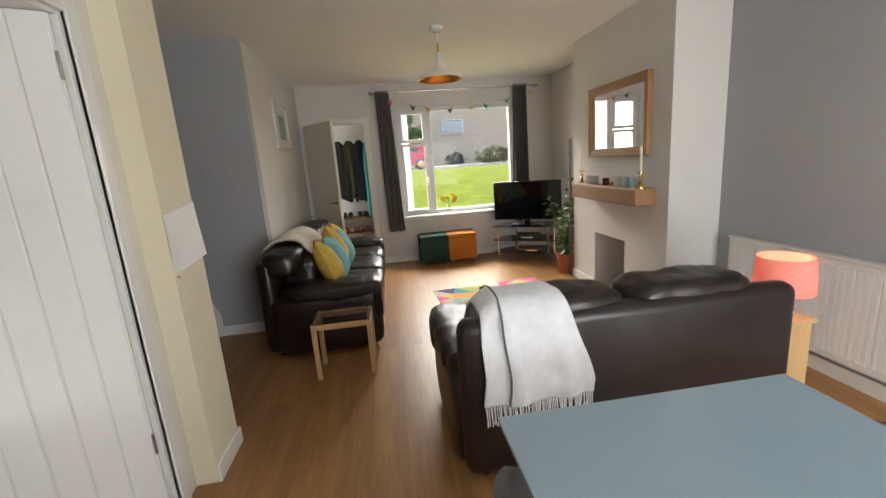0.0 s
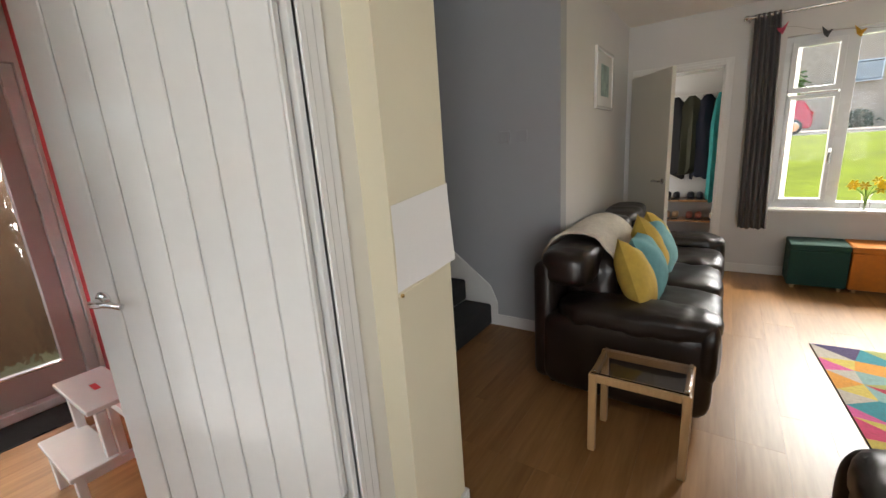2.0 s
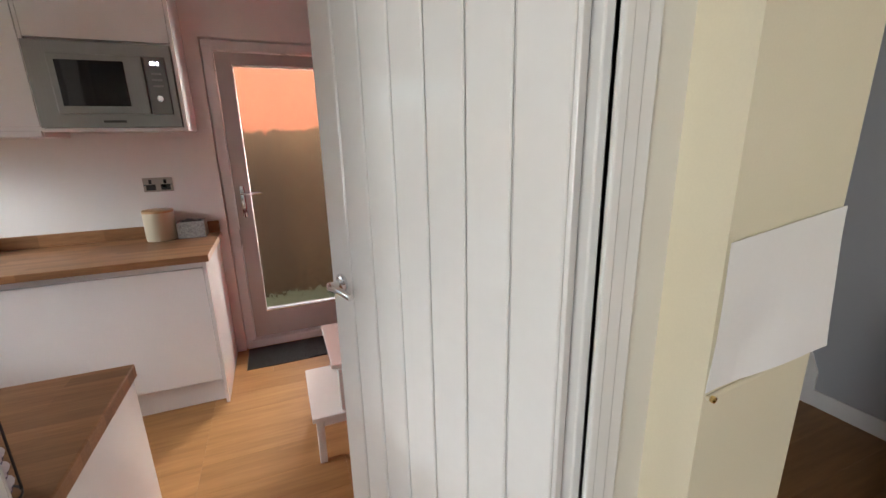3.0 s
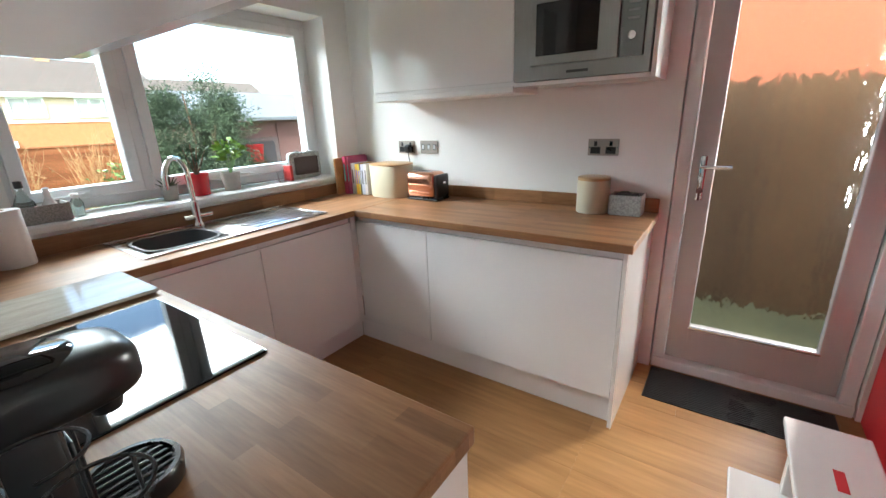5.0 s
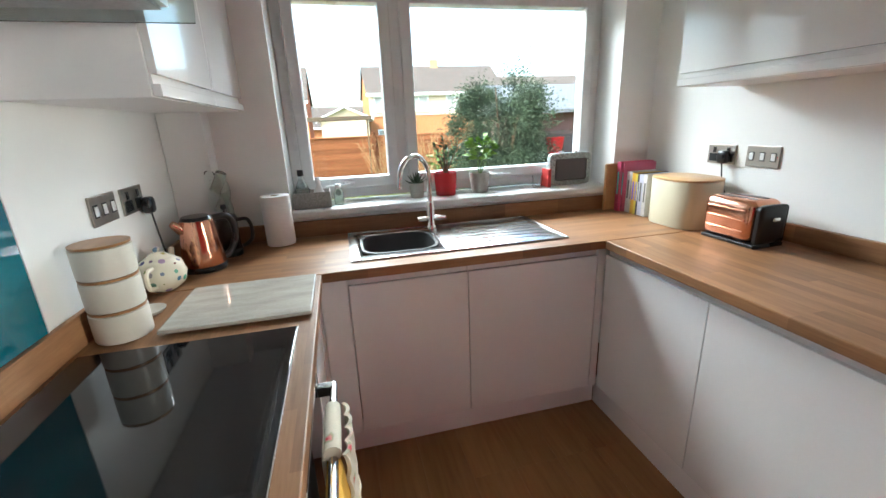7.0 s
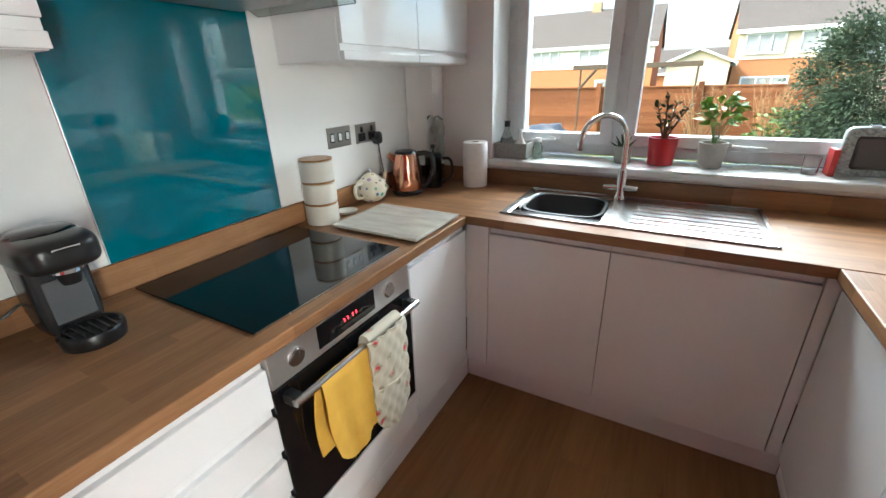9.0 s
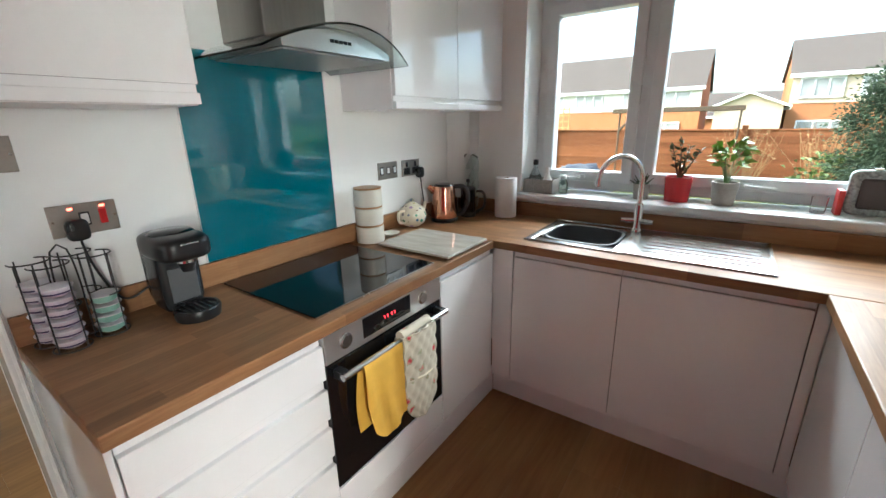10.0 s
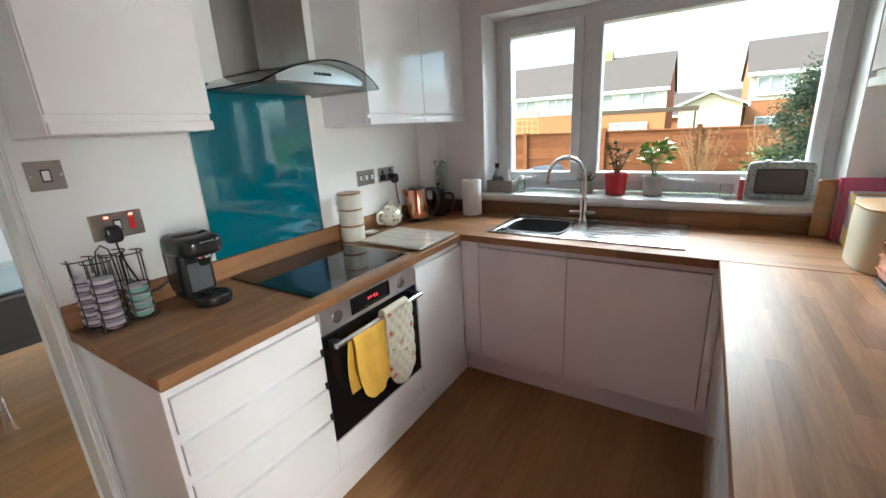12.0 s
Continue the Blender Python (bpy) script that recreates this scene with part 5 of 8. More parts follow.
def chair(m):
    c = thing("dining_chair", (0, 0, 0), "grey upholstered dining chair with slim chrome legs", "chair", "dining chairs", local=True)
    GREYC = surf("grey_upholstery", (0.10, 0.10, 0.105), 0.8, var=0.1, scale=20, bump=0.3, bscale=400)
    part("seat", puff((0, 0, 0.455), (0.22, 0.21, 0.045), 4, 8, 0.004), GREYC, c, smooth=True)
    bm = bmesh.new()
    rows = []
    for j in range(9):
        z = 0.46 + 0.27 * j / 8
        rows.append([bm.verts.new((0.225 * u * (1 - 0.12 * (j / 8) ** 3), -0.20 - 0.06 * j / 8 + 0.07 * u * u, z - 0.06 * (j / 8) ** 2 * u * u)) for u in [k / 6 - 1 for k in range(13)]])
    for a, b in zip(rows, rows[1:]):
        for i in range(12):
            bm.faces.new((a[i], a[i + 1], b[i + 1], b[i]))
    bmesh.ops.recalc_face_normals(bm, faces=bm.faces)
    bmesh.ops.solidify(bm, geom=bm.faces[:], thickness=0.035)
    part("backrest", bm, GREYC, c, smooth=True)
    for x in (-0.18, 0.18):
        for y in (-0.17, 0.17):
            part("leg", tube([(x * 0.8, y * 0.8, 0.43), (x * 1.1, y * 1.15, 0.0)], 0.010, 8), CHROME, c, smooth=True)
    c.matrix_world = m
    return c


ch = chair(pose(0.66, 0.92, 0, 0, 0, -90))
copy_thing(ch, pose(0.67, 0.30, 0, 0, 0, -88))
copy_thing(ch, pose(1.30, 0.85, 0, 0, 0, 92))
# ---- kitchen: appliances ----
ov = thing("oven", (-1.28, 0.22, 0.295), "built-in steel oven with a black glass door", "oven")
part("body", box(-1.50, XP0 - 0.01, -0.075, 0.515, 0.295, 0.868, 0.002), BLACK, ov)
part("control_panel", box(-1.532, -1.501, -0.077, 0.517, 0.765, 0.868, 0.002), surf("oven_steel", (0.72, 0.71, 0.69), 0.42, 1.0, var=0.05, scale=8, stretch=(1, 1, 30)), ov, "brushed steel control panel")
part("display", box(-1.5345, -1.5322, 0.12, 0.36, 0.785, 0.855, 0.0005), BLACK_GLASS, ov, "black display window")
bm = bmesh.new()
for i, y in enumerate((0.262, 0.247, 0.226, 0.211)):
    box(-1.5352, -1.5347, y - 0.006, y - 0.004, 0.814, 0.824, bm=bm)
    box(-1.5352, -1.5347, y - 0.006, y, 0.8245, 0.8265, bm=bm)
part("clock_digits", bm, glow("red_led", (1.0, 0.04, 0.06), 0.8), ov, "glowing red clock digits")
for y in (0.045, 0.435):
    k = part("knob", spun([(0, 0), (0.026, 0), (0.026, 0.004), (0.020, 0.006), (0.020, 0.010), (0, 0.010)], m=pose(-1.532, y, 0.815, 0, -90, 0), seg=24), STEEL, ov, smooth=True)
part("oven_door", box(-1.530, -1.501, -0.077, 0.517, 0.300, 0.760, 0.004), BLACK_GLASS, ov, "black glass oven door")
hb = part("handle", tube([(-1.575, -0.055, 0.728), (-1.575, 0.495, 0.728)], 0.011, 12), STEEL, ov, smooth=True)
for y in (-0.04, 0.48):
    part("handle_post", box(-1.572, -1.5305, y - 0.014, y + 0.014, 0.712, 0.742, 0.003), BLACK, ov)
part("base_panel", box(-1.530, -1.501, -0.077, 0.517, 0.152, 0.293, 0.002), UNIT_WHITE, ov, "white panel below the oven")

hob = thing("hob", (-1.22, 0.19, 0.911), "black glass electric hob set in the worktop", "hob")
part("glass", box(-1.500, -0.985, -0.077, 0.510, 0.9105, 0.9165, 0.002), BLACK_GLASS, hob)
part("steel_edge", box(-1.503, -1.5005, -0.078, 0.511, 0.9102, 0.9162), STEEL, hob)

hd_ = thing("cooker_hood", (-1.1, 0.19, 1.66), "steel chimney cooker hood with a curved glass visor", "cooker hood")
# Chimney steel darker than the motor box: dim reflections put into its colour.
part("chimney", box(-1.20, XP0 - 0.003, 0.105, 0.35, 1.725, H - 0.002, 0.004), surf("chimney_dim_steel", (0.33, 0.315, 0.295), 0.34, 1.0, var=0.08, scale=6, stretch=(12, 12, 0.6)), hd_)
bm = bmesh.new()
prof = []
for i in range(17):
    y = -0.03 + 0.44 * i / 16
    prof.append((y, 1.690 + 0.05 * (1 - ((y - 0.19) / 0.22) ** 2)))
def strip(bm, x, pr, zb):
    return [bm.verts.new((x, y, z)) for y, z in pr], [bm.verts.new((x, y, zb)) for y, z in pr]
t0, b0 = strip(bm, -1.36, prof, 1.672)
t1, b1 = strip(bm, XP0 - 0.003, prof, 1.672)
for i in range(16):
    bm.faces.new((t0[i], t0[i + 1], t1[i + 1], t1[i])); bm.faces.new((b0[i], b0[i + 1], b1[i + 1], b1[i]))
    bm.faces.new((t0[i], t0[i + 1], b0[i + 1], b0[i])); bm.faces.new((t1[i], t1[i + 1], b1[i + 1], b1[i]))
for i in (0, 16):
    bm.faces.new((t0[i], t1[i], b1[i], b0[i]))
bmesh.ops.recalc_face_normals(bm, faces=bm.faces)
part("motor_box", bm, surf("hood_steel", (0.66, 0.65, 0.63), 0.3, 1.0, var=0.05), hd_, smooth=True)
bm = bmesh.new()
rows = []
for i in range(25):
    y = -0.11 + 0.60 * i / 24
    z = 1.664 + 0.084 * (1 - ((y - 0.19) / 0.30) ** 2)
    d = 0.05 * (1 - ((y - 0.19) / 0.30) ** 2)
    rows.append([bm.verts.new((x, y, z)) for x in (XP0 - 0.003, -1.15, -1.30, -1.385 - d)])
for a, b in zip(rows, rows[1:]):
    for i in range(3):
        bm.faces.new((a[i], a[i + 1], b[i + 1], b[i]))
bmesh.ops.recalc_face_normals(bm, faces=bm.faces)
bmesh.ops.solidify(bm, geom=bm.faces[:], thickness=0.006)
part("glass_visor", bm, glass("grey_green_glass", (0.62, 0.70, 0.68)), hd_, "curved tinted glass visor", smooth=True)
part("filter", box(-1.35, -0.98, -0.02, 0.40, 1.664, 1.6715, 0.002), surf("filter_mesh", (0.35, 0.35, 0.35), 0.45, 1.0, var=0.3, scale=200), hd_)
for i in range(5):
    part("button", box(-1.364, -1.3605, 0.150 + i * 0.018, 0.164 + i * 0.018, 1.700, 1.710, 0.001), BLACK, hd_)
sp = thing("splashback", (-0.95, 0.2, 0.996), "glossy teal glass splashback behind the hob", "splashback")
part("glass_panel", box(XP0 - 0.010, XP0 - 0.0025, -0.055, 0.535, 0.9965, 1.70, 0.001), TEAL_GLASS, sp)
for y in (-0.0575, 0.5355):
    part("edge_trim", box(XP0 - 0.0115, XP0 - 0.0025, y, y + 0.002, 0.9965, 1.70), UPVC, sp)

DARK_STEEL = surf("dark_brushed_steel", (0.30, 0.295, 0.285), 0.34, 1.0, var=0.06, scale=8, stretch=(1, 30, 1))
mw = thing("microwave", (-3.1, 0.7, 1.579), "built-in stainless steel microwave with a dark window", "microwave")
part("body", box(-3.40, -3.092, 0.42, 1.005, 1.585, 1.985), BLACK, mw)
part("trim_frame", box(-3.0915, -3.078, 0.395, 1.015, 1.5795, 1.995, 0.003), DARK_STEEL, mw, "stainless steel surround")
part("oven_door", box(-3.0775, -3.060, 0.485, 0.885, 1.645, 1.935, 0.005), DARK_STEEL, mw)
part("window", box(-3.0595, -3.056, 0.515, 0.80, 1.685, 1.905, 0.002), BLACK_GLASS, mw, "dark door window")
part("control_panel", box(-3.0775, -3.062, 0.890, 0.985, 1.645, 1.935, 0.003), surf("panel_grey", (0.16, 0.16, 0.16), 0.3, 0.6), mw)
bm = bmesh.new()
for y in (0.918, 0.932, 0.948):
    box(-3.0618, -3.0612, y, y + 0.008, 1.893, 1.909, bm=bm)
part("clock_digits", bm, glow("white_led", (0.8, 0.8, 1.0), 2.0), mw, "glowing white clock digits")
for i in range(3):
    part("button", box(-3.0618, -3.060, 0.915, 0.962, 1.845 - 0.03 * i, 1.855 - 0.03 * i, 0.002), DARK_STEEL, mw)
part("dial", spun([(0, 0), (0.017, 0), (0.016, 0.012), (0, 0.013)], m=pose(-3.062, 0.938, 1.725, 0, 90, 0), seg=20), CHROME, mw, smooth=True)
bm = box(-3.0779, -3.0772, 0.66, 0.76, 1.604, 1.616)
part("maker_plate", bm, surf("dark_print", (0.05, 0.05, 0.05), 0.4), mw)

# ---- sink ----
SINK = surf("sink_steel", (0.62, 0.62, 0.62), 0.22, 1.0, var=0.06, scale=6, stretch=(20, 1, 1))
sk = thing("sink", (-2.15, -0.84, 0.75), "stainless steel sink with one bowl and drainer", "sink")
bm = bmesh.new()
X0, X1, Y0, Y1, ZT = -2.628, -1.662, -1.065, -0.592, 0.914
# rim, bowl surround and drainer
box(-1.70, X1, Y0, Y1, 0.9105, ZT, 0.0015, bm=bm); box(-2.085, -2.065, Y0, Y1, 0.9105, ZT, 0.0015, bm=bm)
box(-2.07, -1.70, Y0, -1.0, 0.9106, ZT - 0.0002, 0.0015, bm=bm); box(-2.07, -1.70, -0.655, Y1, 0.9106, ZT - 0.0002, 0.0015, bm=bm)
box(X0, -2.08, Y0, Y1, 0.9104, ZT - 0.0004, 0.0015, bm=bm)
for e in ((X0, X0 + 0.012, Y0, Y1), (X0, X1, Y1 - 0.010, Y1), (X0, X1, Y0, Y0 + 0.010)):
    box(e[0], e[1], e[2], e[3], ZT - 0.001, ZT + 0.004, 0.0015, bm=bm)
part("rim", bm, SINK, sk, smooth=True)
for i in range(6):
    y = -0.96 + 0.055 * i
    part("drainer_rib", box(-2.59, -2.17, y, y + 0.016, ZT - 0.001, ZT + 0.003, 0.0015), SINK, sk)
bm = bmesh.new()
rings = []
for z, ins in ((0.913, 0.0), (0.908, 0.008), (0.80, 0.02), (0.765, 0.04), (0.755, 0.07)):
    ring = []
    for i in range(32):
        a = 2 * math.pi * i / 32
        cx, sx = math.cos(a), math.sin(a)
        e = 0.45
        ring.append(bm.verts.new((-1.885 + (0.185 - ins) * math.copysign(abs(cx) ** e, cx), -0.828 + (0.173 - ins) * math.copysign(abs(sx) ** e, sx), z)))
    rings.append(ring)
for a, b in zip(rings, rings[1:]):
    for i in range(32):
        bm.faces.new((a[i], a[(i + 1) % 32], b[(i + 1) % 32], b[i]))
bm.faces.new(rings[-1])
part("bowl", bm, SINK, sk, smooth=True)
bw_ = thing("washing_bowl", (-1.885, -0.828, 0.757), "dark grey plastic washing-up bowl in the sink", "bowl")
bm = bmesh.new()
rings = []
for z, ins in ((0.757, 0.075), (0.757, 0.05), (0.80, 0.035), (0.905, 0.018), (0.912, 0.012), (0.912, 0.024), (0.80, 0.041), (0.763, 0.056)):
    ring = []
    for i in range(32):
        a = 2 * math.pi * i / 32
        cx, sx = math.cos(a), math.sin(a)
        ring.append(bm.verts.new((-1.885 + (0.185 - ins) * math.copysign(abs(cx) ** 0.5, cx), -0.828 + (0.173 - ins) * math.copysign(abs(sx) ** 0.5, sx), z)))
    rings.append(ring)
for a, b in zip(rings, rings[1:]):
    for i in range(32):
        bm.faces.new((a[i], a[(i + 1) % 32], b[(i + 1) % 32], b[i]))
bm.faces.new(rings[0]); bm.faces.new(rings[-1])
part("bowl_body", bm, surf("charcoal_plastic", (0.035, 0.038, 0.042), 0.4, var=0.1), bw_, smooth=True)
tp = thing("tap", (-2.09, -1.02, 0.915), "chrome swan-neck mixer tap with two levers", "tap")
TX, TY = -2.085, -1.015
part("column", spun([(0, 0), (0.028, 0), (0.026, 0.012), (0.020, 0.02), (0.020, 0.13), (0.014, 0.14), (0, 0.14)], (TX, TY, 0.914), 20), CHROME, tp, smooth=True)
pts = [(TX, TY, 1.05), (TX, TY, 1.17)] + [(TX + 0.085 - 0.085 * math.cos(a * math.pi / 12), TY + 0.07 - 0.07 * math.cos(a * math.pi / 12), 1.17 + 0.115 * math.sin(a * math.pi / 12)) for a in range(1, 13)] + [(TX + 0.17, TY + 0.14, 1.145)]
part("spout", tube(pts, 0.0125, 14), CHROME, tp, smooth=True)
for s in (-1, 1):
    part("lever", tube([(TX, TY, 0.965), (TX + s * 0.04, TY + 0.01, 0.965), (TX + s * 0.075, TY + 0.02, 0.968)], [0.013, 0.014, 0.010], 12), CHROME, tp, smooth=True)

# ---- sockets and switches ----
def plate(name, label, face, y, z, w, h=0.088, kind="socket", n=2):
    """A steel face plate on a wall; face: 1 looks +x, -1 looks -x."""
    x = -3.42 if face > 0 else XP0
    s = face
    p = thing(name, (x, y, z - h / 2), label, "socket" if kind == "socket" else "switch")
    part("face_plate", box(*sorted((x + s * 0.001, x + s * 0.008)), y - w / 2, y + w / 2, z - h / 2, z + h / 2, 0.002), NICKEL, p)
    for k in range(n):
        yy = y - w / 2 + w * (k + 0.5) / n
        if kind == "socket":
            part("rocker", box(*sorted((x + s * 0.008, x + s * 0.011)), yy - 0.008, yy + 0.008, z + 0.006, z + 0.032, 0.001), BLACK, p)
            bm = box(*sorted((x + s * 0.0081, x + s * 0.0090)), yy - 0.026, yy + 0.026, z - 0.034, z + 0.002)
            part("pin_panel", bm, BLACK, p)
        else:
            part("rocker", box(*sorted((x + s * 0.008, x + s * 0.012)), yy - 0.009, yy + 0.009, z - 0.015, z + 0.015, 0.002), UPVC if n > 1 else GLOSS_WHITE, p)
            part("rocker_surround", box(*sorted((x + s * 0.008, x + s * 0.0095)), yy - 0.012, yy + 0.012, z - 0.019, z + 0.019, 0.0005), BLACK, p)
    for yy in (y - w / 2 + 0.008, y + w / 2 - 0.008):
        part("screw", spun([(0, 0), (0.003, 0), (0.003, 0.001), (0, 0.001)], m=pose(x + s * 0.008, yy, z, 0, 90 * s, 0), seg=8), CHROME, p)
    return p


plate("light_switch", "brushed steel single light switch on the kitchen wall", -1, 0.982, 1.404, 0.088, kind="switch", n=1)
cs = plate("cooker_switch", "brushed steel cooker switch and socket with red neon lights", -1, 0.838, 1.218, 0.155, kind="switch", n=1)
part("red_rocker", box(XP0 - 0.0135, XP0 - 0.0081, 0.787, 0.805, 1.198, 1.241, 0.002), surf("red_switch", (0.50, 0.01, 0.015), 0.3), cs, "red rocker switch")
for y in (0.794, 0.866):
    part("neon", box(XP0 - 0.0105, XP0 - 0.0081, y - 0.006, y + 0.006, 1.246, 1.252, 0.001), glow("red_neon", (1.0, 0.08, 0.05), 2.0), cs, "glowing red neon")
plate("light_switch", "brushed steel switch plate above the worktop", -1, -0.432, 1.221, 0.146, kind="switch", n=3)
plate("socket_outlet", "brushed steel double socket with a black plug", -1, -0.62, 1.218, 0.150)
plate("socket_outlet", "brushed steel double socket by the back door", 1, 0.77, 1.243, 0.160)
plate("socket_outlet", "brushed steel double socket behind the bread bin", 1, -0.60, 1.238, 0.146)
plate("light_switch", "brushed steel triple switch plate by the bread bin", 1, -0.40, 1.238, 0.146, kind="switch", n=3)


def plug(y, z, face, cord, label):
    x = -3.42 if face > 0 else XP0
    p = thing("plug", (x + face * 0.02, y, z - 0.03), label, "plug")
    part("plug_body", puff((x + face * 0.027, y, z - 0.012), (0.0175, 0.026, 0.030), 4, 6), BLACK, p, smooth=True)
    part("cord", tube(smooth_line(cord, 24), 0.0035, 6), BLACK, p, smooth=True)


plug(0.865, 1.205, -1, [(-0.98, 0.865, 1.17), (-0.985, 0.86, 1.10), (-0.99, 0.82, 0.97), (-0.99, 0.78, 0.96), (-1.0, 0.74, 0.99), (-1.04, 0.715, 1.0)], "black plug and cord of the coffee machine")
plug(-0.675, 1.20, -1, [(-0.98, -0.675, 1.17), (-0.985, -0.68, 1.08), (-0.99, -0.70, 0.96), (-1.03, -0.71, 0.925), (-1.08, -0.70, 0.916)], "black plug and cord of the kettle")
plug(-0.57, 1.24, 1, [(-3.39, -0.57, 1.20), (-3.385, -0.55, 1.10), (-3.38, -0.45, 0.96), (-3.37, -0.36, 0.93), (-3.34, -0.32, 0.93)], "black plug and cord of the toaster")

# ---- kitchen: the hob side ----
cm = thing("coffee_machine", (-1.13, 0.70, WT), "compact black capsule coffee machine", "coffee machine")
DGREY = surf("dark_grey_plastic", (0.022, 0.023, 0.025), 0.24, var=0.1)
part("body", puff((-1.075, 0.70, WT + 0.135), (0.065, 0.068, 0.134), 6, 10), DGREY, cm, smooth=True)
part("head", puff((-1.125, 0.70, WT + 0.245), (0.125, 0.082, 0.045), 4, 12), BLACK, cm, "glossy black head", smooth=True)
part("lid", spun([(0, 0), (0.07, 0), (0.06, 0.008), (0, 0.010)], (-1.12, 0.70, WT + 0.286), 28), BLACK_GLASS, cm, smooth=True)
part("nozzle", spun([(0, 0), (0.02, 0), (0.028, 0.03), (0.028, 0.05), (0, 0.05)], (-1.20, 0.70, WT + 0.165), 20), BLACK, cm, smooth=True)
part("nozzle_ring", spun([(0.0285, 0.032), (0.031, 0.032), (0.031, 0.042), (0.0285, 0.042), (0.0285, 0.032)], (-1.20, 0.70, WT + 0.165), 24), CHROME, cm, "chrome nozzle ring")
part("name_strip", box(-1.2485, -1.2465, 0.672, 0.728, WT + 0.262, WT + 0.268, 0.0005), CHROME, cm, "small silver name strip")
part("front_panel", box(-1.145, -1.1405, 0.655, 0.745, WT + 0.045, WT + 0.165, 0.002), surf("satin_grey_panel", (0.09, 0.095, 0.10), 0.3), cm, "satin grey front panel")
part("start_button", spun([(0, 0), (0.013, 0), (0.013, 0.006), (0, 0.007)], m=pose(-1.242, 0.70, WT + 0.238, 0, -90, 0), seg=16), CHROME, cm)
part("drip_tray", spun([(0, 0.0), (0.070, 0.0), (0.074, 0.03), (0.070, 0.038), (0.062, 0.038), (0.062, 0.030), (0, 0.030)], (-1.205, 0.70, WT + 0.0005), 32), BLACK, cm, smooth=True)
bm = bmesh.new()
for i in range(6):
    box(-1.26, -1.15, 0.655 + 0.018 * i, 0.660 + 0.018 * i, WT + 0.031, WT + 0.035, bm=bm)
part("tray_grid", bm, DGREY, cm)
part("water_tank", puff((-1.015, 0.70, WT + 0.15), (0.03, 0.064, 0.13), 6, 8), glass("tank_plastic", (0.8, 0.85, 0.88), 0.1), cm, "clear water tank", smooth=True)

cm.location, cm.scale = (-1.105, 0.685, WT), (0.88, 0.88, 0.88)
WIRE = surf("black_wire", (0.014, 0.014, 0.015), 0.4)
cr2 = thing("capsule_rack", (-1.05, 0.925, WT), "black wire rack holding stacks of coffee capsules", "rack")
COLS = ((-1.092, 0.965), (-1.072, 0.872), (-1.014, 0.985), (-1.008, 0.898))
for cx, cy in COLS:
    for k in range(4):
        a = math.pi * k / 2 + 0.6
        x, y = cx + 0.040 * math.cos(a), cy + 0.040 * math.sin(a)
        part("wire", tube([(x, y, WT + 0.004), (x, y, WT + 0.232)], 0.0020, 5), WIRE, cr2)
    for z, lo, hi in ((0.006, 0, 24), (0.12, 10, 22), (0.232, 3, 21)):
        ring = [(cx + 0.040 * math.cos(t * math.pi / 12 + 0.6), cy + 0.040 * math.sin(t * math.pi / 12 + 0.6), WT + z) for t in range(lo, hi)]
        part("wire_ring", tube(ring, 0.0020, 5, closed=(hi - lo == 24)), WIRE, cr2)
part("handle", tube(smooth_line([(-1.045, 0.955, WT + 0.005), (-1.045, 0.955, WT + 0.245), (-1.045, 0.930, WT + 0.275), (-1.045, 0.905, WT + 0.245), (-1.045, 0.905, WT + 0.005)], 22), 0.0025, 6), WIRE, cr2)
FOIL = surf("capsule_foil", (0.66, 0.62, 0.66), 0.3, 0.3, var=0.1)
LILAC = surf("lilac_capsule", (0.60, 0.52, 0.58), 0.35, var=0.15)
PURPLE = surf("purple_print", (0.06, 0.035, 0.10), 0.4)
for (cx, cy), num, mt, lab in ((COLS[0], 6, LILAC, "pale lilac coffee disc in the rack"), (COLS[2], 6, LILAC, "pale lilac coffee disc in the rack"),
                               (COLS[1], 4, surf("mint_capsule", (0.24, 0.42, 0.35), 0.35), "mint green coffee disc in the rack")):
    for k in range(num):
        z = WT + 0.0085 + 0.0285 * k
        c = thing("coffee_capsule", (cx, cy, z), lab, "capsule", "coffee capsules")
        part("cup", spun([(0, 0), (0.020, 0), (0.029, 0.006), (0.032, 0.022), (0, 0.022)], (cx, cy, z), 18), mt, c, smooth=True)
        part("foil_lid", spun([(0, 0.0222), (0.036, 0.0222), (0.0365, 0.0245), (0.030, 0.0262), (0, 0.0268)], (cx, cy, z), 18), FOIL, c, smooth=True)
        if mt is LILAC:
            part("printed_band", spun([(0.0306, 0.008), (0.0322, 0.013), (0.0326, 0.013), (0.0310, 0.008), (0.0306, 0.008)], (cx, cy, z), 18), PURPLE, c)

WHITE_CERAMIC = surf("cream_ceramic", (0.62, 0.60, 0.54), 0.3, var=0.03)
cn = thing("stacking_jars", (-1.055, -0.175, WT), "stack of three cream storage tins with wooden lids", "storage jar")
for k in range(3):
    z = WT + 0.003 + 0.078 * k
    tin = part("tin", spun([(0, 0), (0.056, 0), (0.058, 0.004), (0.058, 0.068), (0.054, 0.070), (0, 0.070)], (-1.055, -0.175, z), 32), WHITE_CERAMIC, cn, smooth=True)
    part("lid", spun([(0, 0.0705), (0.056, 0.0705), (0.057, 0.0765), (0, 0.0775)], (-1.055, -0.175, z), 32), OAK_FRAME, tin, "brown wooden lid", smooth=True)
cn.location, cn.scale = (-1.045, -0.185, WT), (1.14, 1.14, 1.12)
tpot = thing("teapot", (-1.05, -0.46, WT), "small cream teapot with coloured polka dots", "teapot")
tm, tn, tl2, tbs = nodes_of("dotted_ceramic", 0.18)
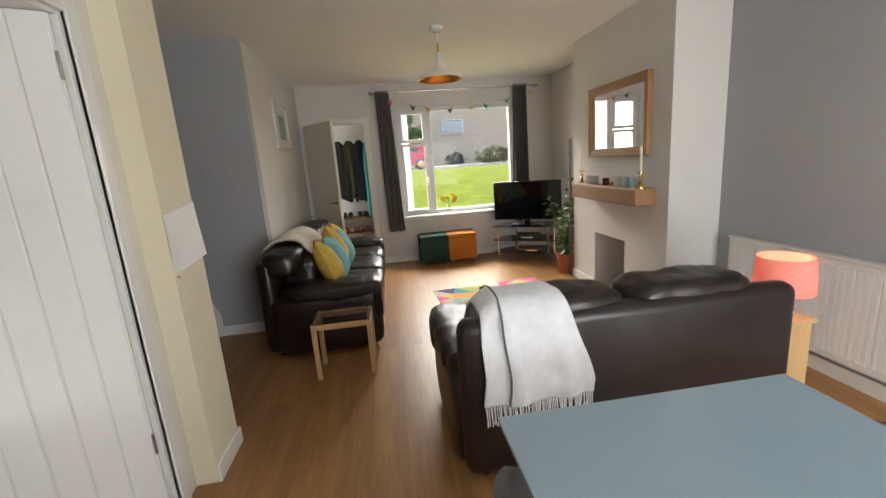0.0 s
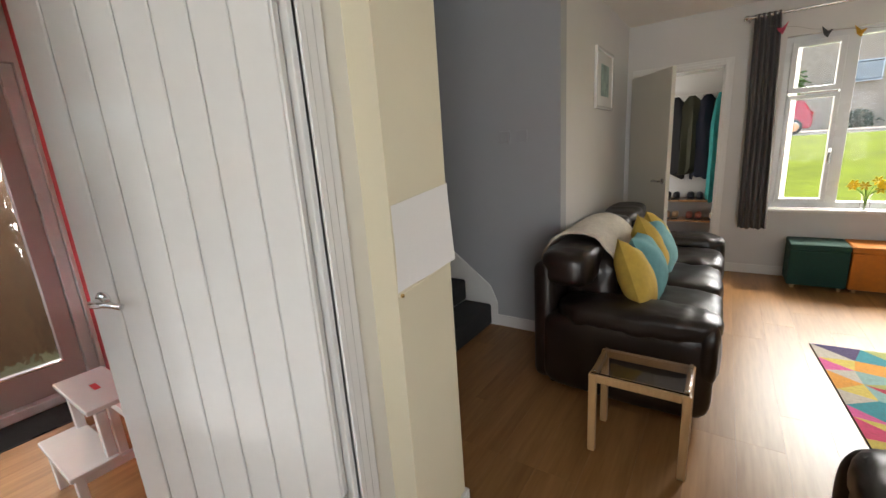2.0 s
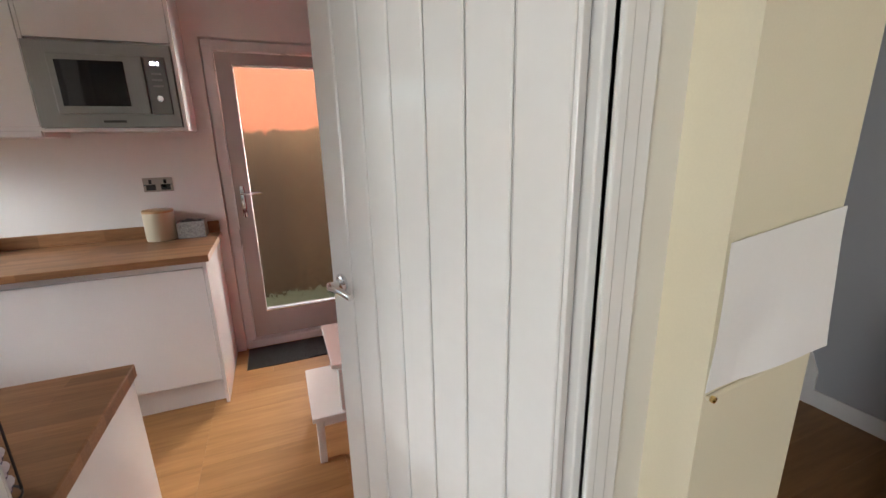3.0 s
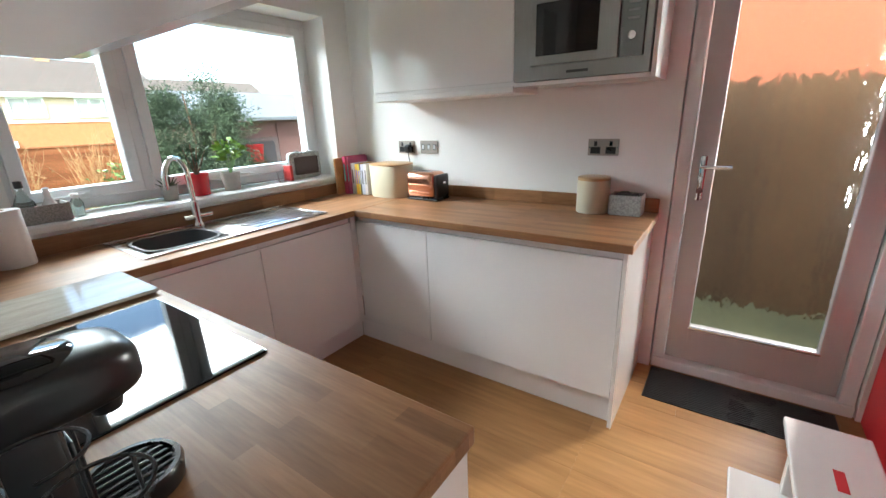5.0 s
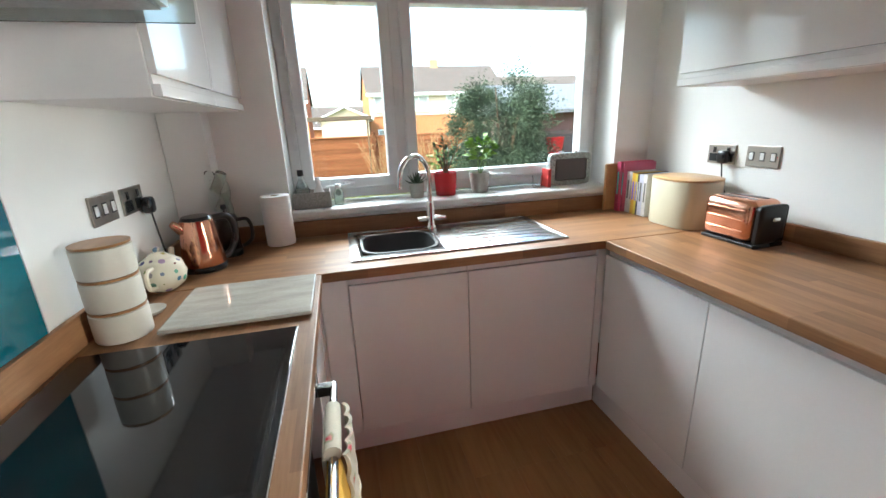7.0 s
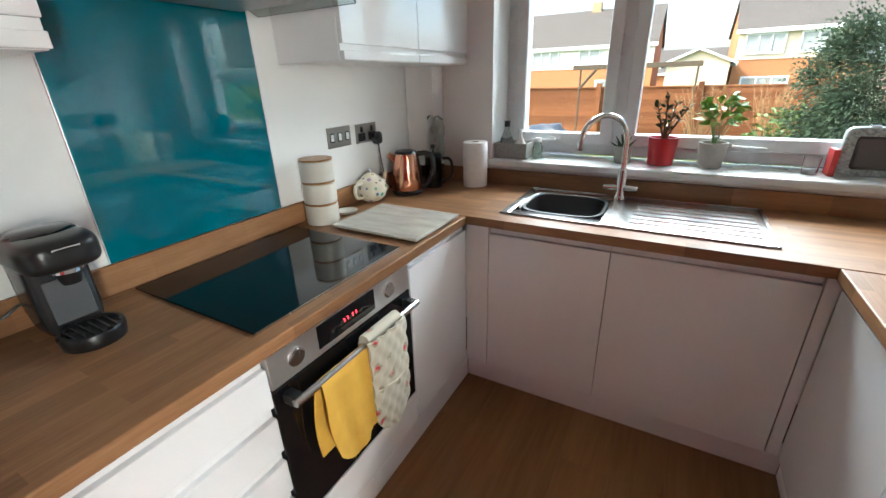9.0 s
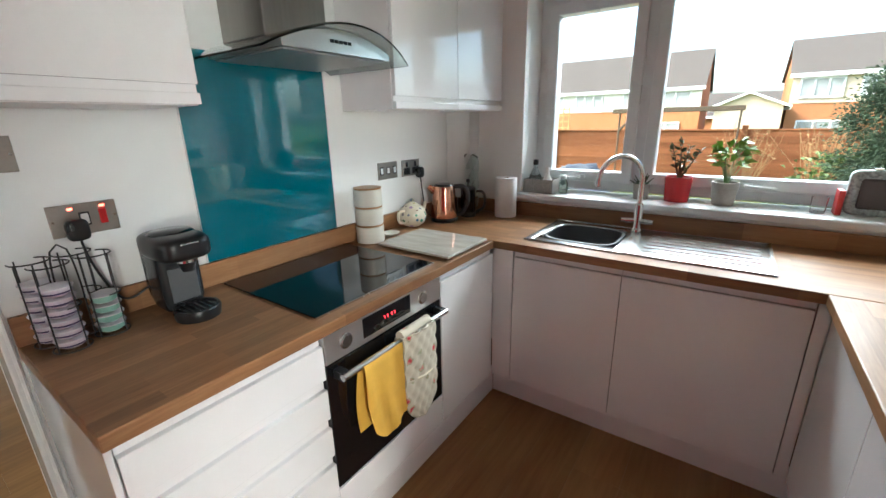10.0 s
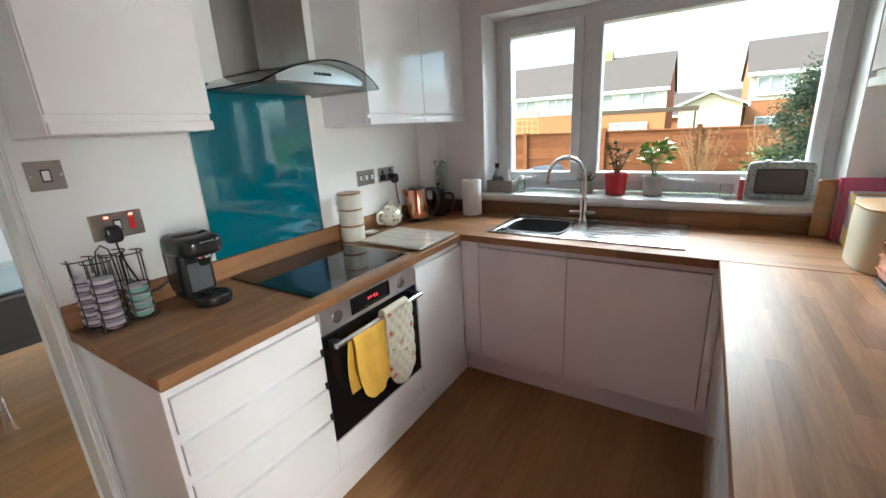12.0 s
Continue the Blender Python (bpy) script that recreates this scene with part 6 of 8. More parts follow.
vo = tn.new("ShaderNodeTexVoronoi"); vo.inputs["Scale"].default_value = 34; vo.inputs["Randomness"].default_value = 0.35
tcc = tn.new("ShaderNodeTexCoord"); tl2.new(tcc.outputs["Object"], vo.inputs[0])
gt = tn.new("ShaderNodeMath"); gt.operation = "LESS_THAN"; gt.inputs[1].default_value = 0.30; tl2.new(vo.outputs["Distance"], gt.inputs[0])
dark = tn.new("ShaderNodeHueSaturation"); dark.inputs["Value"].default_value = 0.45; dark.inputs["Saturation"].default_value = 0.75; tl2.new(vo.outputs["Color"], dark.inputs["Color"])
mxr = tn.new("ShaderNodeMixRGB"); mxr.inputs[1].default_value = (0.68, 0.64, 0.52, 1); tl2.new(dark.outputs[0], mxr.inputs[2]); tl2.new(gt.outputs[0], mxr.inputs[0]); tl2.new(mxr.outputs[0], tbs.inputs["Base Color"])
TC = (-1.05, -0.46, WT + 0.001)
part("pot_body", spun([(0, 0), (0.035, 0), (0.058, 0.02), (0.066, 0.05), (0.056, 0.085), (0.035, 0.10), (0, 0.10)], TC, 28), tm, tpot, smooth=True)
part("lid", spun([(0, 0.1005), (0.034, 0.1005), (0.02, 0.112), (0.006, 0.116), (0.010, 0.126), (0, 0.132)], TC, 20), tm, tpot, smooth=True)
part("spout", tube([(TC[0], TC[1] - 0.055, TC[2] + 0.045), (TC[0], TC[1] - 0.085, TC[2] + 0.065), (TC[0], TC[1] - 0.105, TC[2] + 0.10)], [0.017, 0.011, 0.008], 12), tm, tpot, smooth=True)
part("handle", tube(smooth_line([(TC[0], TC[1] + 0.05, TC[2] + 0.08), (TC[0], TC[1] + 0.10, TC[2] + 0.085), (TC[0], TC[1] + 0.10, TC[2] + 0.03), (TC[0], TC[1] + 0.058, TC[2] + 0.025)], 14), 0.007, 8), tm, tpot, smooth=True)
tpot.location += Vector((0.03, -0.08, 0))
tpot.scale = (1.18, 1.18, 1.15)
sr = thing("spoon_rest", (-1.045, -0.33, WT), "small white ceramic spoon rest beside the teapot", "dish")
part("dish", spun([(0, 0), (0.035, 0), (0.046, 0.012), (0.043, 0.012), (0.033, 0.004), (0, 0.004)], (-1.05, -0.325, WT + 0.001), 24), WHITE_CERAMIC, sr, smooth=True)
bdm = surf("marble_board", (0.46, 0.43, 0.38), 0.12, var=0.25, scale=6, stretch=(1, 4, 1))
cb = thing("chopping_board", (-1.31, -0.335, WT), "pale marble worktop saver on rubber feet", "chopping board")
part("slab", box(-1.535, -1.138, -0.462, -0.135, WT + 0.007, WT + 0.019, 0.004), bdm, cb)
for x in (-1.51, -1.165):
    for y in (-0.44, -0.16):
        part("foot", spun([(0, 0), (0.008, 0), (0.008, 0.0068), (0, 0.0068)], (x, y, WT + 0.0003), 10), BLACK, cb)

kt = thing("kettle", (-1.10, -0.66, WT), "copper jug kettle with a black handle", "kettle")
KC = (-1.10, -0.66, WT + 0.001)
part("base", spun([(0, 0), (0.078, 0), (0.08, 0.012), (0.074, 0.022), (0, 0.022)], KC, 32), BLACK, kt, smooth=True)
part("jug", spun([(0, 0.0225), (0.077, 0.0225), (0.078, 0.04), (0.062, 0.185), (0.058, 0.20), (0, 0.20)], KC, 32), COPPER, kt, "polished copper jug", smooth=True)
part("lid", spun([(0, 0.2005), (0.057, 0.2005), (0.05, 0.212), (0, 0.216)], KC, 28), BLACK, kt, smooth=True)
part("handle", tube(smooth_line([(-1.145, -0.695, WT + 0.195), (-1.20, -0.735, WT + 0.20), (-1.215, -0.745, WT + 0.12), (-1.185, -0.725, WT + 0.04), (-1.155, -0.70, WT + 0.03)], 18), 0.013, 10), BLACK, kt, "glossy black handle", smooth=True)
part("spout", tube([(-1.055, -0.625, WT + 0.17), (-1.032, -0.605, WT + 0.20)], [0.022, 0.012], 12), COPPER, kt, smooth=True)
kt.location.y -= 0.075
cf = thing("cafetiere", (-1.16, -0.84, WT), "glass cafetiere in a black frame", "coffee press")
CC = (-1.16, -0.84, WT + 0.001)
part("beaker", spun([(0, 0.004), (0.044, 0.004), (0.044, 0.16), (0.041, 0.16), (0.041, 0.008), (0, 0.008)], CC, 24), glass("smoked_beaker", (0.35, 0.33, 0.32)), cf, smooth=True)
part("frame", spun([(0, 0), (0.047, 0), (0.047, 0.03), (0.045, 0.03), (0.045, 0.003), (0, 0.003)], CC, 24), BLACK, cf, smooth=True)
part("lid", spun([(0, 0.161), (0.048, 0.161), (0.04, 0.178), (0.006, 0.184), (0.004, 0.20), (0.012, 0.205), (0.010, 0.222), (0, 0.224)], CC, 24), BLACK, cf, smooth=True)
part("handle", tube(smooth_line([(-1.20, -0.865, WT + 0.15), (-1.245, -0.89, WT + 0.15), (-1.25, -0.89, WT + 0.05), (-1.205, -0.865, WT + 0.03)], 14), 0.008, 8), BLACK, cf, smooth=True)
cf.location.y -= 0.06
gl = thing("glass_vase", (-1.13, -1.0, WT), "tall twisted clear glass vase in the corner", "vase")
GC = (-1.13, -0.99, WT + 0.001)
bm = bmesh.new()
for k in range(3):
    tube([(GC[0] + 0.026 * math.cos(t * 0.45 + k * 2.09), GC[1] + 0.026 * math.sin(t * 0.45 + k * 2.09), GC[2] + 0.022 + 0.018 * t) for t in range(17)], 0.022, 10, bm)
part("twist", bm, glass("pale_glass", (0.85, 0.92, 0.90)), gl, smooth=True)
part("foot", spun([(0, 0), (0.05, 0), (0.05, 0.006), (0.02, 0.012), (0, 0.012)], GC, 24), CLEAR, gl, smooth=True)
gl.scale = (1.0, 1.0, 1.12)
kr = thing("kitchen_roll", (-1.355, -1.010, WT), "white roll of kitchen paper standing upright", "kitchen roll")
part("paper", spun([(0.020, 0.0), (0.062, 0.0), (0.064, 0.004), (0.064, 0.226), (0.062, 0.23), (0.020, 0.23), (0.020, 0.0)], (-1.355, -1.010, WT + 0.001), 36), surf("tissue", (0.74, 0.73, 0.73), 0.95, var=0.04, scale=30, bump=0.5, bscale=200), kr, smooth=True)
part("core", spun([(0.0195, 0.001), (0.0195, 0.229), (0.018, 0.229), (0.018, 0.001), (0.0195, 0.001)], (-1.355, -1.010, WT + 0.001), 20), surf("card_core", (0.30, 0.22, 0.14), 0.9), kr)
trim("wall_pipe_boxing", box(-1.12, XP0 - 0.003, YB + 0.001, -0.985, 1.0, 1.512, 0.003), WHITE_WALL)

# oven towels
tt = thing("tea_towel", (-1.59, 0.33, 0.42), "mustard yellow tea towel over the oven handle", "tea towel")
prof = smooth_line([(0, -1.552, 0.47), (0, -1.553, 0.72), (0, -1.572, 0.745), (0, -1.594, 0.725), (0, -1.598, 0.60), (0, -1.600, 0.475)], 24)
bm = bmesh.new()
rows = []
for j, p in enumerate(prof):
    rows.append([bm.verts.new((p.y - (0.009 * abs(math.sin(i * 0.62 + 0.05 * j)) ** 1.5 + 0.003 * math.sin(i * 1.9 + j * 0.7)) * max(0.0, (j - 9) / 15), 0.232 + 0.195 * i / 12 + 0.008 * math.sin(j * 0.4) - (0.02 * (j - 14) / 10 if j > 14 else 0.0), p.z - (0.05 * math.sin(math.pi * (i / 12) ** 1.6) if j > 19 else 0) * (j - 19) / 5)) for i in range(13)])
for a, b in zip(rows, rows[1:]):
    for i in range(12):
        bm.faces.new((a[i], a[i + 1], b[i + 1], b[i]))
bmesh.ops.recalc_face_normals(bm, faces=bm.faces)
bmesh.ops.solidify(bm, geom=bm.faces[:], thickness=0.003)
part("cloth", bm, surf("mustard_towel", (0.62, 0.36, 0.05), 0.9, var=0.1, scale=18, bump=0.5, bscale=350), tt, smooth=True)
og = thing("oven_glove", (-1.60, 0.13, 0.40), "quilted floral oven glove hanging on the handle", "oven glove")
qm, qn, ql, qb = nodes_of("floral_quilt", 0.9)
qc = qn.new("ShaderNodeTexCoord")
qv = qn.new("ShaderNodeTexVoronoi"); qv.inputs["Scale"].default_value = 15
qw = qn.new("ShaderNodeTexNoise"); qw.inputs["Scale"].default_value = 60; qw.inputs["Detail"].default_value = 3
qs = qn.new("ShaderNodeMath"); qs.operation = "MULTIPLY_ADD"; qs.inputs[1].default_value = 0.34
ql.new(qc.outputs["Object"], qv.inputs[0]); ql.new(qc.outputs["Object"], qw.inputs[0])
ql.new(qw.outputs[0], qs.inputs[0]); ql.new(qv.outputs["Distance"], qs.inputs[2])
qr = qn.new("ShaderNodeValToRGB")
qr.color_ramp.elements[0].color, qr.color_ramp.elements[0].position = (0.50, 0.045, 0.06, 1), 0.27
qr.color_ramp.elements[1].color, qr.color_ramp.elements[1].position = (0.56, 0.52, 0.42, 1), 0.44
for at, c in ((0.31, (0.60, 0.24, 0.22, 1)), (0.36, (0.30, 0.33, 0.20, 1))):
    el = qr.color_ramp.elements.new(at); el.color = c
ql.new(qs.outputs[0], qr.inputs[0]); ql.new(qr.outputs[0], qb.inputs["Base Color"])
bm = bmesh.new()
rows = []
for j in range(41):
    v = j / 40
    z = 0.752 - 0.362 * v
    hw = 0.092 if v < 0.72 else 0.092 * math.sqrt(max(0.02, 1 - ((v - 0.72) / 0.285) ** 2))
    rows.append([bm.verts.new((-1.600 - 0.010 * (1 - u * u) - 0.006 * abs(math.sin((u * 2.6 + v * 7.0) * 2.4)) ** 0.5 - 0.006 * abs(math.sin((u * 2.6 - v * 7.0) * 2.4)) ** 0.5, 0.158 + hw * u, z)) for u in [k / 12 - 1 for k in range(25)]])
for a, b in zip(rows, rows[1:]):
    for i in range(24):
        bm.faces.new((a[i], a[i + 1], b[i + 1], b[i]))
bmesh.ops.recalc_face_normals(bm, faces=bm.faces)
bmesh.ops.solidify(bm, geom=bm.faces[:], thickness=0.008)
part("quilted_pad", bm, qm, og, smooth=True)
part("hem", tube([(-1.607, 0.068, 0.555), (-1.622, 0.158, 0.565), (-1.607, 0.248, 0.575)], 0.004, 6), surf("cream_hem", (0.6, 0.55, 0.42), 0.9), og, "cream pocket hem")
part("back_pad", box(-1.560, -1.550, 0.075, 0.235, 0.45, 0.735, 0.004), qm, og)
part("fold", tube([(-1.575, 0.070, 0.744), (-1.575, 0.232, 0.744)], 0.020, 10), qm, og, smooth=True)

# ---- window sill ----
tr = thing("tray", (-1.50, -1.17, 1.0455), "small patterned caddy of soap bottles on the sill", "caddy")
TRM = surf("woven_grey", (0.28, 0.27, 0.25), 0.8, var=0.5, scale=150)
bm = box(-1.60, -1.42, -1.24, -1.235, 1.0458, 1.125, 0.001)
box(-1.60, -1.42, -1.115, -1.11, 1.0458, 1.125, 0.001, bm=bm); box(-1.60, -1.595, -1.236, -1.114, 1.0458, 1.125, 0.001, bm=bm)
box(-1.425, -1.42, -1.236, -1.114, 1.0458, 1.125, 0.001, bm=bm); box(-1.598, -1.422, -1.236, -1.114, 1.0457, 1.052, bm=bm)
part("box", bm, TRM, tr)
for x, y, r, h, mt, cap, lab in ((-1.465, -1.18, 0.036, 0.15, glass("clear_bottle", (0.85, 0.95, 0.95), 0.05), BLACK, "clear plastic soap bottle with a dark cap"), (-1.545, -1.17, 0.03, 0.11, surf("white_plastic_bottle", (0.7, 0.7, 0.68), 0.3), GLOSS_WHITE, "white plastic washing-up bottle")):
    o = thing("soap_bottle", (x, y, 1.0525), lab, "bottle", "sill bottles")
    part("bottle", spun([(0, 0), (r, 0), (r, h * 0.55), (r * 0.35, h * 0.9), (r * 0.35, h), (0, h)], (x, y, 1.0525), 20), mt, o, smooth=True)
    part("cap", spun([(0, h), (r * 0.42, h), (r * 0.42, h + 0.03), (0, h + 0.032)], (x, y, 1.0525), 16), cap, o, smooth=True)
o = thing("soap_bottle", (-1.64, -1.18, 1.0458), "small clear jar of hand soap on the sill", "bottle", "sill bottles")
part("bottle", spun([(0, 0), (0.024, 0), (0.026, 0.06), (0.015, 0.085), (0, 0.085)], (-1.64, -1.18, 1.0458), 18), glass("soap_jar", (0.8, 0.9, 0.8), 0.1), o, smooth=True)
part("cap", spun([(0, 0.085), (0.016, 0.085), (0.016, 0.105), (0, 0.106)], (-1.64, -1.18, 1.0458), 14), GLOSS_WHITE, o, smooth=True)

p1 = thing("potted_plant", (-2.055, -1.20, 1.0455), "little spiky succulent in a grey pot", "plant", "sill plants")
GREY_POT = surf("grey_clay", (0.33, 0.31, 0.28), 0.8, var=0.12, scale=30)
pot(p1, (-2.055, -1.20, 1.0458), 0.035, 0.043, 0.08, GREY_POT)
bm = bmesh.new()
for k in range(16):
    a, b = k * 2.4, 0.4 + 0.07 * k
    d = Vector((math.cos(a) * math.cos(b), math.sin(a) * math.cos(b), math.sin(b)))
    tube([Vector((-2.055, -1.20, 1.11)), Vector((-2.055, -1.20, 1.11)) + d * 0.035, Vector((-2.055, -1.20, 1.115)) + d * 0.07], [0.006, 0.005, 0.001], 6, bm)
part("foliage", bm, LEAF_DARK, p1, smooth=True)
p2 = thing("potted_plant", (-2.22, -1.215, 1.0455), "upright jade plant in a red pot", "plant", "sill plants")
pot(p2, (-2.22, -1.215, 1.0458), 0.055, 0.064, 0.125, surf("red_glaze", (0.50, 0.02, 0.03), 0.2, var=0.08), "glossy red pot")
bm, spots = bmesh.new(), []
for k, (dx, dy, h) in enumerate(((-0.02, 0, 0.17), (0.005, 0.01, 0.20), (0.03, -0.005, 0.16), (-0.05, 0.0, 0.15))):
    pts = [Vector((-2.22, -1.215, 1.15)) + Vector((dx * t * 1.5, dy * t, h * t)) for t in (0, 0.3, 0.6, 1)]
    tube(pts, [0.006, 0.005, 0.004, 0.003], 6, bm)
    for t in range(10):
        q = pts[1].lerp(pts[3], t / 9)
        spots += [(q, (math.cos(t * 2.4 + k), math.sin(t * 2.4 + k), 0.5)), (q, (-math.cos(t * 2.4 + k), -math.sin(t * 2.4 + k), 0.5))]
part("stem", bm, BARK, p2)
part("foliage", leaves(spots, 0.028, 8, droop=0), LEAF_DARK, p2)
p3 = thing("potted_plant", (-2.42, -1.215, 1.0455), "bushy bright green plant in a grey pot", "plant", "sill plants")
pot(p3, (-2.42, -1.215, 1.0458), 0.045, 0.058, 0.11, GREY_POT)
rn = random.Random(15)
bm, spots = bmesh.new(), []
for k in range(12):
    a = k * 0.52 + rn.uniform(-0.2, 0.2)
    r = rn.uniform(0.02, 0.085)
    tip = Vector((-2.42 + r * math.cos(a), -1.19 + 0.7 * r * math.sin(a), 1.16 + rn.uniform(0.08, 0.17)))
    tube([(-2.42, -1.215, 1.13), tip], 0.002, 5, bm)
    for _ in range(7):
        spots.append((tip + Vector((rn.uniform(-1, 1), rn.uniform(-1, 1), rn.uniform(-1, 0.6))) * 0.025, (math.cos(a), math.sin(a), 0.5)))
part("stem", bm, LEAF, p3)
part("foliage", leaves(spots, 0.055, 16), LEAF_BRIGHT, p3)

cbd = thing("baking_tray", (-2.98, -1.22, 1.0455), "patterned enamel tray with a dark centre on the sill", "tray")
chk = surf("checked_enamel", (0.36, 0.42, 0.42), 0.35, var=0.6, scale=70)
part("rim", puff((-2.985, -1.225, 1.140), (0.135, 0.022, 0.094), 9, 12), chk, cbd, smooth=True)
part("panel", box(-3.085, -2.885, -1.2045, -1.2005, 1.075, 1.200, 0.01, 2), surf("slate_panel", (0.10, 0.09, 0.09), 0.7), cbd, "dark slate panel")
for x in (-3.04, -2.93):
    part("clip", box(x - 0.014, x + 0.014, -1.235, -1.215, 1.2335, 1.242, 0.002), CHROME, cbd)
solid("notebook", box(-2.842, -2.822, -1.25, -1.17, 1.0455, 1.15, 0.002), surf("red_cover", (0.45, 0.03, 0.03), 0.5), "thin red notebook standing on the sill", "book")
jr = solid("glass_jar", spun([(0, 0), (0.026, 0), (0.03, 0.07), (0.027, 0.07), (0.024, 0.006), (0, 0.006)], (-2.77, -1.20, 1.0458), 20), CLEAR, "small empty glass jar on the sill", "jar", smooth=True)

# ---- toaster side ----
be = solid("book_end", box(-3.33, -3.10, -1.045, -1.022, WT + 0.001, WT + 0.265, 0.01, 3), OAK_FRAME, "rounded wooden serving board used as a book end", "board")
bx = -3.36
for i, (th_, h, d, col, lab) in enumerate(((0.030, 0.275, 0.21, (0.45, 0.05, 0.13), "tall deep pink cookery book"), (0.018, 0.27, 0.20, (0.42, 0.07, 0.16), "tall pink cookery book"), (0.030, 0.225, 0.18, (0.66, 0.66, 0.66), "plain white cookery book"), (0.010, 0.225, 0.18, (0.5, 0.5, 0.5), "slim grey cookery book"),
                                          (0.024, 0.220, 0.18, (0.62, 0.36, 0.03), "orange yellow cookery book"), (0.016, 0.218, 0.18, (0.62, 0.50, 0.06), "slim bright yellow cookery book"), (0.012, 0.222, 0.18, (0.04, 0.04, 0.04), "slim black cookery book"), (0.030, 0.220, 0.18, (0.55, 0.56, 0.66), "pale lilac cookery book"), (0.026, 0.222, 0.18, (0.66, 0.64, 0.62), "white and red cookery book"))):
    y = -1.018 + sum(v[0] + 0.0015 for v in ((0.030,), (0.018,), (0.030,), (0.010,), (0.024,), (0.016,), (0.012,), (0.030,), (0.026,))[:i])
    bk = thing("book", (-3.25, y + th_ / 2, WT), lab, "book", "cookery books")
    x1 = -3.375 + d
    mt = surf("book_cover", col, 0.45, var=0.06, scale=20)
    bm = box(-3.375, x1, y, y + 0.002, WT + 0.0005, WT + h)
    box(-3.375, x1, y + th_ - 0.002, y + th_, WT + 0.0005, WT + h, bm=bm)
    box(x1 - 0.002, x1 + 0.0005, y + 0.0005, y + th_ - 0.0005, WT + 0.0006, WT + h - 0.0001, bm=bm)
    part("cover", bm, mt, bk)
    part("pages", box(-3.372, x1 - 0.003, y + 0.0022, y + th_ - 0.0022, WT + 0.003, WT + h - 0.004), surf("page_paper", (0.66, 0.63, 0.56), 0.9), bk)
    part("spine_print", box(x1 + 0.0006, x1 + 0.001, y + th_ * 0.3, y + th_ * 0.7, WT + h * 0.35, WT + h * 0.8), surf("spine_ink", tuple(0.75 if v < 0.3 else 0.12 for v in col), 0.6), bk)

bb = thing("bread_bin", (-3.22, -0.62, WT), "cream curved bread bin with a wooden lid", "bread bin")
bm = bmesh.new()
def bin_ring(z, k=1.0):
    out = []
    for i in range(28):
        a = 2 * math.pi * i / 28
        cx, sx = math.cos(a), math.sin(a)
        out.append((-3.272 + 0.122 * k * math.copysign(abs(cx) ** 0.7, cx), -0.636 + 0.150 * k * math.copysign(abs(sx) ** 0.7, sx), z))
    return out
rings = [[bm.verts.new(p) for p in bin_ring(z, k)] for z, k in ((WT + 0.001, 0.985), (WT + 0.008, 1.0), (WT + 0.212, 1.0), (WT + 0.216, 0.99))]
for a, b in zip(rings, rings[1:]):
    for i in range(28):
        bm.faces.new((a[i], a[(i + 1) % 28], b[(i + 1) % 28], b[i]))
bm.faces.new(rings[0][::-1]); bm.faces.new(rings[-1])
CREAM_TIN = surf("cream_enamel", (0.60, 0.56, 0.42), 0.35, var=0.03)
part("bin_body", bm, CREAM_TIN, bb, smooth=True)
bm = bmesh.new()
rings = [[bm.verts.new(p) for p in bin_ring(z, k)] for z, k in ((WT + 0.2165, 0.98), (WT + 0.218, 1.005), (WT + 0.226, 1.005), (WT + 0.228, 0.985))]
for a, b in zip(rings, rings[1:]):
    for i in range(28):
        bm.faces.new((a[i], a[(i + 1) % 28], b[(i + 1) % 28], b[i]))
bm.faces.new(rings[0][::-1]); bm.faces.new(rings[-1])
part("lid", bm, BEECH, bb, "pale wooden lid", smooth=True)

ts = thing("toaster", (-3.25, -0.32, WT), "copper two-slice toaster with black ends", "toaster")
part("shell", box(-3.335, -3.175, -0.435, -0.205, WT + 0.015, WT + 0.185, 0.035, 6), COPPER, ts, "polished copper shell", smooth=True)
for z in (0.055, 0.10, 0.14):
    part("rib", box(-3.176, -3.170, -0.405, -0.235, WT + z, WT + z + 0.008, 0.002), COPPER, ts)
part("end_cap", box(-3.325, -3.185, -0.206, -0.180, WT + 0.012, WT + 0.17, 0.02, 4), BLACK, ts, smooth=True)
part("base", box(-3.33, -3.18, -0.43, -0.185, WT + 0.001, WT + 0.016, 0.004), BLACK, ts)
for x in (-3.29, -3.235):
    part("slot", box(x, x + 0.022, -0.40, -0.24, WT + 0.184, WT + 0.1865), BLACK, ts)
part("lever", box(-3.265, -3.235, -0.181, -0.165, WT + 0.11, WT + 0.125, 0.003), CHROME, ts)

ct = thing("canister", (-3.33, 0.745, WT), "cream storage canister with a wooden lid", "storage jar")
part("tin", spun([(0, 0), (0.082, 0), (0.084, 0.004), (0.084, 0.172), (0, 0.172)], (-3.312, 0.762, WT + 0.001), 36), CREAM_TIN, ct, smooth=True)
part("lid", spun([(0, 0.1725), (0.084, 0.1725), (0.084, 0.185), (0.08, 0.188), (0, 0.188)], (-3.312, 0.762, WT + 0.001), 36), BEECH, ct, "pale wooden lid", smooth=True)
sb = thing("storage_box", (-3.32, 0.93, WT), "small grey patterned open box of odds and ends", "box")
bm = box(-3.385, -3.265, 0.855, 0.860, WT + 0.001, WT + 0.105, 0.001)
box(-3.385, -3.265, 1.005, 1.010, WT + 0.001, WT + 0.105, 0.001, bm=bm); box(-3.385, -3.38, 0.86, 1.005, WT + 0.001, WT + 0.105, 0.001, bm=bm)
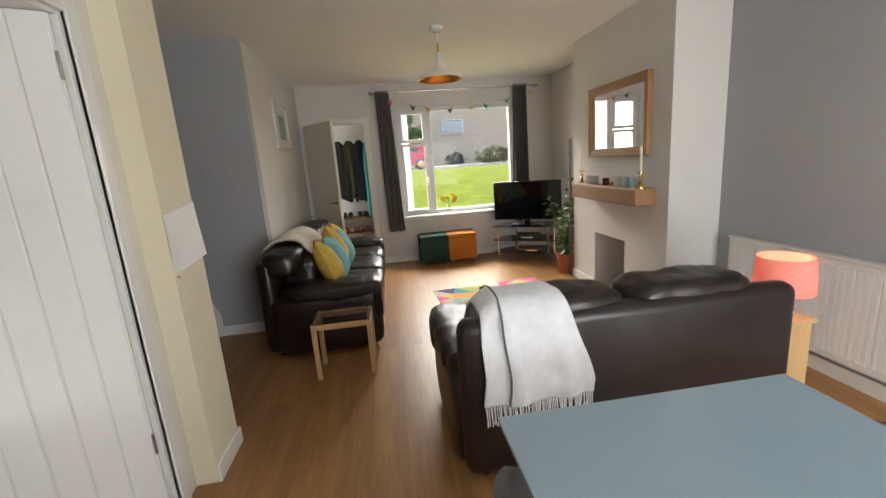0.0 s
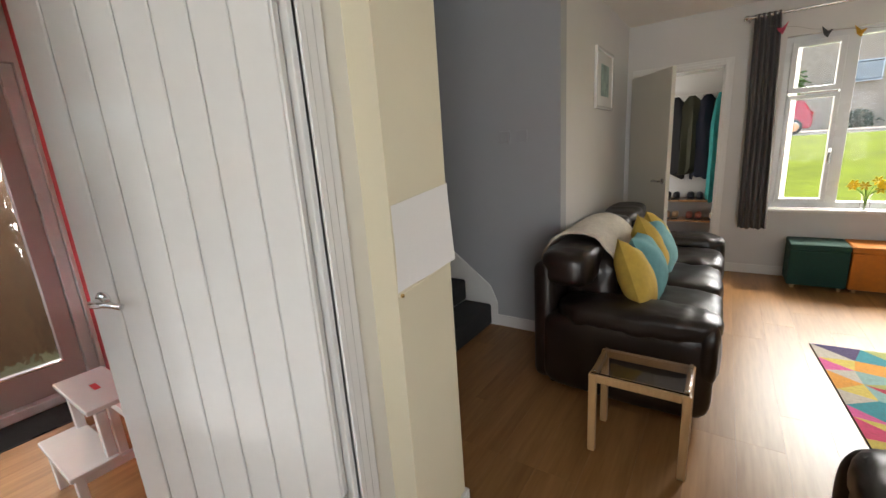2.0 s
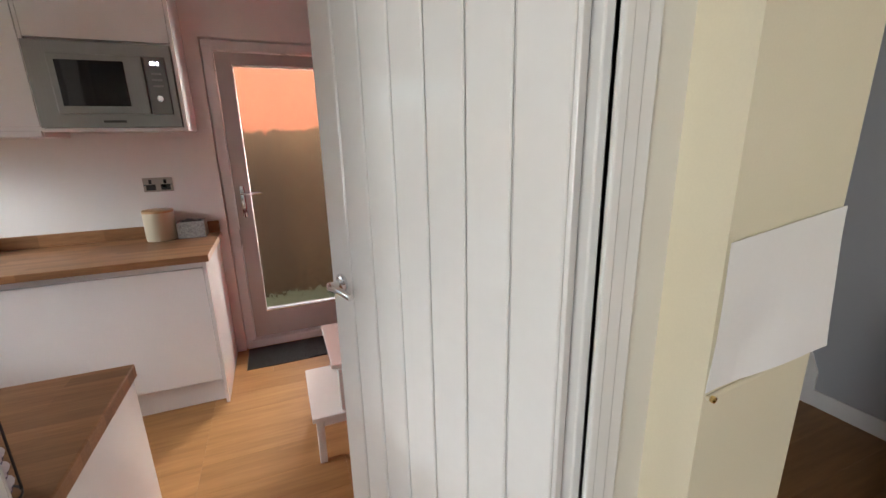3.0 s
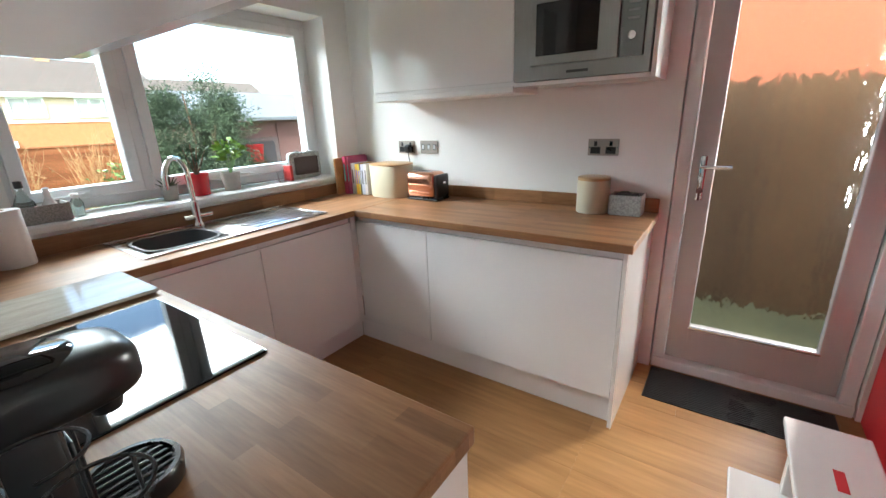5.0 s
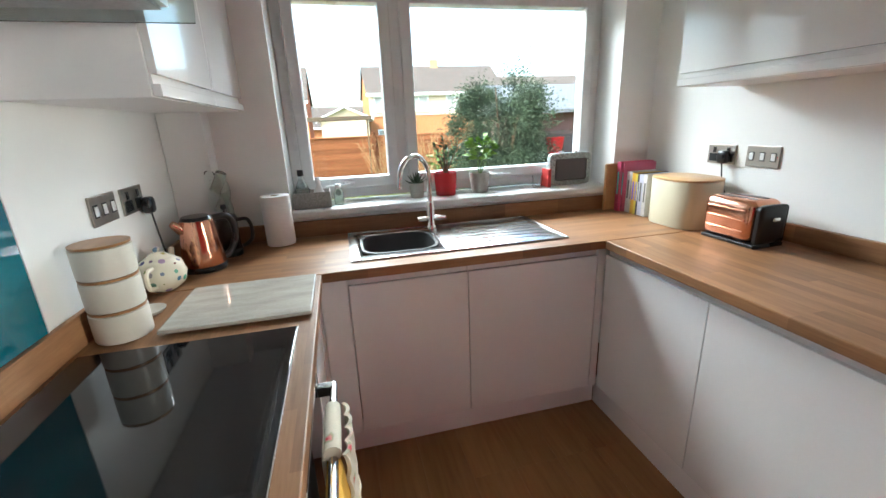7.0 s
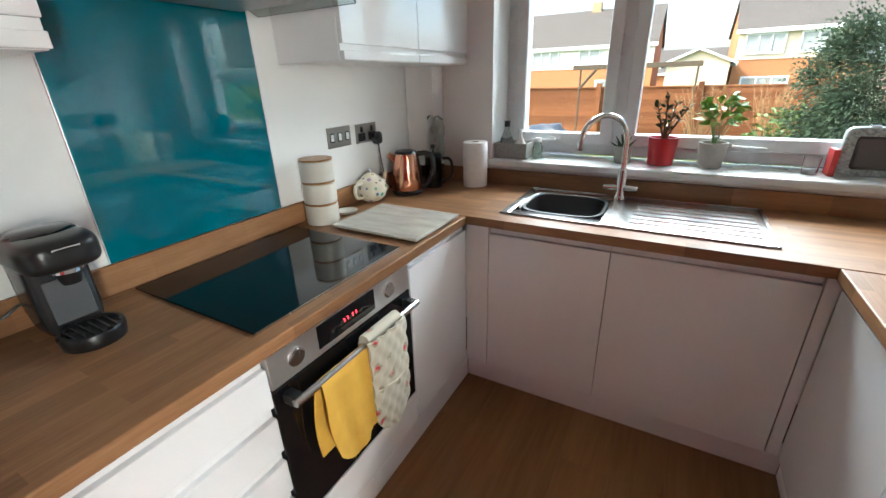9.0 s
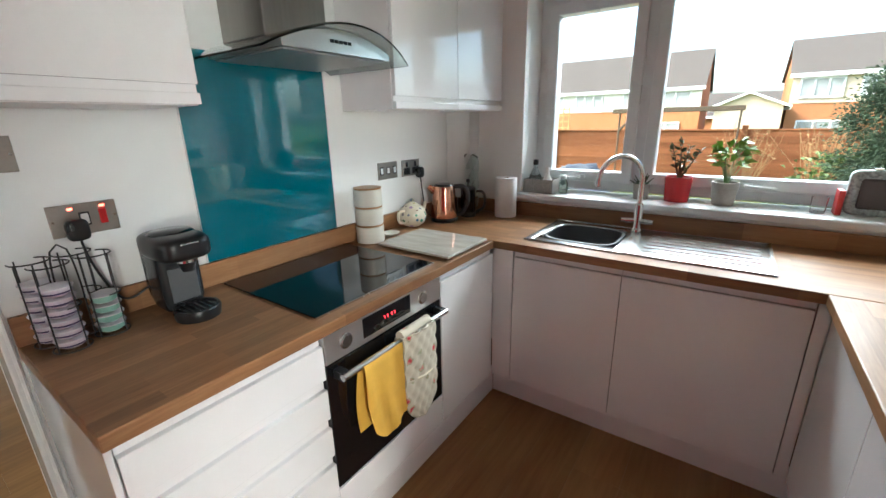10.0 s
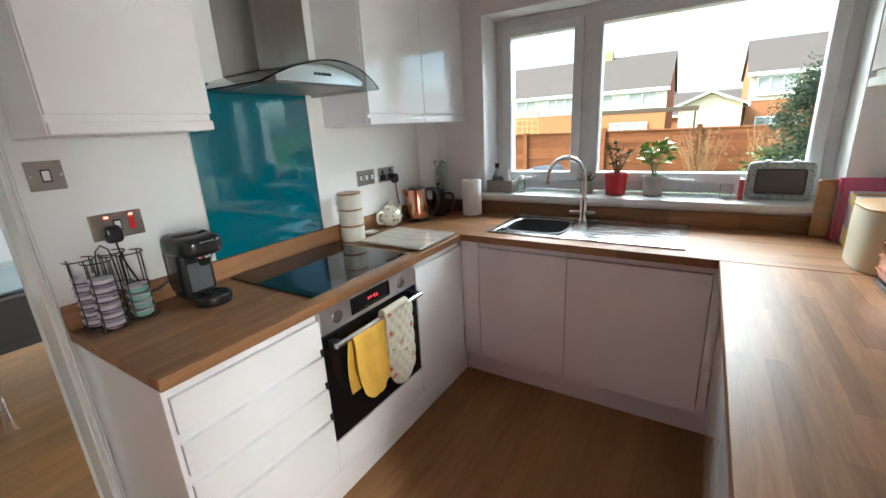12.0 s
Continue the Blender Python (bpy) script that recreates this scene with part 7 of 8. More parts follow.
box(-3.27, -3.265, 0.86, 1.005, WT + 0.001, WT + 0.105, 0.001, bm=bm); box(-3.384, -3.266, 0.859, 1.006, WT + 0.001, WT + 0.006, bm=bm)
part("box_body", bm, surf("grey_dotted_tin", (0.36, 0.37, 0.36), 0.5, var=0.35, scale=120), sb)
part("contents", puff((-3.325, 0.93, WT + 0.085), (0.045, 0.062, 0.028), 3, 8, 0.012, 25), surf("dark_oddments", (0.03, 0.03, 0.035), 0.5, var=0.5, scale=40), sb, "dark oddments", smooth=True)

# ---- floor of the kitchen ----
dm = thing("door_mat", (-3.33, 1.5, 0), "ribbed charcoal door mat before the back door", "door mat")
part("backing", box(-3.415, -3.105, 1.135, 1.93, 0.0005, 0.006, 0.002), BLACK, dm)
for i in range(20):
    x = -3.408 + i * 0.015
    part("rib", box(x, x + 0.010, 1.14, 1.925, 0.006, 0.011, 0.003, 1), CARPET, dm)
stl = thing("step_stool", (-2.27, 1.66, 0), "white painted wooden two-step stool", "step stool")
PINKISH = GLOSS_WHITE
part("lower_step", box(-2.49, -2.03, 1.49, 1.67, 0.235, 0.258, 0.005), PINKISH, stl)
part("upper_step", box(-2.51, -2.05, 1.60, 1.80, 0.475, 0.498, 0.005), PINKISH, stl)
for x in (-2.475, -2.08):
    part("front_leg", box(x, x + 0.035, 1.505, 1.54, 0, 0.2345, 0.004), PINKISH, stl)
    part("middle_leg", box(x, x + 0.035, 1.625, 1.665, 0.2585, 0.4745, 0.004), PINKISH, stl)
    part("back_leg", box(x, x + 0.035, 1.755, 1.795, 0, 0.4745, 0.004), PINKISH, stl)
    part("side_rail", box(x + 0.004, x + 0.031, 1.54, 1.755, 0.195, 0.233, 0.003), PINKISH, stl)
part("cross_rail", box(-2.44, -2.08, 1.765, 1.785, 0.30, 0.34, 0.003), PINKISH, stl)
part("hand_slot", box(-2.32, -2.24, 1.688, 1.712, 0.4975, 0.4985), RED_PAINT, stl, "cut-out hand slot")
# ---- outdoors ----
GRASS = surf("grass", (0.095, 0.125, 0.008), 0.95, var=0.35, scale=1.5, bump=0.6, bscale=60)
ASPHALT = surf("asphalt", (0.07, 0.07, 0.072), 0.9, var=0.15, scale=4, bump=0.4, bscale=150)
GRAVEL = surf("pale_gravel", (0.33, 0.29, 0.25), 0.95, var=0.2, scale=3, bump=0.6, bscale=90)
BRICK = surf("orange_brick", (0.40, 0.17, 0.08), 0.85, var=0.2, scale=5, bump=0.3, bscale=60)
BROWN_BRICK = surf("brown_grey_brick", (0.43, 0.34, 0.26), 0.85, var=0.2, scale=4, bump=0.3, bscale=50)
RENDER_CREAM = surf("cream_render", (0.52, 0.43, 0.33), 0.85, var=0.08)
FENCE = wood("cedar_fence", (0.15, 0.058, 0.026), (0.24, 0.10, 0.046), 0.8, 0, 0.2)


for mt_ in (GRASS, ASPHALT, GRAVEL, BRICK, BROWN_BRICK, RENDER_CREAM, FENCE):
    mt_.node_tree.nodes["Principled BSDF"].inputs["Specular IOR Level"].default_value = 0.08


def tile_roof(name, col):
    m, n, l, b = nodes_of(name, 0.8)
    tc, br = n.new("ShaderNodeTexCoord"), n.new("ShaderNodeTexBrick")
    l.new(tc.outputs["Object"], br.inputs[0])
    br.inputs["Scale"].default_value = 1.0
    br.inputs["Brick Width"].default_value, br.inputs["Row Height"].default_value, br.inputs["Mortar Size"].default_value = 0.30, 0.24, 0.018
    br.inputs["Color1"].default_value, br.inputs["Color2"].default_value, br.inputs["Mortar"].default_value = (*col, 1), (*shade(col, 0.85), 1), (*shade(col, 0.5), 1)
    l.new(br.outputs[0], b.inputs["Base Color"])
    b.inputs["Specular IOR Level"].default_value = 0.1
    return m


ROOF = tile_roof("grey_roof_tiles", (0.125, 0.108, 0.096))


def ground_height(x, y):
    if y > 7.5:
        t = min(1.0, (y - 7.5) / 16.5)
        return -0.16 + 1.20 * t * t * (3 - 2 * t)
    if y < -10:
        return -0.16 - 1.2 * min(1.0, (-10 - y) / 20)
    return -0.16


bm = bmesh.new()
xs = [-2500, -400, -80, -30, -12, -4, 0, 4, 12, 30, 80, 400, 2500]
ys = [-2500, -400, -80, -40, -30, -25, -20, -15, -10, -4, 0, 7.5, 9, 11, 13, 15, 17, 19, 21, 23, 24, 30, 40, 80, 400, 2500]
gr = [[bm.verts.new((x, y, ground_height(x, y))) for y in ys] for x in xs]
for i in range(len(xs) - 1):
    for j in range(len(ys) - 1):
        bm.faces.new((gr[i][j], gr[i + 1][j], gr[i + 1][j + 1], gr[i][j + 1]))
bmesh.ops.recalc_face_normals(bm, faces=bm.faces)
trim("ground", bm, GRASS)
trim("pavement_front_kerb", box(-60, 60, 23.9, 24.1, 0.95, 1.06, 0.01), surf("kerb_stone", (0.36, 0.35, 0.33), 0.9))
trim("road_front", box(-60, 60, 24.1, 29.0, 0.9, 1.045), ASPHALT)
trim("pavement_drive", box(3.2, 14.0, 29.0, 35.8, 0.9, 1.075), GRAVEL)
trim("pavement_patio", box(-3.6, 2.5, -3.2, -1.39, -0.25, -0.13), surf("paving_slabs", (0.30, 0.27, 0.24), 0.9, var=0.2, scale=3))


def house(label, x0, x1, yf, depth, zb, ze, zr, face, wall_mat, upper=None, windows=(), chimney=None, side_windows=()):
    """A house whose ridge runs along x; face: 1 looks to +y, -1 to -y. windows: (x0, x1, z0, z1)."""
    yb = yf - face * depth
    ym = (yf + yb) / 2
    h = thing("house", ((x0 + x1) / 2, ym, zb), label, "house")
    bm = bmesh.new()
    lo = [(x0, yf), (x1, yf), (x1, yb), (x0, yb)]
    b = [bm.verts.new((x, y, zb)) for x, y in lo]
    t = [bm.verts.new((x, y, ze)) for x, y in lo]
    g0, g1 = bm.verts.new((x0, ym, zr)), bm.verts.new((x1, ym, zr))
    for i in range(4):
        bm.faces.new((b[i], b[(i + 1) % 4], t[(i + 1) % 4], t[i]))
    bm.faces.new((t[0], t[3], g0)); bm.faces.new((t[1], g1, t[2]))
    bmesh.ops.recalc_face_normals(bm, faces=bm.faces)
    wl = part("wall", bm, wall_mat, h)
    o = 0.35
    for s, y in ((1, yf), (-1, yb)):
        d = (y - ym) / abs(y - ym)
        sl = (zr - ze) / abs(y - ym)
        bm = bmesh.new()
        ps = [(x0 - 0.2, ym, zr + 0.02), (x1 + 0.2, ym, zr + 0.02), (x1 + 0.2, y + d * o, ze - sl * o), (x0 - 0.2, y + d * o, ze - sl * o)]
        lo_, hi_ = [bm.verts.new(p) for p in ps], [bm.verts.new((p[0], p[1], p[2] + 0.16)) for p in ps]
        bm.faces.new(lo_); bm.faces.new(hi_)
        for i in range(4):
            bm.faces.new((lo_[i], lo_[(i + 1) % 4], hi_[(i + 1) % 4], hi_[i]))
        bmesh.ops.recalc_face_normals(bm, faces=bm.faces)
        rf = part("roof", bm, ROOF, h)
        fy = sorted((y + d * (o - 0.02), y + d * (o + 0.05)))
        part("fascia", box(x0 - 0.2, x1 + 0.2, *fy, ze - sl * o - 0.16, ze - sl * o + 0.12), UPVC, rf)
    if upper:
        ya = sorted((yf + face * 0.02, yf + face * 0.06))
        part("cladding", box(x0 + 0.02, x1 - 0.02, *ya, *upper[0]), upper[1], h)
    for a, c, z0, z1 in windows:
        ya = sorted((yf + face * 0.075, yf + face * 0.16))
        w = thing_window(h, a, c, z0, z1, ya, face)
    if chimney:
        part("chimney", box(chimney - 0.4, chimney + 0.4, ym - 0.35, ym + 0.35, zr - 0.3, zr + 0.75, 0.02), surf("yellow_brick", (0.38, 0.25, 0.14), 0.85, var=0.2), h)
    return h


DARK_PANE = surf("dark_window", (0.05, 0.06, 0.07), 0.08, var=0.2)
NET_PANE = surf("net_curtained_window", (0.34, 0.35, 0.35), 0.12, var=0.25, scale=2)


def thing_window(h, a, c, z0, z1, ya, face):
    w = part("window", box(a, c, ya[0], ya[0] + 0.02 if face > 0 else ya[1], z0, z1), NET_PANE, h)
    k = max(2, round((c - a) / 0.9))
    bm = bmesh.new()
    box(a - 0.05, c + 0.05, *ya, z0 - 0.06, z0 + 0.06, bm=bm); box(a - 0.05, c + 0.05, *ya, z1 - 0.06, z1 + 0.06, bm=bm)
    for i in range(k + 1):
        x = a + (c - a) * i / k
        box(x - 0.05, x + 0.05, ya[0] + 0.001, ya[1] - 0.001, z0, z1, bm=bm)
    part("window_frame", bm, UPVC, w)
    return w


house("brick house with a grey tiled roof behind the garden", -17.9, -4.9, -39, 8, -1.5, 4.3, 6.75, 1, BRICK, ((2.2, 4.1), RENDER_CREAM),
      [(-7.7, -5.4, 2.6, 3.85), (-10.4, -8.6, 2.6, 3.85), (-14.6, -12.2, 2.6, 3.85), (-8.4, -5.6, -0.4, 1.0)], -12.0)
house("brick and white clad house beyond the garden fence", 0.6, 16.0, -40, 8, -1.5, 3.95, 6.85, 1, BRICK, ((2.0, 3.75), surf("white_cladding", (0.62, 0.60, 0.55), 0.7)),
      [(1.4, 3.6, 2.35, 3.5), (4.9, 6.6, 2.35, 3.5), (8.4, 10.8, 2.35, 3.5), (12.0, 14.0, 2.35, 3.5), (2.0, 5.0, -0.4, 1.0)], 6.2)
garage = house("low cream garage with a white-edged gable between the houses", -5.57, 0.43, -37.03, 3.94, -1.5, 2.1, 2.9, 1, RENDER_CREAM)
for s_ in (-1, 1):
    part("bargeboard", tube([(0.66, -39.0 + s_ * 2.4, 1.98), (0.66, -39.0, 3.0)], 0.10, 4), UPVC, garage)
garage.rotation_euler.z = radians(90)
house("long low brick house far behind the garage", -12.0, 8.0, -58, 7, -1.5, 1.6, 3.9, 1, BRICK)
house("brick house with a gable roof farther along", -32.0, -21.0, -44, 8, -1.5, 3.5, 6.2, 1, BRICK, None, [(-30, -27.5, 1.9, 3.1), (-25, -22.5, 1.9, 3.1)])
house("brick house farther along the row", 19.0, 33.0, -41, 8, -1.5, 3.5, 5.7, 1, BRICK, None, [(21, 23.5, 1.9, 3.1), (27, 29.5, 1.9, 3.1)])
house("brown brick house across the road", 2.0, 17.0, 38, 8, 0.9, 8.2, 10.8, -1, BROWN_BRICK, None,
      [(5.7, 7.5, 3.85, 4.95), (12.2, 13.6, 3.85, 4.95)], 10)
house("brown brick house farther along the road", -24.0, -9.0, 40, 8, 0.9, 6.2, 9.0, -1, BROWN_BRICK, None, [(-20, -18, 3.4, 4.6), (-14, -12, 3.4, 4.6)])
house("neighbouring orange brick house across the side path", -16.0, -8.2, 12.0, 16, -0.16, 5.2, 7.5, 1, surf("deep_orange_brick", (0.17, 0.05, 0.021), 0.85, var=0.2, scale=5))
trim("pavement_side_path", box(-4.99, -3.71, -3.0, 6.0, -0.25, -0.14), surf("mossy_paving", (0.10, 0.095, 0.04), 0.9, var=0.3, scale=4))
SIDE_WOOD = wood("brown_fence", (0.055, 0.03, 0.012), (0.11, 0.062, 0.027), 0.8, 2, 0.3)
sfc = thing("side_fence", (-5.03, 2.5, -0.16), "brown wooden fence along the side path", "fence")
for i in range(44):
    y = -1.0 + i * 0.125
    part("slat", box(-5.05 + 0.008 * (i % 2), -5.03 + 0.008 * (i % 2), y, y + 0.13, -0.16, 1.60 + 0.01 * (i % 3)), SIDE_WOOD, sfc)
part("rail", box(-5.09, -5.052, -1.0, 4.5, 1.1, 1.18), BARK, sfc)

# garden fence of horizontal boards
gf = thing("garden_fence", (-2, -9.0, -0.16), "orange-brown boarded garden fence with posts", "fence")
for k in range(11):
    x0 = -12.0 + 1.9 * k
    part("post", box(x0 - 0.05, x0 + 0.05, -9.06, -8.94, -0.16, 1.28, 0.006), FENCE, gf)
    if k < 10:
        for j in range(11):
            z = -0.10 + 0.116 * j
            part("board", box(x0 + 0.05, x0 + 1.85, -9.02 + 0.006 * (j % 2), -8.995 + 0.006 * (j % 2), z, z + 0.122), FENCE, gf)
    if k < 10:
        part("capping", box(x0 + 0.05, x0 + 1.85, -9.05, -8.97, 1.18, 1.21, 0.004), FENCE, gf)
tre = thing("trellis", (1.35, -8.95, 1.2), "small yellowish wooden trellis on the fence", "trellis")
TRW = surf("pale_trellis_wood", (0.42, 0.29, 0.12), 0.8, var=0.15)
for i in range(6):
    part("lath", box(0.95 + 0.14 * i, 0.975 + 0.14 * i, -8.95, -8.93, 1.2, 1.75), TRW, tre)
for j in range(4):
    part("lath", box(0.93, 1.70, -8.93, -8.915, 1.25 + 0.14 * j, 1.275 + 0.14 * j), TRW, tre)
pg = thing("pergola", (-2.0, -8.4, -0.16), "weathered wooden pergola beam on posts", "pergola")
PGW = surf("weathered_wood", (0.075, 0.055, 0.035), 0.85, var=0.2)
part("fence_arm", box(-2.43, -2.35, -8.99, -8.46, 1.56, 1.63, 0.006), PGW, pg)
part("fence_post", tube([(-2.39, -8.88, -0.16), (-2.39, -8.88, 1.56)], 0.018, 8), PGW, pg)
part("beam", box(-2.45, -0.15, -8.46, -8.36, 1.55, 1.64, 0.008), PGW, pg)
for x, d in ((-0.3, -1),):
    part("post", tube([(x, -8.41, -0.16), (x, -8.41, 1.55)], 0.02, 8), PGW, pg)
    part("brace", tube([(x, -8.41, 1.2), (x + 0.3 * d, -8.41, 1.55)], 0.03, 6), PGW, pg)
cover = thing("barbecue", (-0.72, -4.5, -0.16), "barbecue under a grey-blue weather cover", "barbecue")
part("cover_cloth", puff((-0.72, -4.5, 0.36), (0.46, 0.32, 0.52), 2.6, 14, 0.10, 5), surf("grey_blue_cover", (0.07, 0.08, 0.095), 0.6, var=0.25, scale=8), cover, smooth=True)

# garden shed
shd = thing("shed", (-6.1, -7.0, -0.16), "purple-brown boarded garden shed with a grey roof", "shed")
SHED = surf("purple_brown_boards", (0.16, 0.095, 0.09), 0.8, var=0.15, scale=6)
part("wall", box(-7.6, -4.65, -8.0, -6.0, -0.16, 1.52), SHED, shd)
for j in range(13):
    for x0, x1 in ((-7.62, -6.05), (-5.25, -4.63)):
        part("board", box(x0, x1, -5.999 + 0.004, -5.975, -0.15 + 0.125 * j, -0.15 + 0.125 * j + 0.112), SHED, shd)
bm = bmesh.new()
ps = [(-7.8, -5.75, 1.52), (-4.45, -5.75, 1.52), (-4.45, -7.0, 2.02), (-7.8, -7.0, 2.02), (-7.8, -8.25, 1.52), (-4.45, -8.25, 1.52)]
v = [bm.verts.new(p) for p in ps]
u = [bm.verts.new((p[0], p[1], p[2] + 0.06)) for p in ps]
bm.faces.new((u[0], u[1], u[2], u[3])); bm.faces.new((u[3], u[2], u[5], u[4])); bm.faces.new((v[0], v[3], v[2], v[1])); bm.faces.new((v[3], v[4], v[5], v[2]))
bm.faces.new((v[0], v[1], u[1], u[0])); bm.faces.new((v[4], u[4], u[5], v[5])); bm.faces.new((v[1], v[2], u[2], u[1])); bm.faces.new((v[2], v[5], u[5], u[2]))
bm.faces.new((v[0], u[0], u[3], v[3])); bm.faces.new((v[3], u[3], u[4], v[4])); bm.faces.new((v[1], v[5], v[2])); bm.faces.new((v[0], v[3], v[4]))
bmesh.ops.recalc_face_normals(bm, faces=bm.faces)
part("roof", bm, surf("grey_felt", (0.13, 0.15, 0.17), 0.85, var=0.15), shd)
part("door", box(-6.04, -5.26, -5.998, -5.98, -0.1, 1.22), surf("shed_door", (0.11, 0.09, 0.09), 0.7, var=0.2), shd)
part("pane", box(-5.95, -5.35, -5.979, -5.972, 0.55, 1.15), DARK_PANE, shd)
solid("bucket", spun([(0, 0.82), (0.12, 0.82), (0.16, 1.11), (0.145, 1.11), (0.11, 0.85), (0, 0.85)], (-5.38, -5.75, 0), 20), surf("red_plastic", (0.55, 0.02, 0.03), 0.4), "red plastic bucket hung by the shed", "bucket", smooth=True)
part("stand", box(-5.50, -5.26, -5.88, -5.62, -0.16, 0.8195, 0.01), BARK, shd)


def bush(name, label, c, half, count, size, material, seed, limbs=7, category="bush", gaps=0.15):
    """A stem with limbs, and a crown of many small leaves with an uneven outline."""
    rn = random.Random(seed)
    t = thing(name, (c[0], c[1], c[2]), label, category)
    bm = bmesh.new()
    tips = []
    for k in range(limbs):
        a = rn.uniform(0, 6.28)
        r = rn.uniform(0.3, 0.9)
        p1 = Vector((c[0], c[1], c[2]))
        p2 = p1 + Vector((half[0] * 0.25 * math.cos(a), half[1] * 0.25 * math.sin(a), half[2] * 0.7))
        p3 = p1 + Vector((half[0] * r * math.cos(a), half[1] * r * math.sin(a), half[2] * rn.uniform(1.0, 1.8)))
        s = min(half) * 0.05
        tube([p1, p2, p3], [s, s * 0.6, s * 0.2], 6, bm)
        tips += [p2, p3]
    part("trunk", bm, BARK, t)
    clumps = []
    while len(clumps) < 60:
        p = Vector((rn.uniform(-1, 1), rn.uniform(-1, 1), rn.uniform(-0.95, 1)))
        if p.length < 1 and p.length > 0.35:
            clumps.append((Vector((c[0] + p.x * half[0], c[1] + p.y * half[1], c[2] + half[2] * (1 + p.z))), rn.uniform(0.12, 0.30) * min(half), p))
    spots = []
    for i in range(count):
        q, r, p = clumps[rn.randrange(60)]
        d = Vector((rn.gauss(0, 1), rn.gauss(0, 1), rn.gauss(0, 1)))
        z = q + d * r * 0.75
        if z.z > c[2] + 0.02:
            spots.append((z, p + d * 0.4))
    part("crown", leaves(spots, size, seed + 1), material, t)
    return t


BUSH_GREEN = surf("evergreen_leaf", (0.034, 0.058, 0.030), 0.8, var=0.45, scale=6)
bush("tree", "dense evergreen garden tree beside the shed", (-4.22, -5.2, -0.16), (0.78, 0.7, 1.20), 52000, 0.042, BUSH_GREEN, 3, category="tree")
bush("bush", "round green garden bush", (-3.55, -5.9, -0.16), (0.62, 0.5, 0.55), 3000, 0.09, surf("mid_green_leaf", (0.075, 0.12, 0.03), 0.5, var=0.4, scale=6), 4)
bush("bush", "green garden bush beside the shed", (-5.6, -4.6, -0.16), (0.8, 0.5, 0.30), 2000, 0.09, BUSH_GREEN, 5)
TWIG = surf("brown_twig", (0.28, 0.17, 0.08), 0.9, var=0.25)
for (x, y, h, sd) in ((-2.6, -8.2, 1.5, 1), (-3.6, -8.0, 1.7, 2), (-4.6, -8.3, 1.9, 3)):
    rn = random.Random(sd)
    t = thing("bush", (x, y, -0.16), "bare brown winter shrub by the fence", "bush")
    bm, tips = bmesh.new(), []
    for k in range(38):
        a, r = rn.uniform(0, 6.28), rn.uniform(0.05, 0.6)
        e = Vector((x + r * math.cos(a), y + 0.5 * r * math.sin(a), -0.16 + h * rn.uniform(0.6, 1)))
        m = Vector((x, y, -0.16)).lerp(e, 0.5) + Vector((rn.uniform(-0.1, 0.1), 0, 0.05))
        tube([(x, y, -0.16), m, e], [0.010, 0.006, 0.003], 4, bm)
        for _ in range(3):
            tips.append((m.lerp(e, rn.random()), (rn.uniform(-1, 1), rn.uniform(-1, 1), 0.6)))
            f = m.lerp(e, rn.random())
            tube([f, f + Vector((rn.uniform(-0.15, 0.15), rn.uniform(-0.1, 0.1), rn.uniform(0.08, 0.22)))], 0.003, 4, bm)
    part("branch", bm, TWIG, t)
    part("dry_leaf", leaves(tips, 0.06, sd), TWIG, t)
bush("hedge", "clipped green hedge across the road", (-1.2, 33.0, 1.03), (4.3, 1.2, 2.5), 9000, 0.30, surf("hedge_leaf", (0.07, 0.12, 0.03), 0.6, var=0.4, scale=2), 7, category="hedge")
bush("bush", "round shrub in the front garden opposite", (9.0, 32.5, 1.07), (1.5, 1.0, 0.55), 3000, 0.16, surf("olive_leaf", (0.14, 0.14, 0.06), 0.6, var=0.4, scale=3), 8)
bush("bush", "low shrub before the brown brick house", (6.4, 36.0, 1.07), (0.8, 0.6, 0.5), 1200, 0.14, BUSH_GREEN, 9)

# parked car
car = thing("car", (0.2, 26.2, 1.045), "red hatchback car parked on the road", "car")
RED_CAR = surf("red_car_paint", (0.48, 0.02, 0.035), 0.2, var=0.05, coat=0.2)
def car_body(prof, y0, y1, tuck):
    bm = bmesh.new()
    n = len(prof)
    a = [bm.verts.new((x, y0 + (tuck if z > 0.95 else 0.0), z + 1.045)) for x, z in prof]
    b = [bm.verts.new((x, y1 - (tuck if z > 0.95 else 0.0), z + 1.045)) for x, z in prof]
    bm.faces.new(a); bm.faces.new(b[::-1])
    for i in range(n):
        bm.faces.new((a[i], b[i], b[(i + 1) % n], a[(i + 1) % n]))
    bmesh.ops.recalc_face_normals(bm, faces=bm.faces)
    bmesh.ops.bevel(bm, geom=bm.edges[:], offset=0.05, segments=2, affect="EDGES")
    return bm
part("body", car_body([(-1.75, 0.25), (2.05, 0.25), (2.10, 0.60), (2.02, 0.92), (1.75, 1.42), (0.2, 1.50), (-0.45, 1.35), (-0.95, 0.95), (-1.65, 0.80), (-1.80, 0.50)], 25.4, 27.05, 0.16), RED_CAR, car, smooth=True)
part("side_window", box(-0.42, 0.50, 25.47, 25.53, 1.045 + 0.98, 1.045 + 1.32, 0.03), DARK_PANE, car)
part("side_window", box(0.58, 1.35, 25.47, 25.53, 1.045 + 0.98, 1.045 + 1.32, 0.03), DARK_PANE, car)
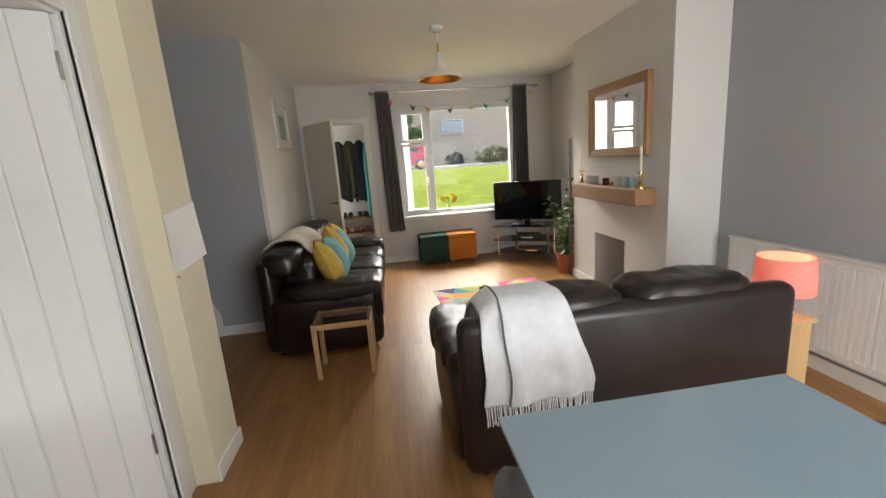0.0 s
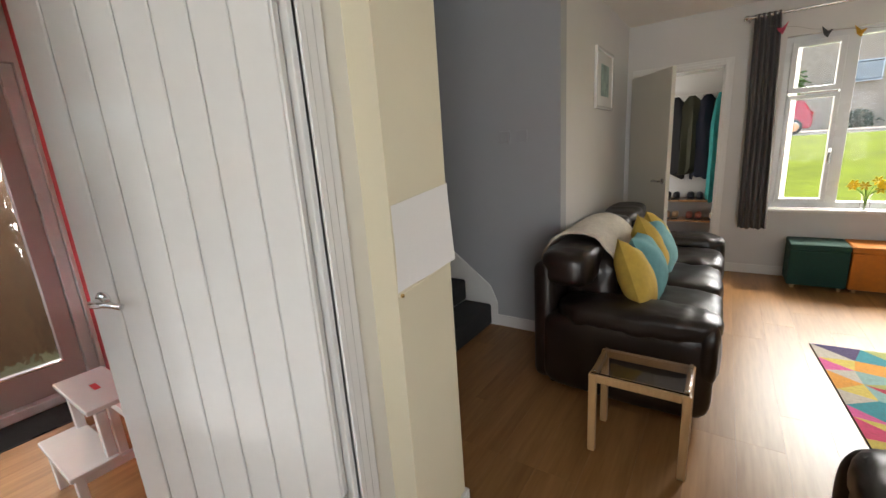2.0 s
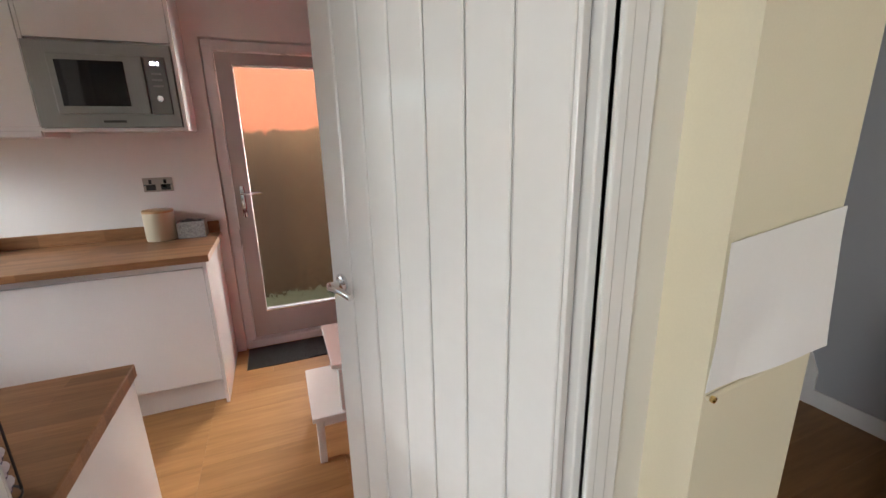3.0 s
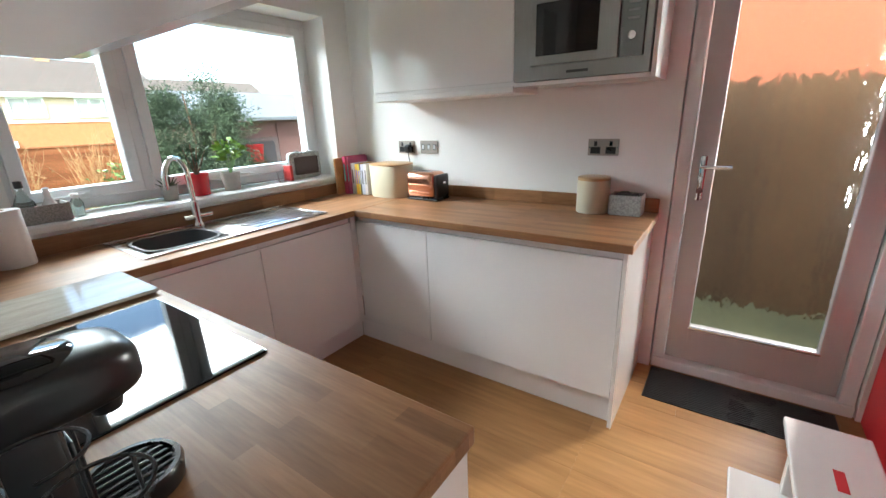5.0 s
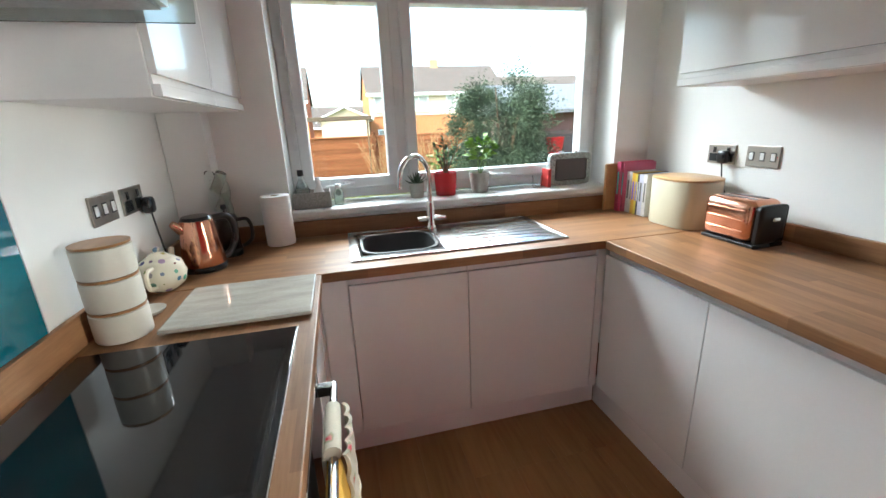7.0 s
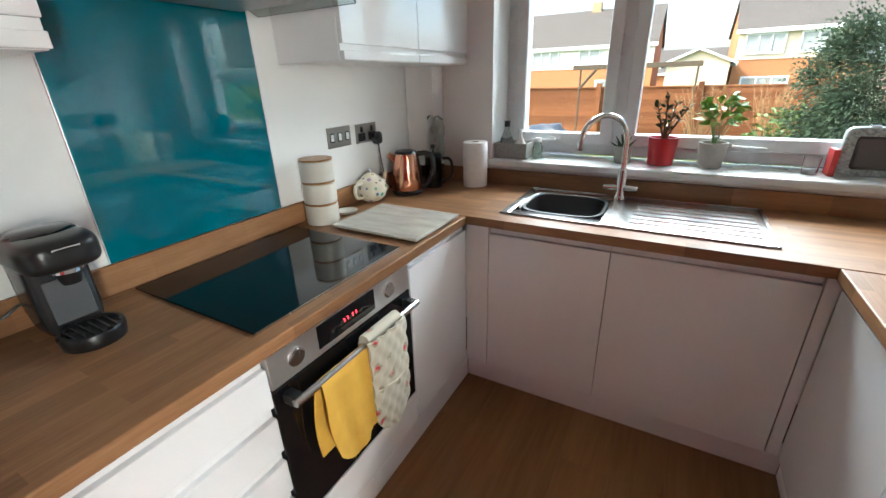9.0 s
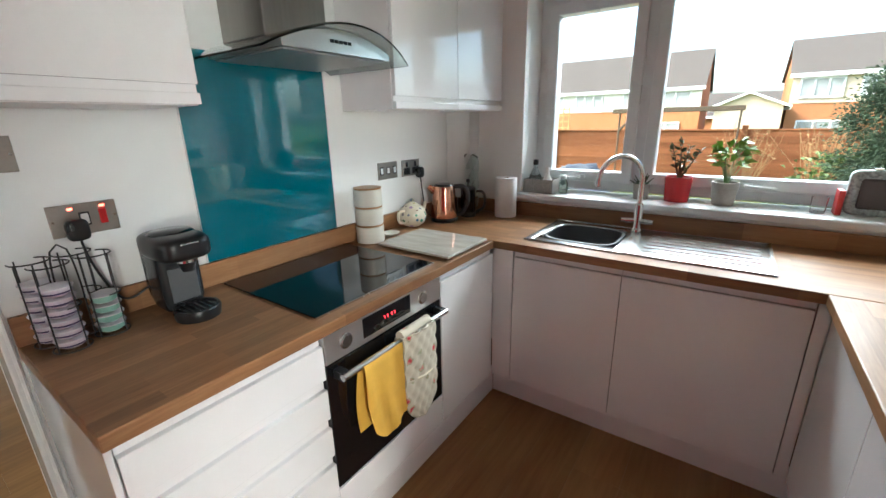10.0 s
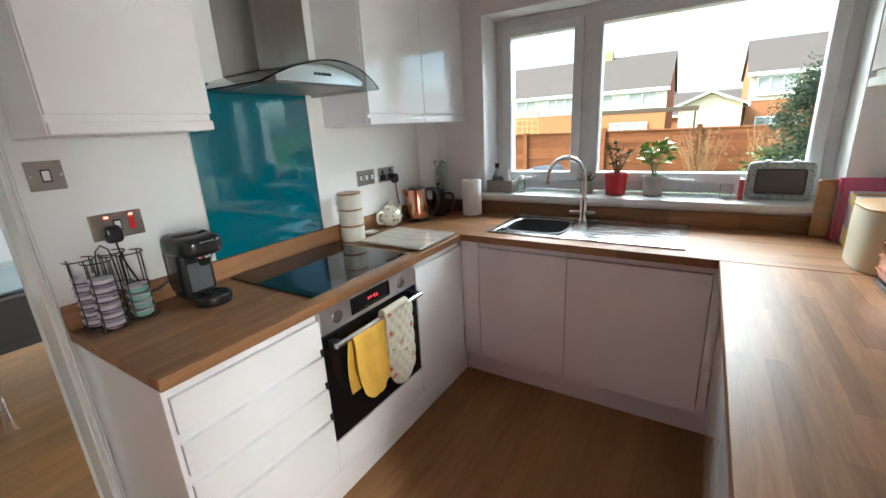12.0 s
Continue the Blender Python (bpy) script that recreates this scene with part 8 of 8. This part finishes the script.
for x in (-1.15, 1.45):
    w = part("wheel", spun([(0, -0.1), (0.31, -0.1), (0.33, -0.06), (0.33, 0.06), (0.31, 0.1), (0, 0.1)], m=pose(x, 25.48, 1.045 + 0.33, 90, 0, 0), seg=28), BLACK, car, smooth=True)
    part("rim", spun([(0, 0.105), (0.20, 0.105), (0.22, 0.101), (0.22, 0.09), (0, 0.09)], m=pose(x, 25.48, 1.045 + 0.33, 90, 0, 0), seg=20), CHROME, w)
    part("wheel", spun([(0, -0.1), (0.31, -0.1), (0.33, -0.06), (0.33, 0.06), (0.31, 0.1), (0, 0.1)], m=pose(x, 26.97, 1.045 + 0.33, 90, 0, 0), seg=28), BLACK, car, smooth=True)
part("tail_light", box(2.0, 2.08, 25.42, 25.60, 1.045 + 0.75, 1.045 + 0.95, 0.02), surf("tail_red", (0.4, 0.01, 0.01), 0.15), car)
part("headlight", box(-1.72, -1.60, 25.42, 25.65, 1.045 + 0.62, 1.045 + 0.78, 0.03), CHROME, car)

car.location.x += 1.0

# ---- floor planks ----
PW, PL_ = 0.192, 1.28
mesh_cache = {}


def plank(x0, x1, y0, y1):
    k = (round(x1 - x0, 4), round(y1 - y0, 4))
    if k not in mesh_cache:
        bm = box(-k[0] / 2 + 0.0001, k[0] / 2 - 0.0001, -k[1] / 2 + 0.0001, k[1] / 2 - 0.0001, -0.010, 0.0, 0.0006, 1)
        me = bpy.data.meshes.new("plank")
        bm.to_mesh(me)
        bm.free()
        me.materials.append(FLOOR_OAK)
        mesh_cache[k] = me
    o = new("plank", mesh_cache[k])
    o.location = ((x0 + x1) / 2, (y0 + y1) / 2, 0.0)
    o.parent = bpy.data.objects["floor"]


def lay(x0, x1, y0, y1, seed):
    rn = random.Random(seed)
    x = x0
    while x < x1 - 0.01:
        xe = min(x + PW, x1)
        y = y0 - rn.choice((0.0, 0.32, 0.64, 0.96))
        while y < y1 - 0.01:
            a, b = max(y, y0), min(y + PL_, y1)
            if b - a > 0.01:
                plank(x, xe, a, b)
            y += PL_
        x = xe


lay(-3.60, -0.93, -0.62, 2.02, 1)
lay(-0.93, 2.80, -1.10, 6.36, 2)
lay(-2.60, -0.93, 2.14, 4.10, 3)
lay(-1.20, 0.30, 6.36, 7.61, 4)
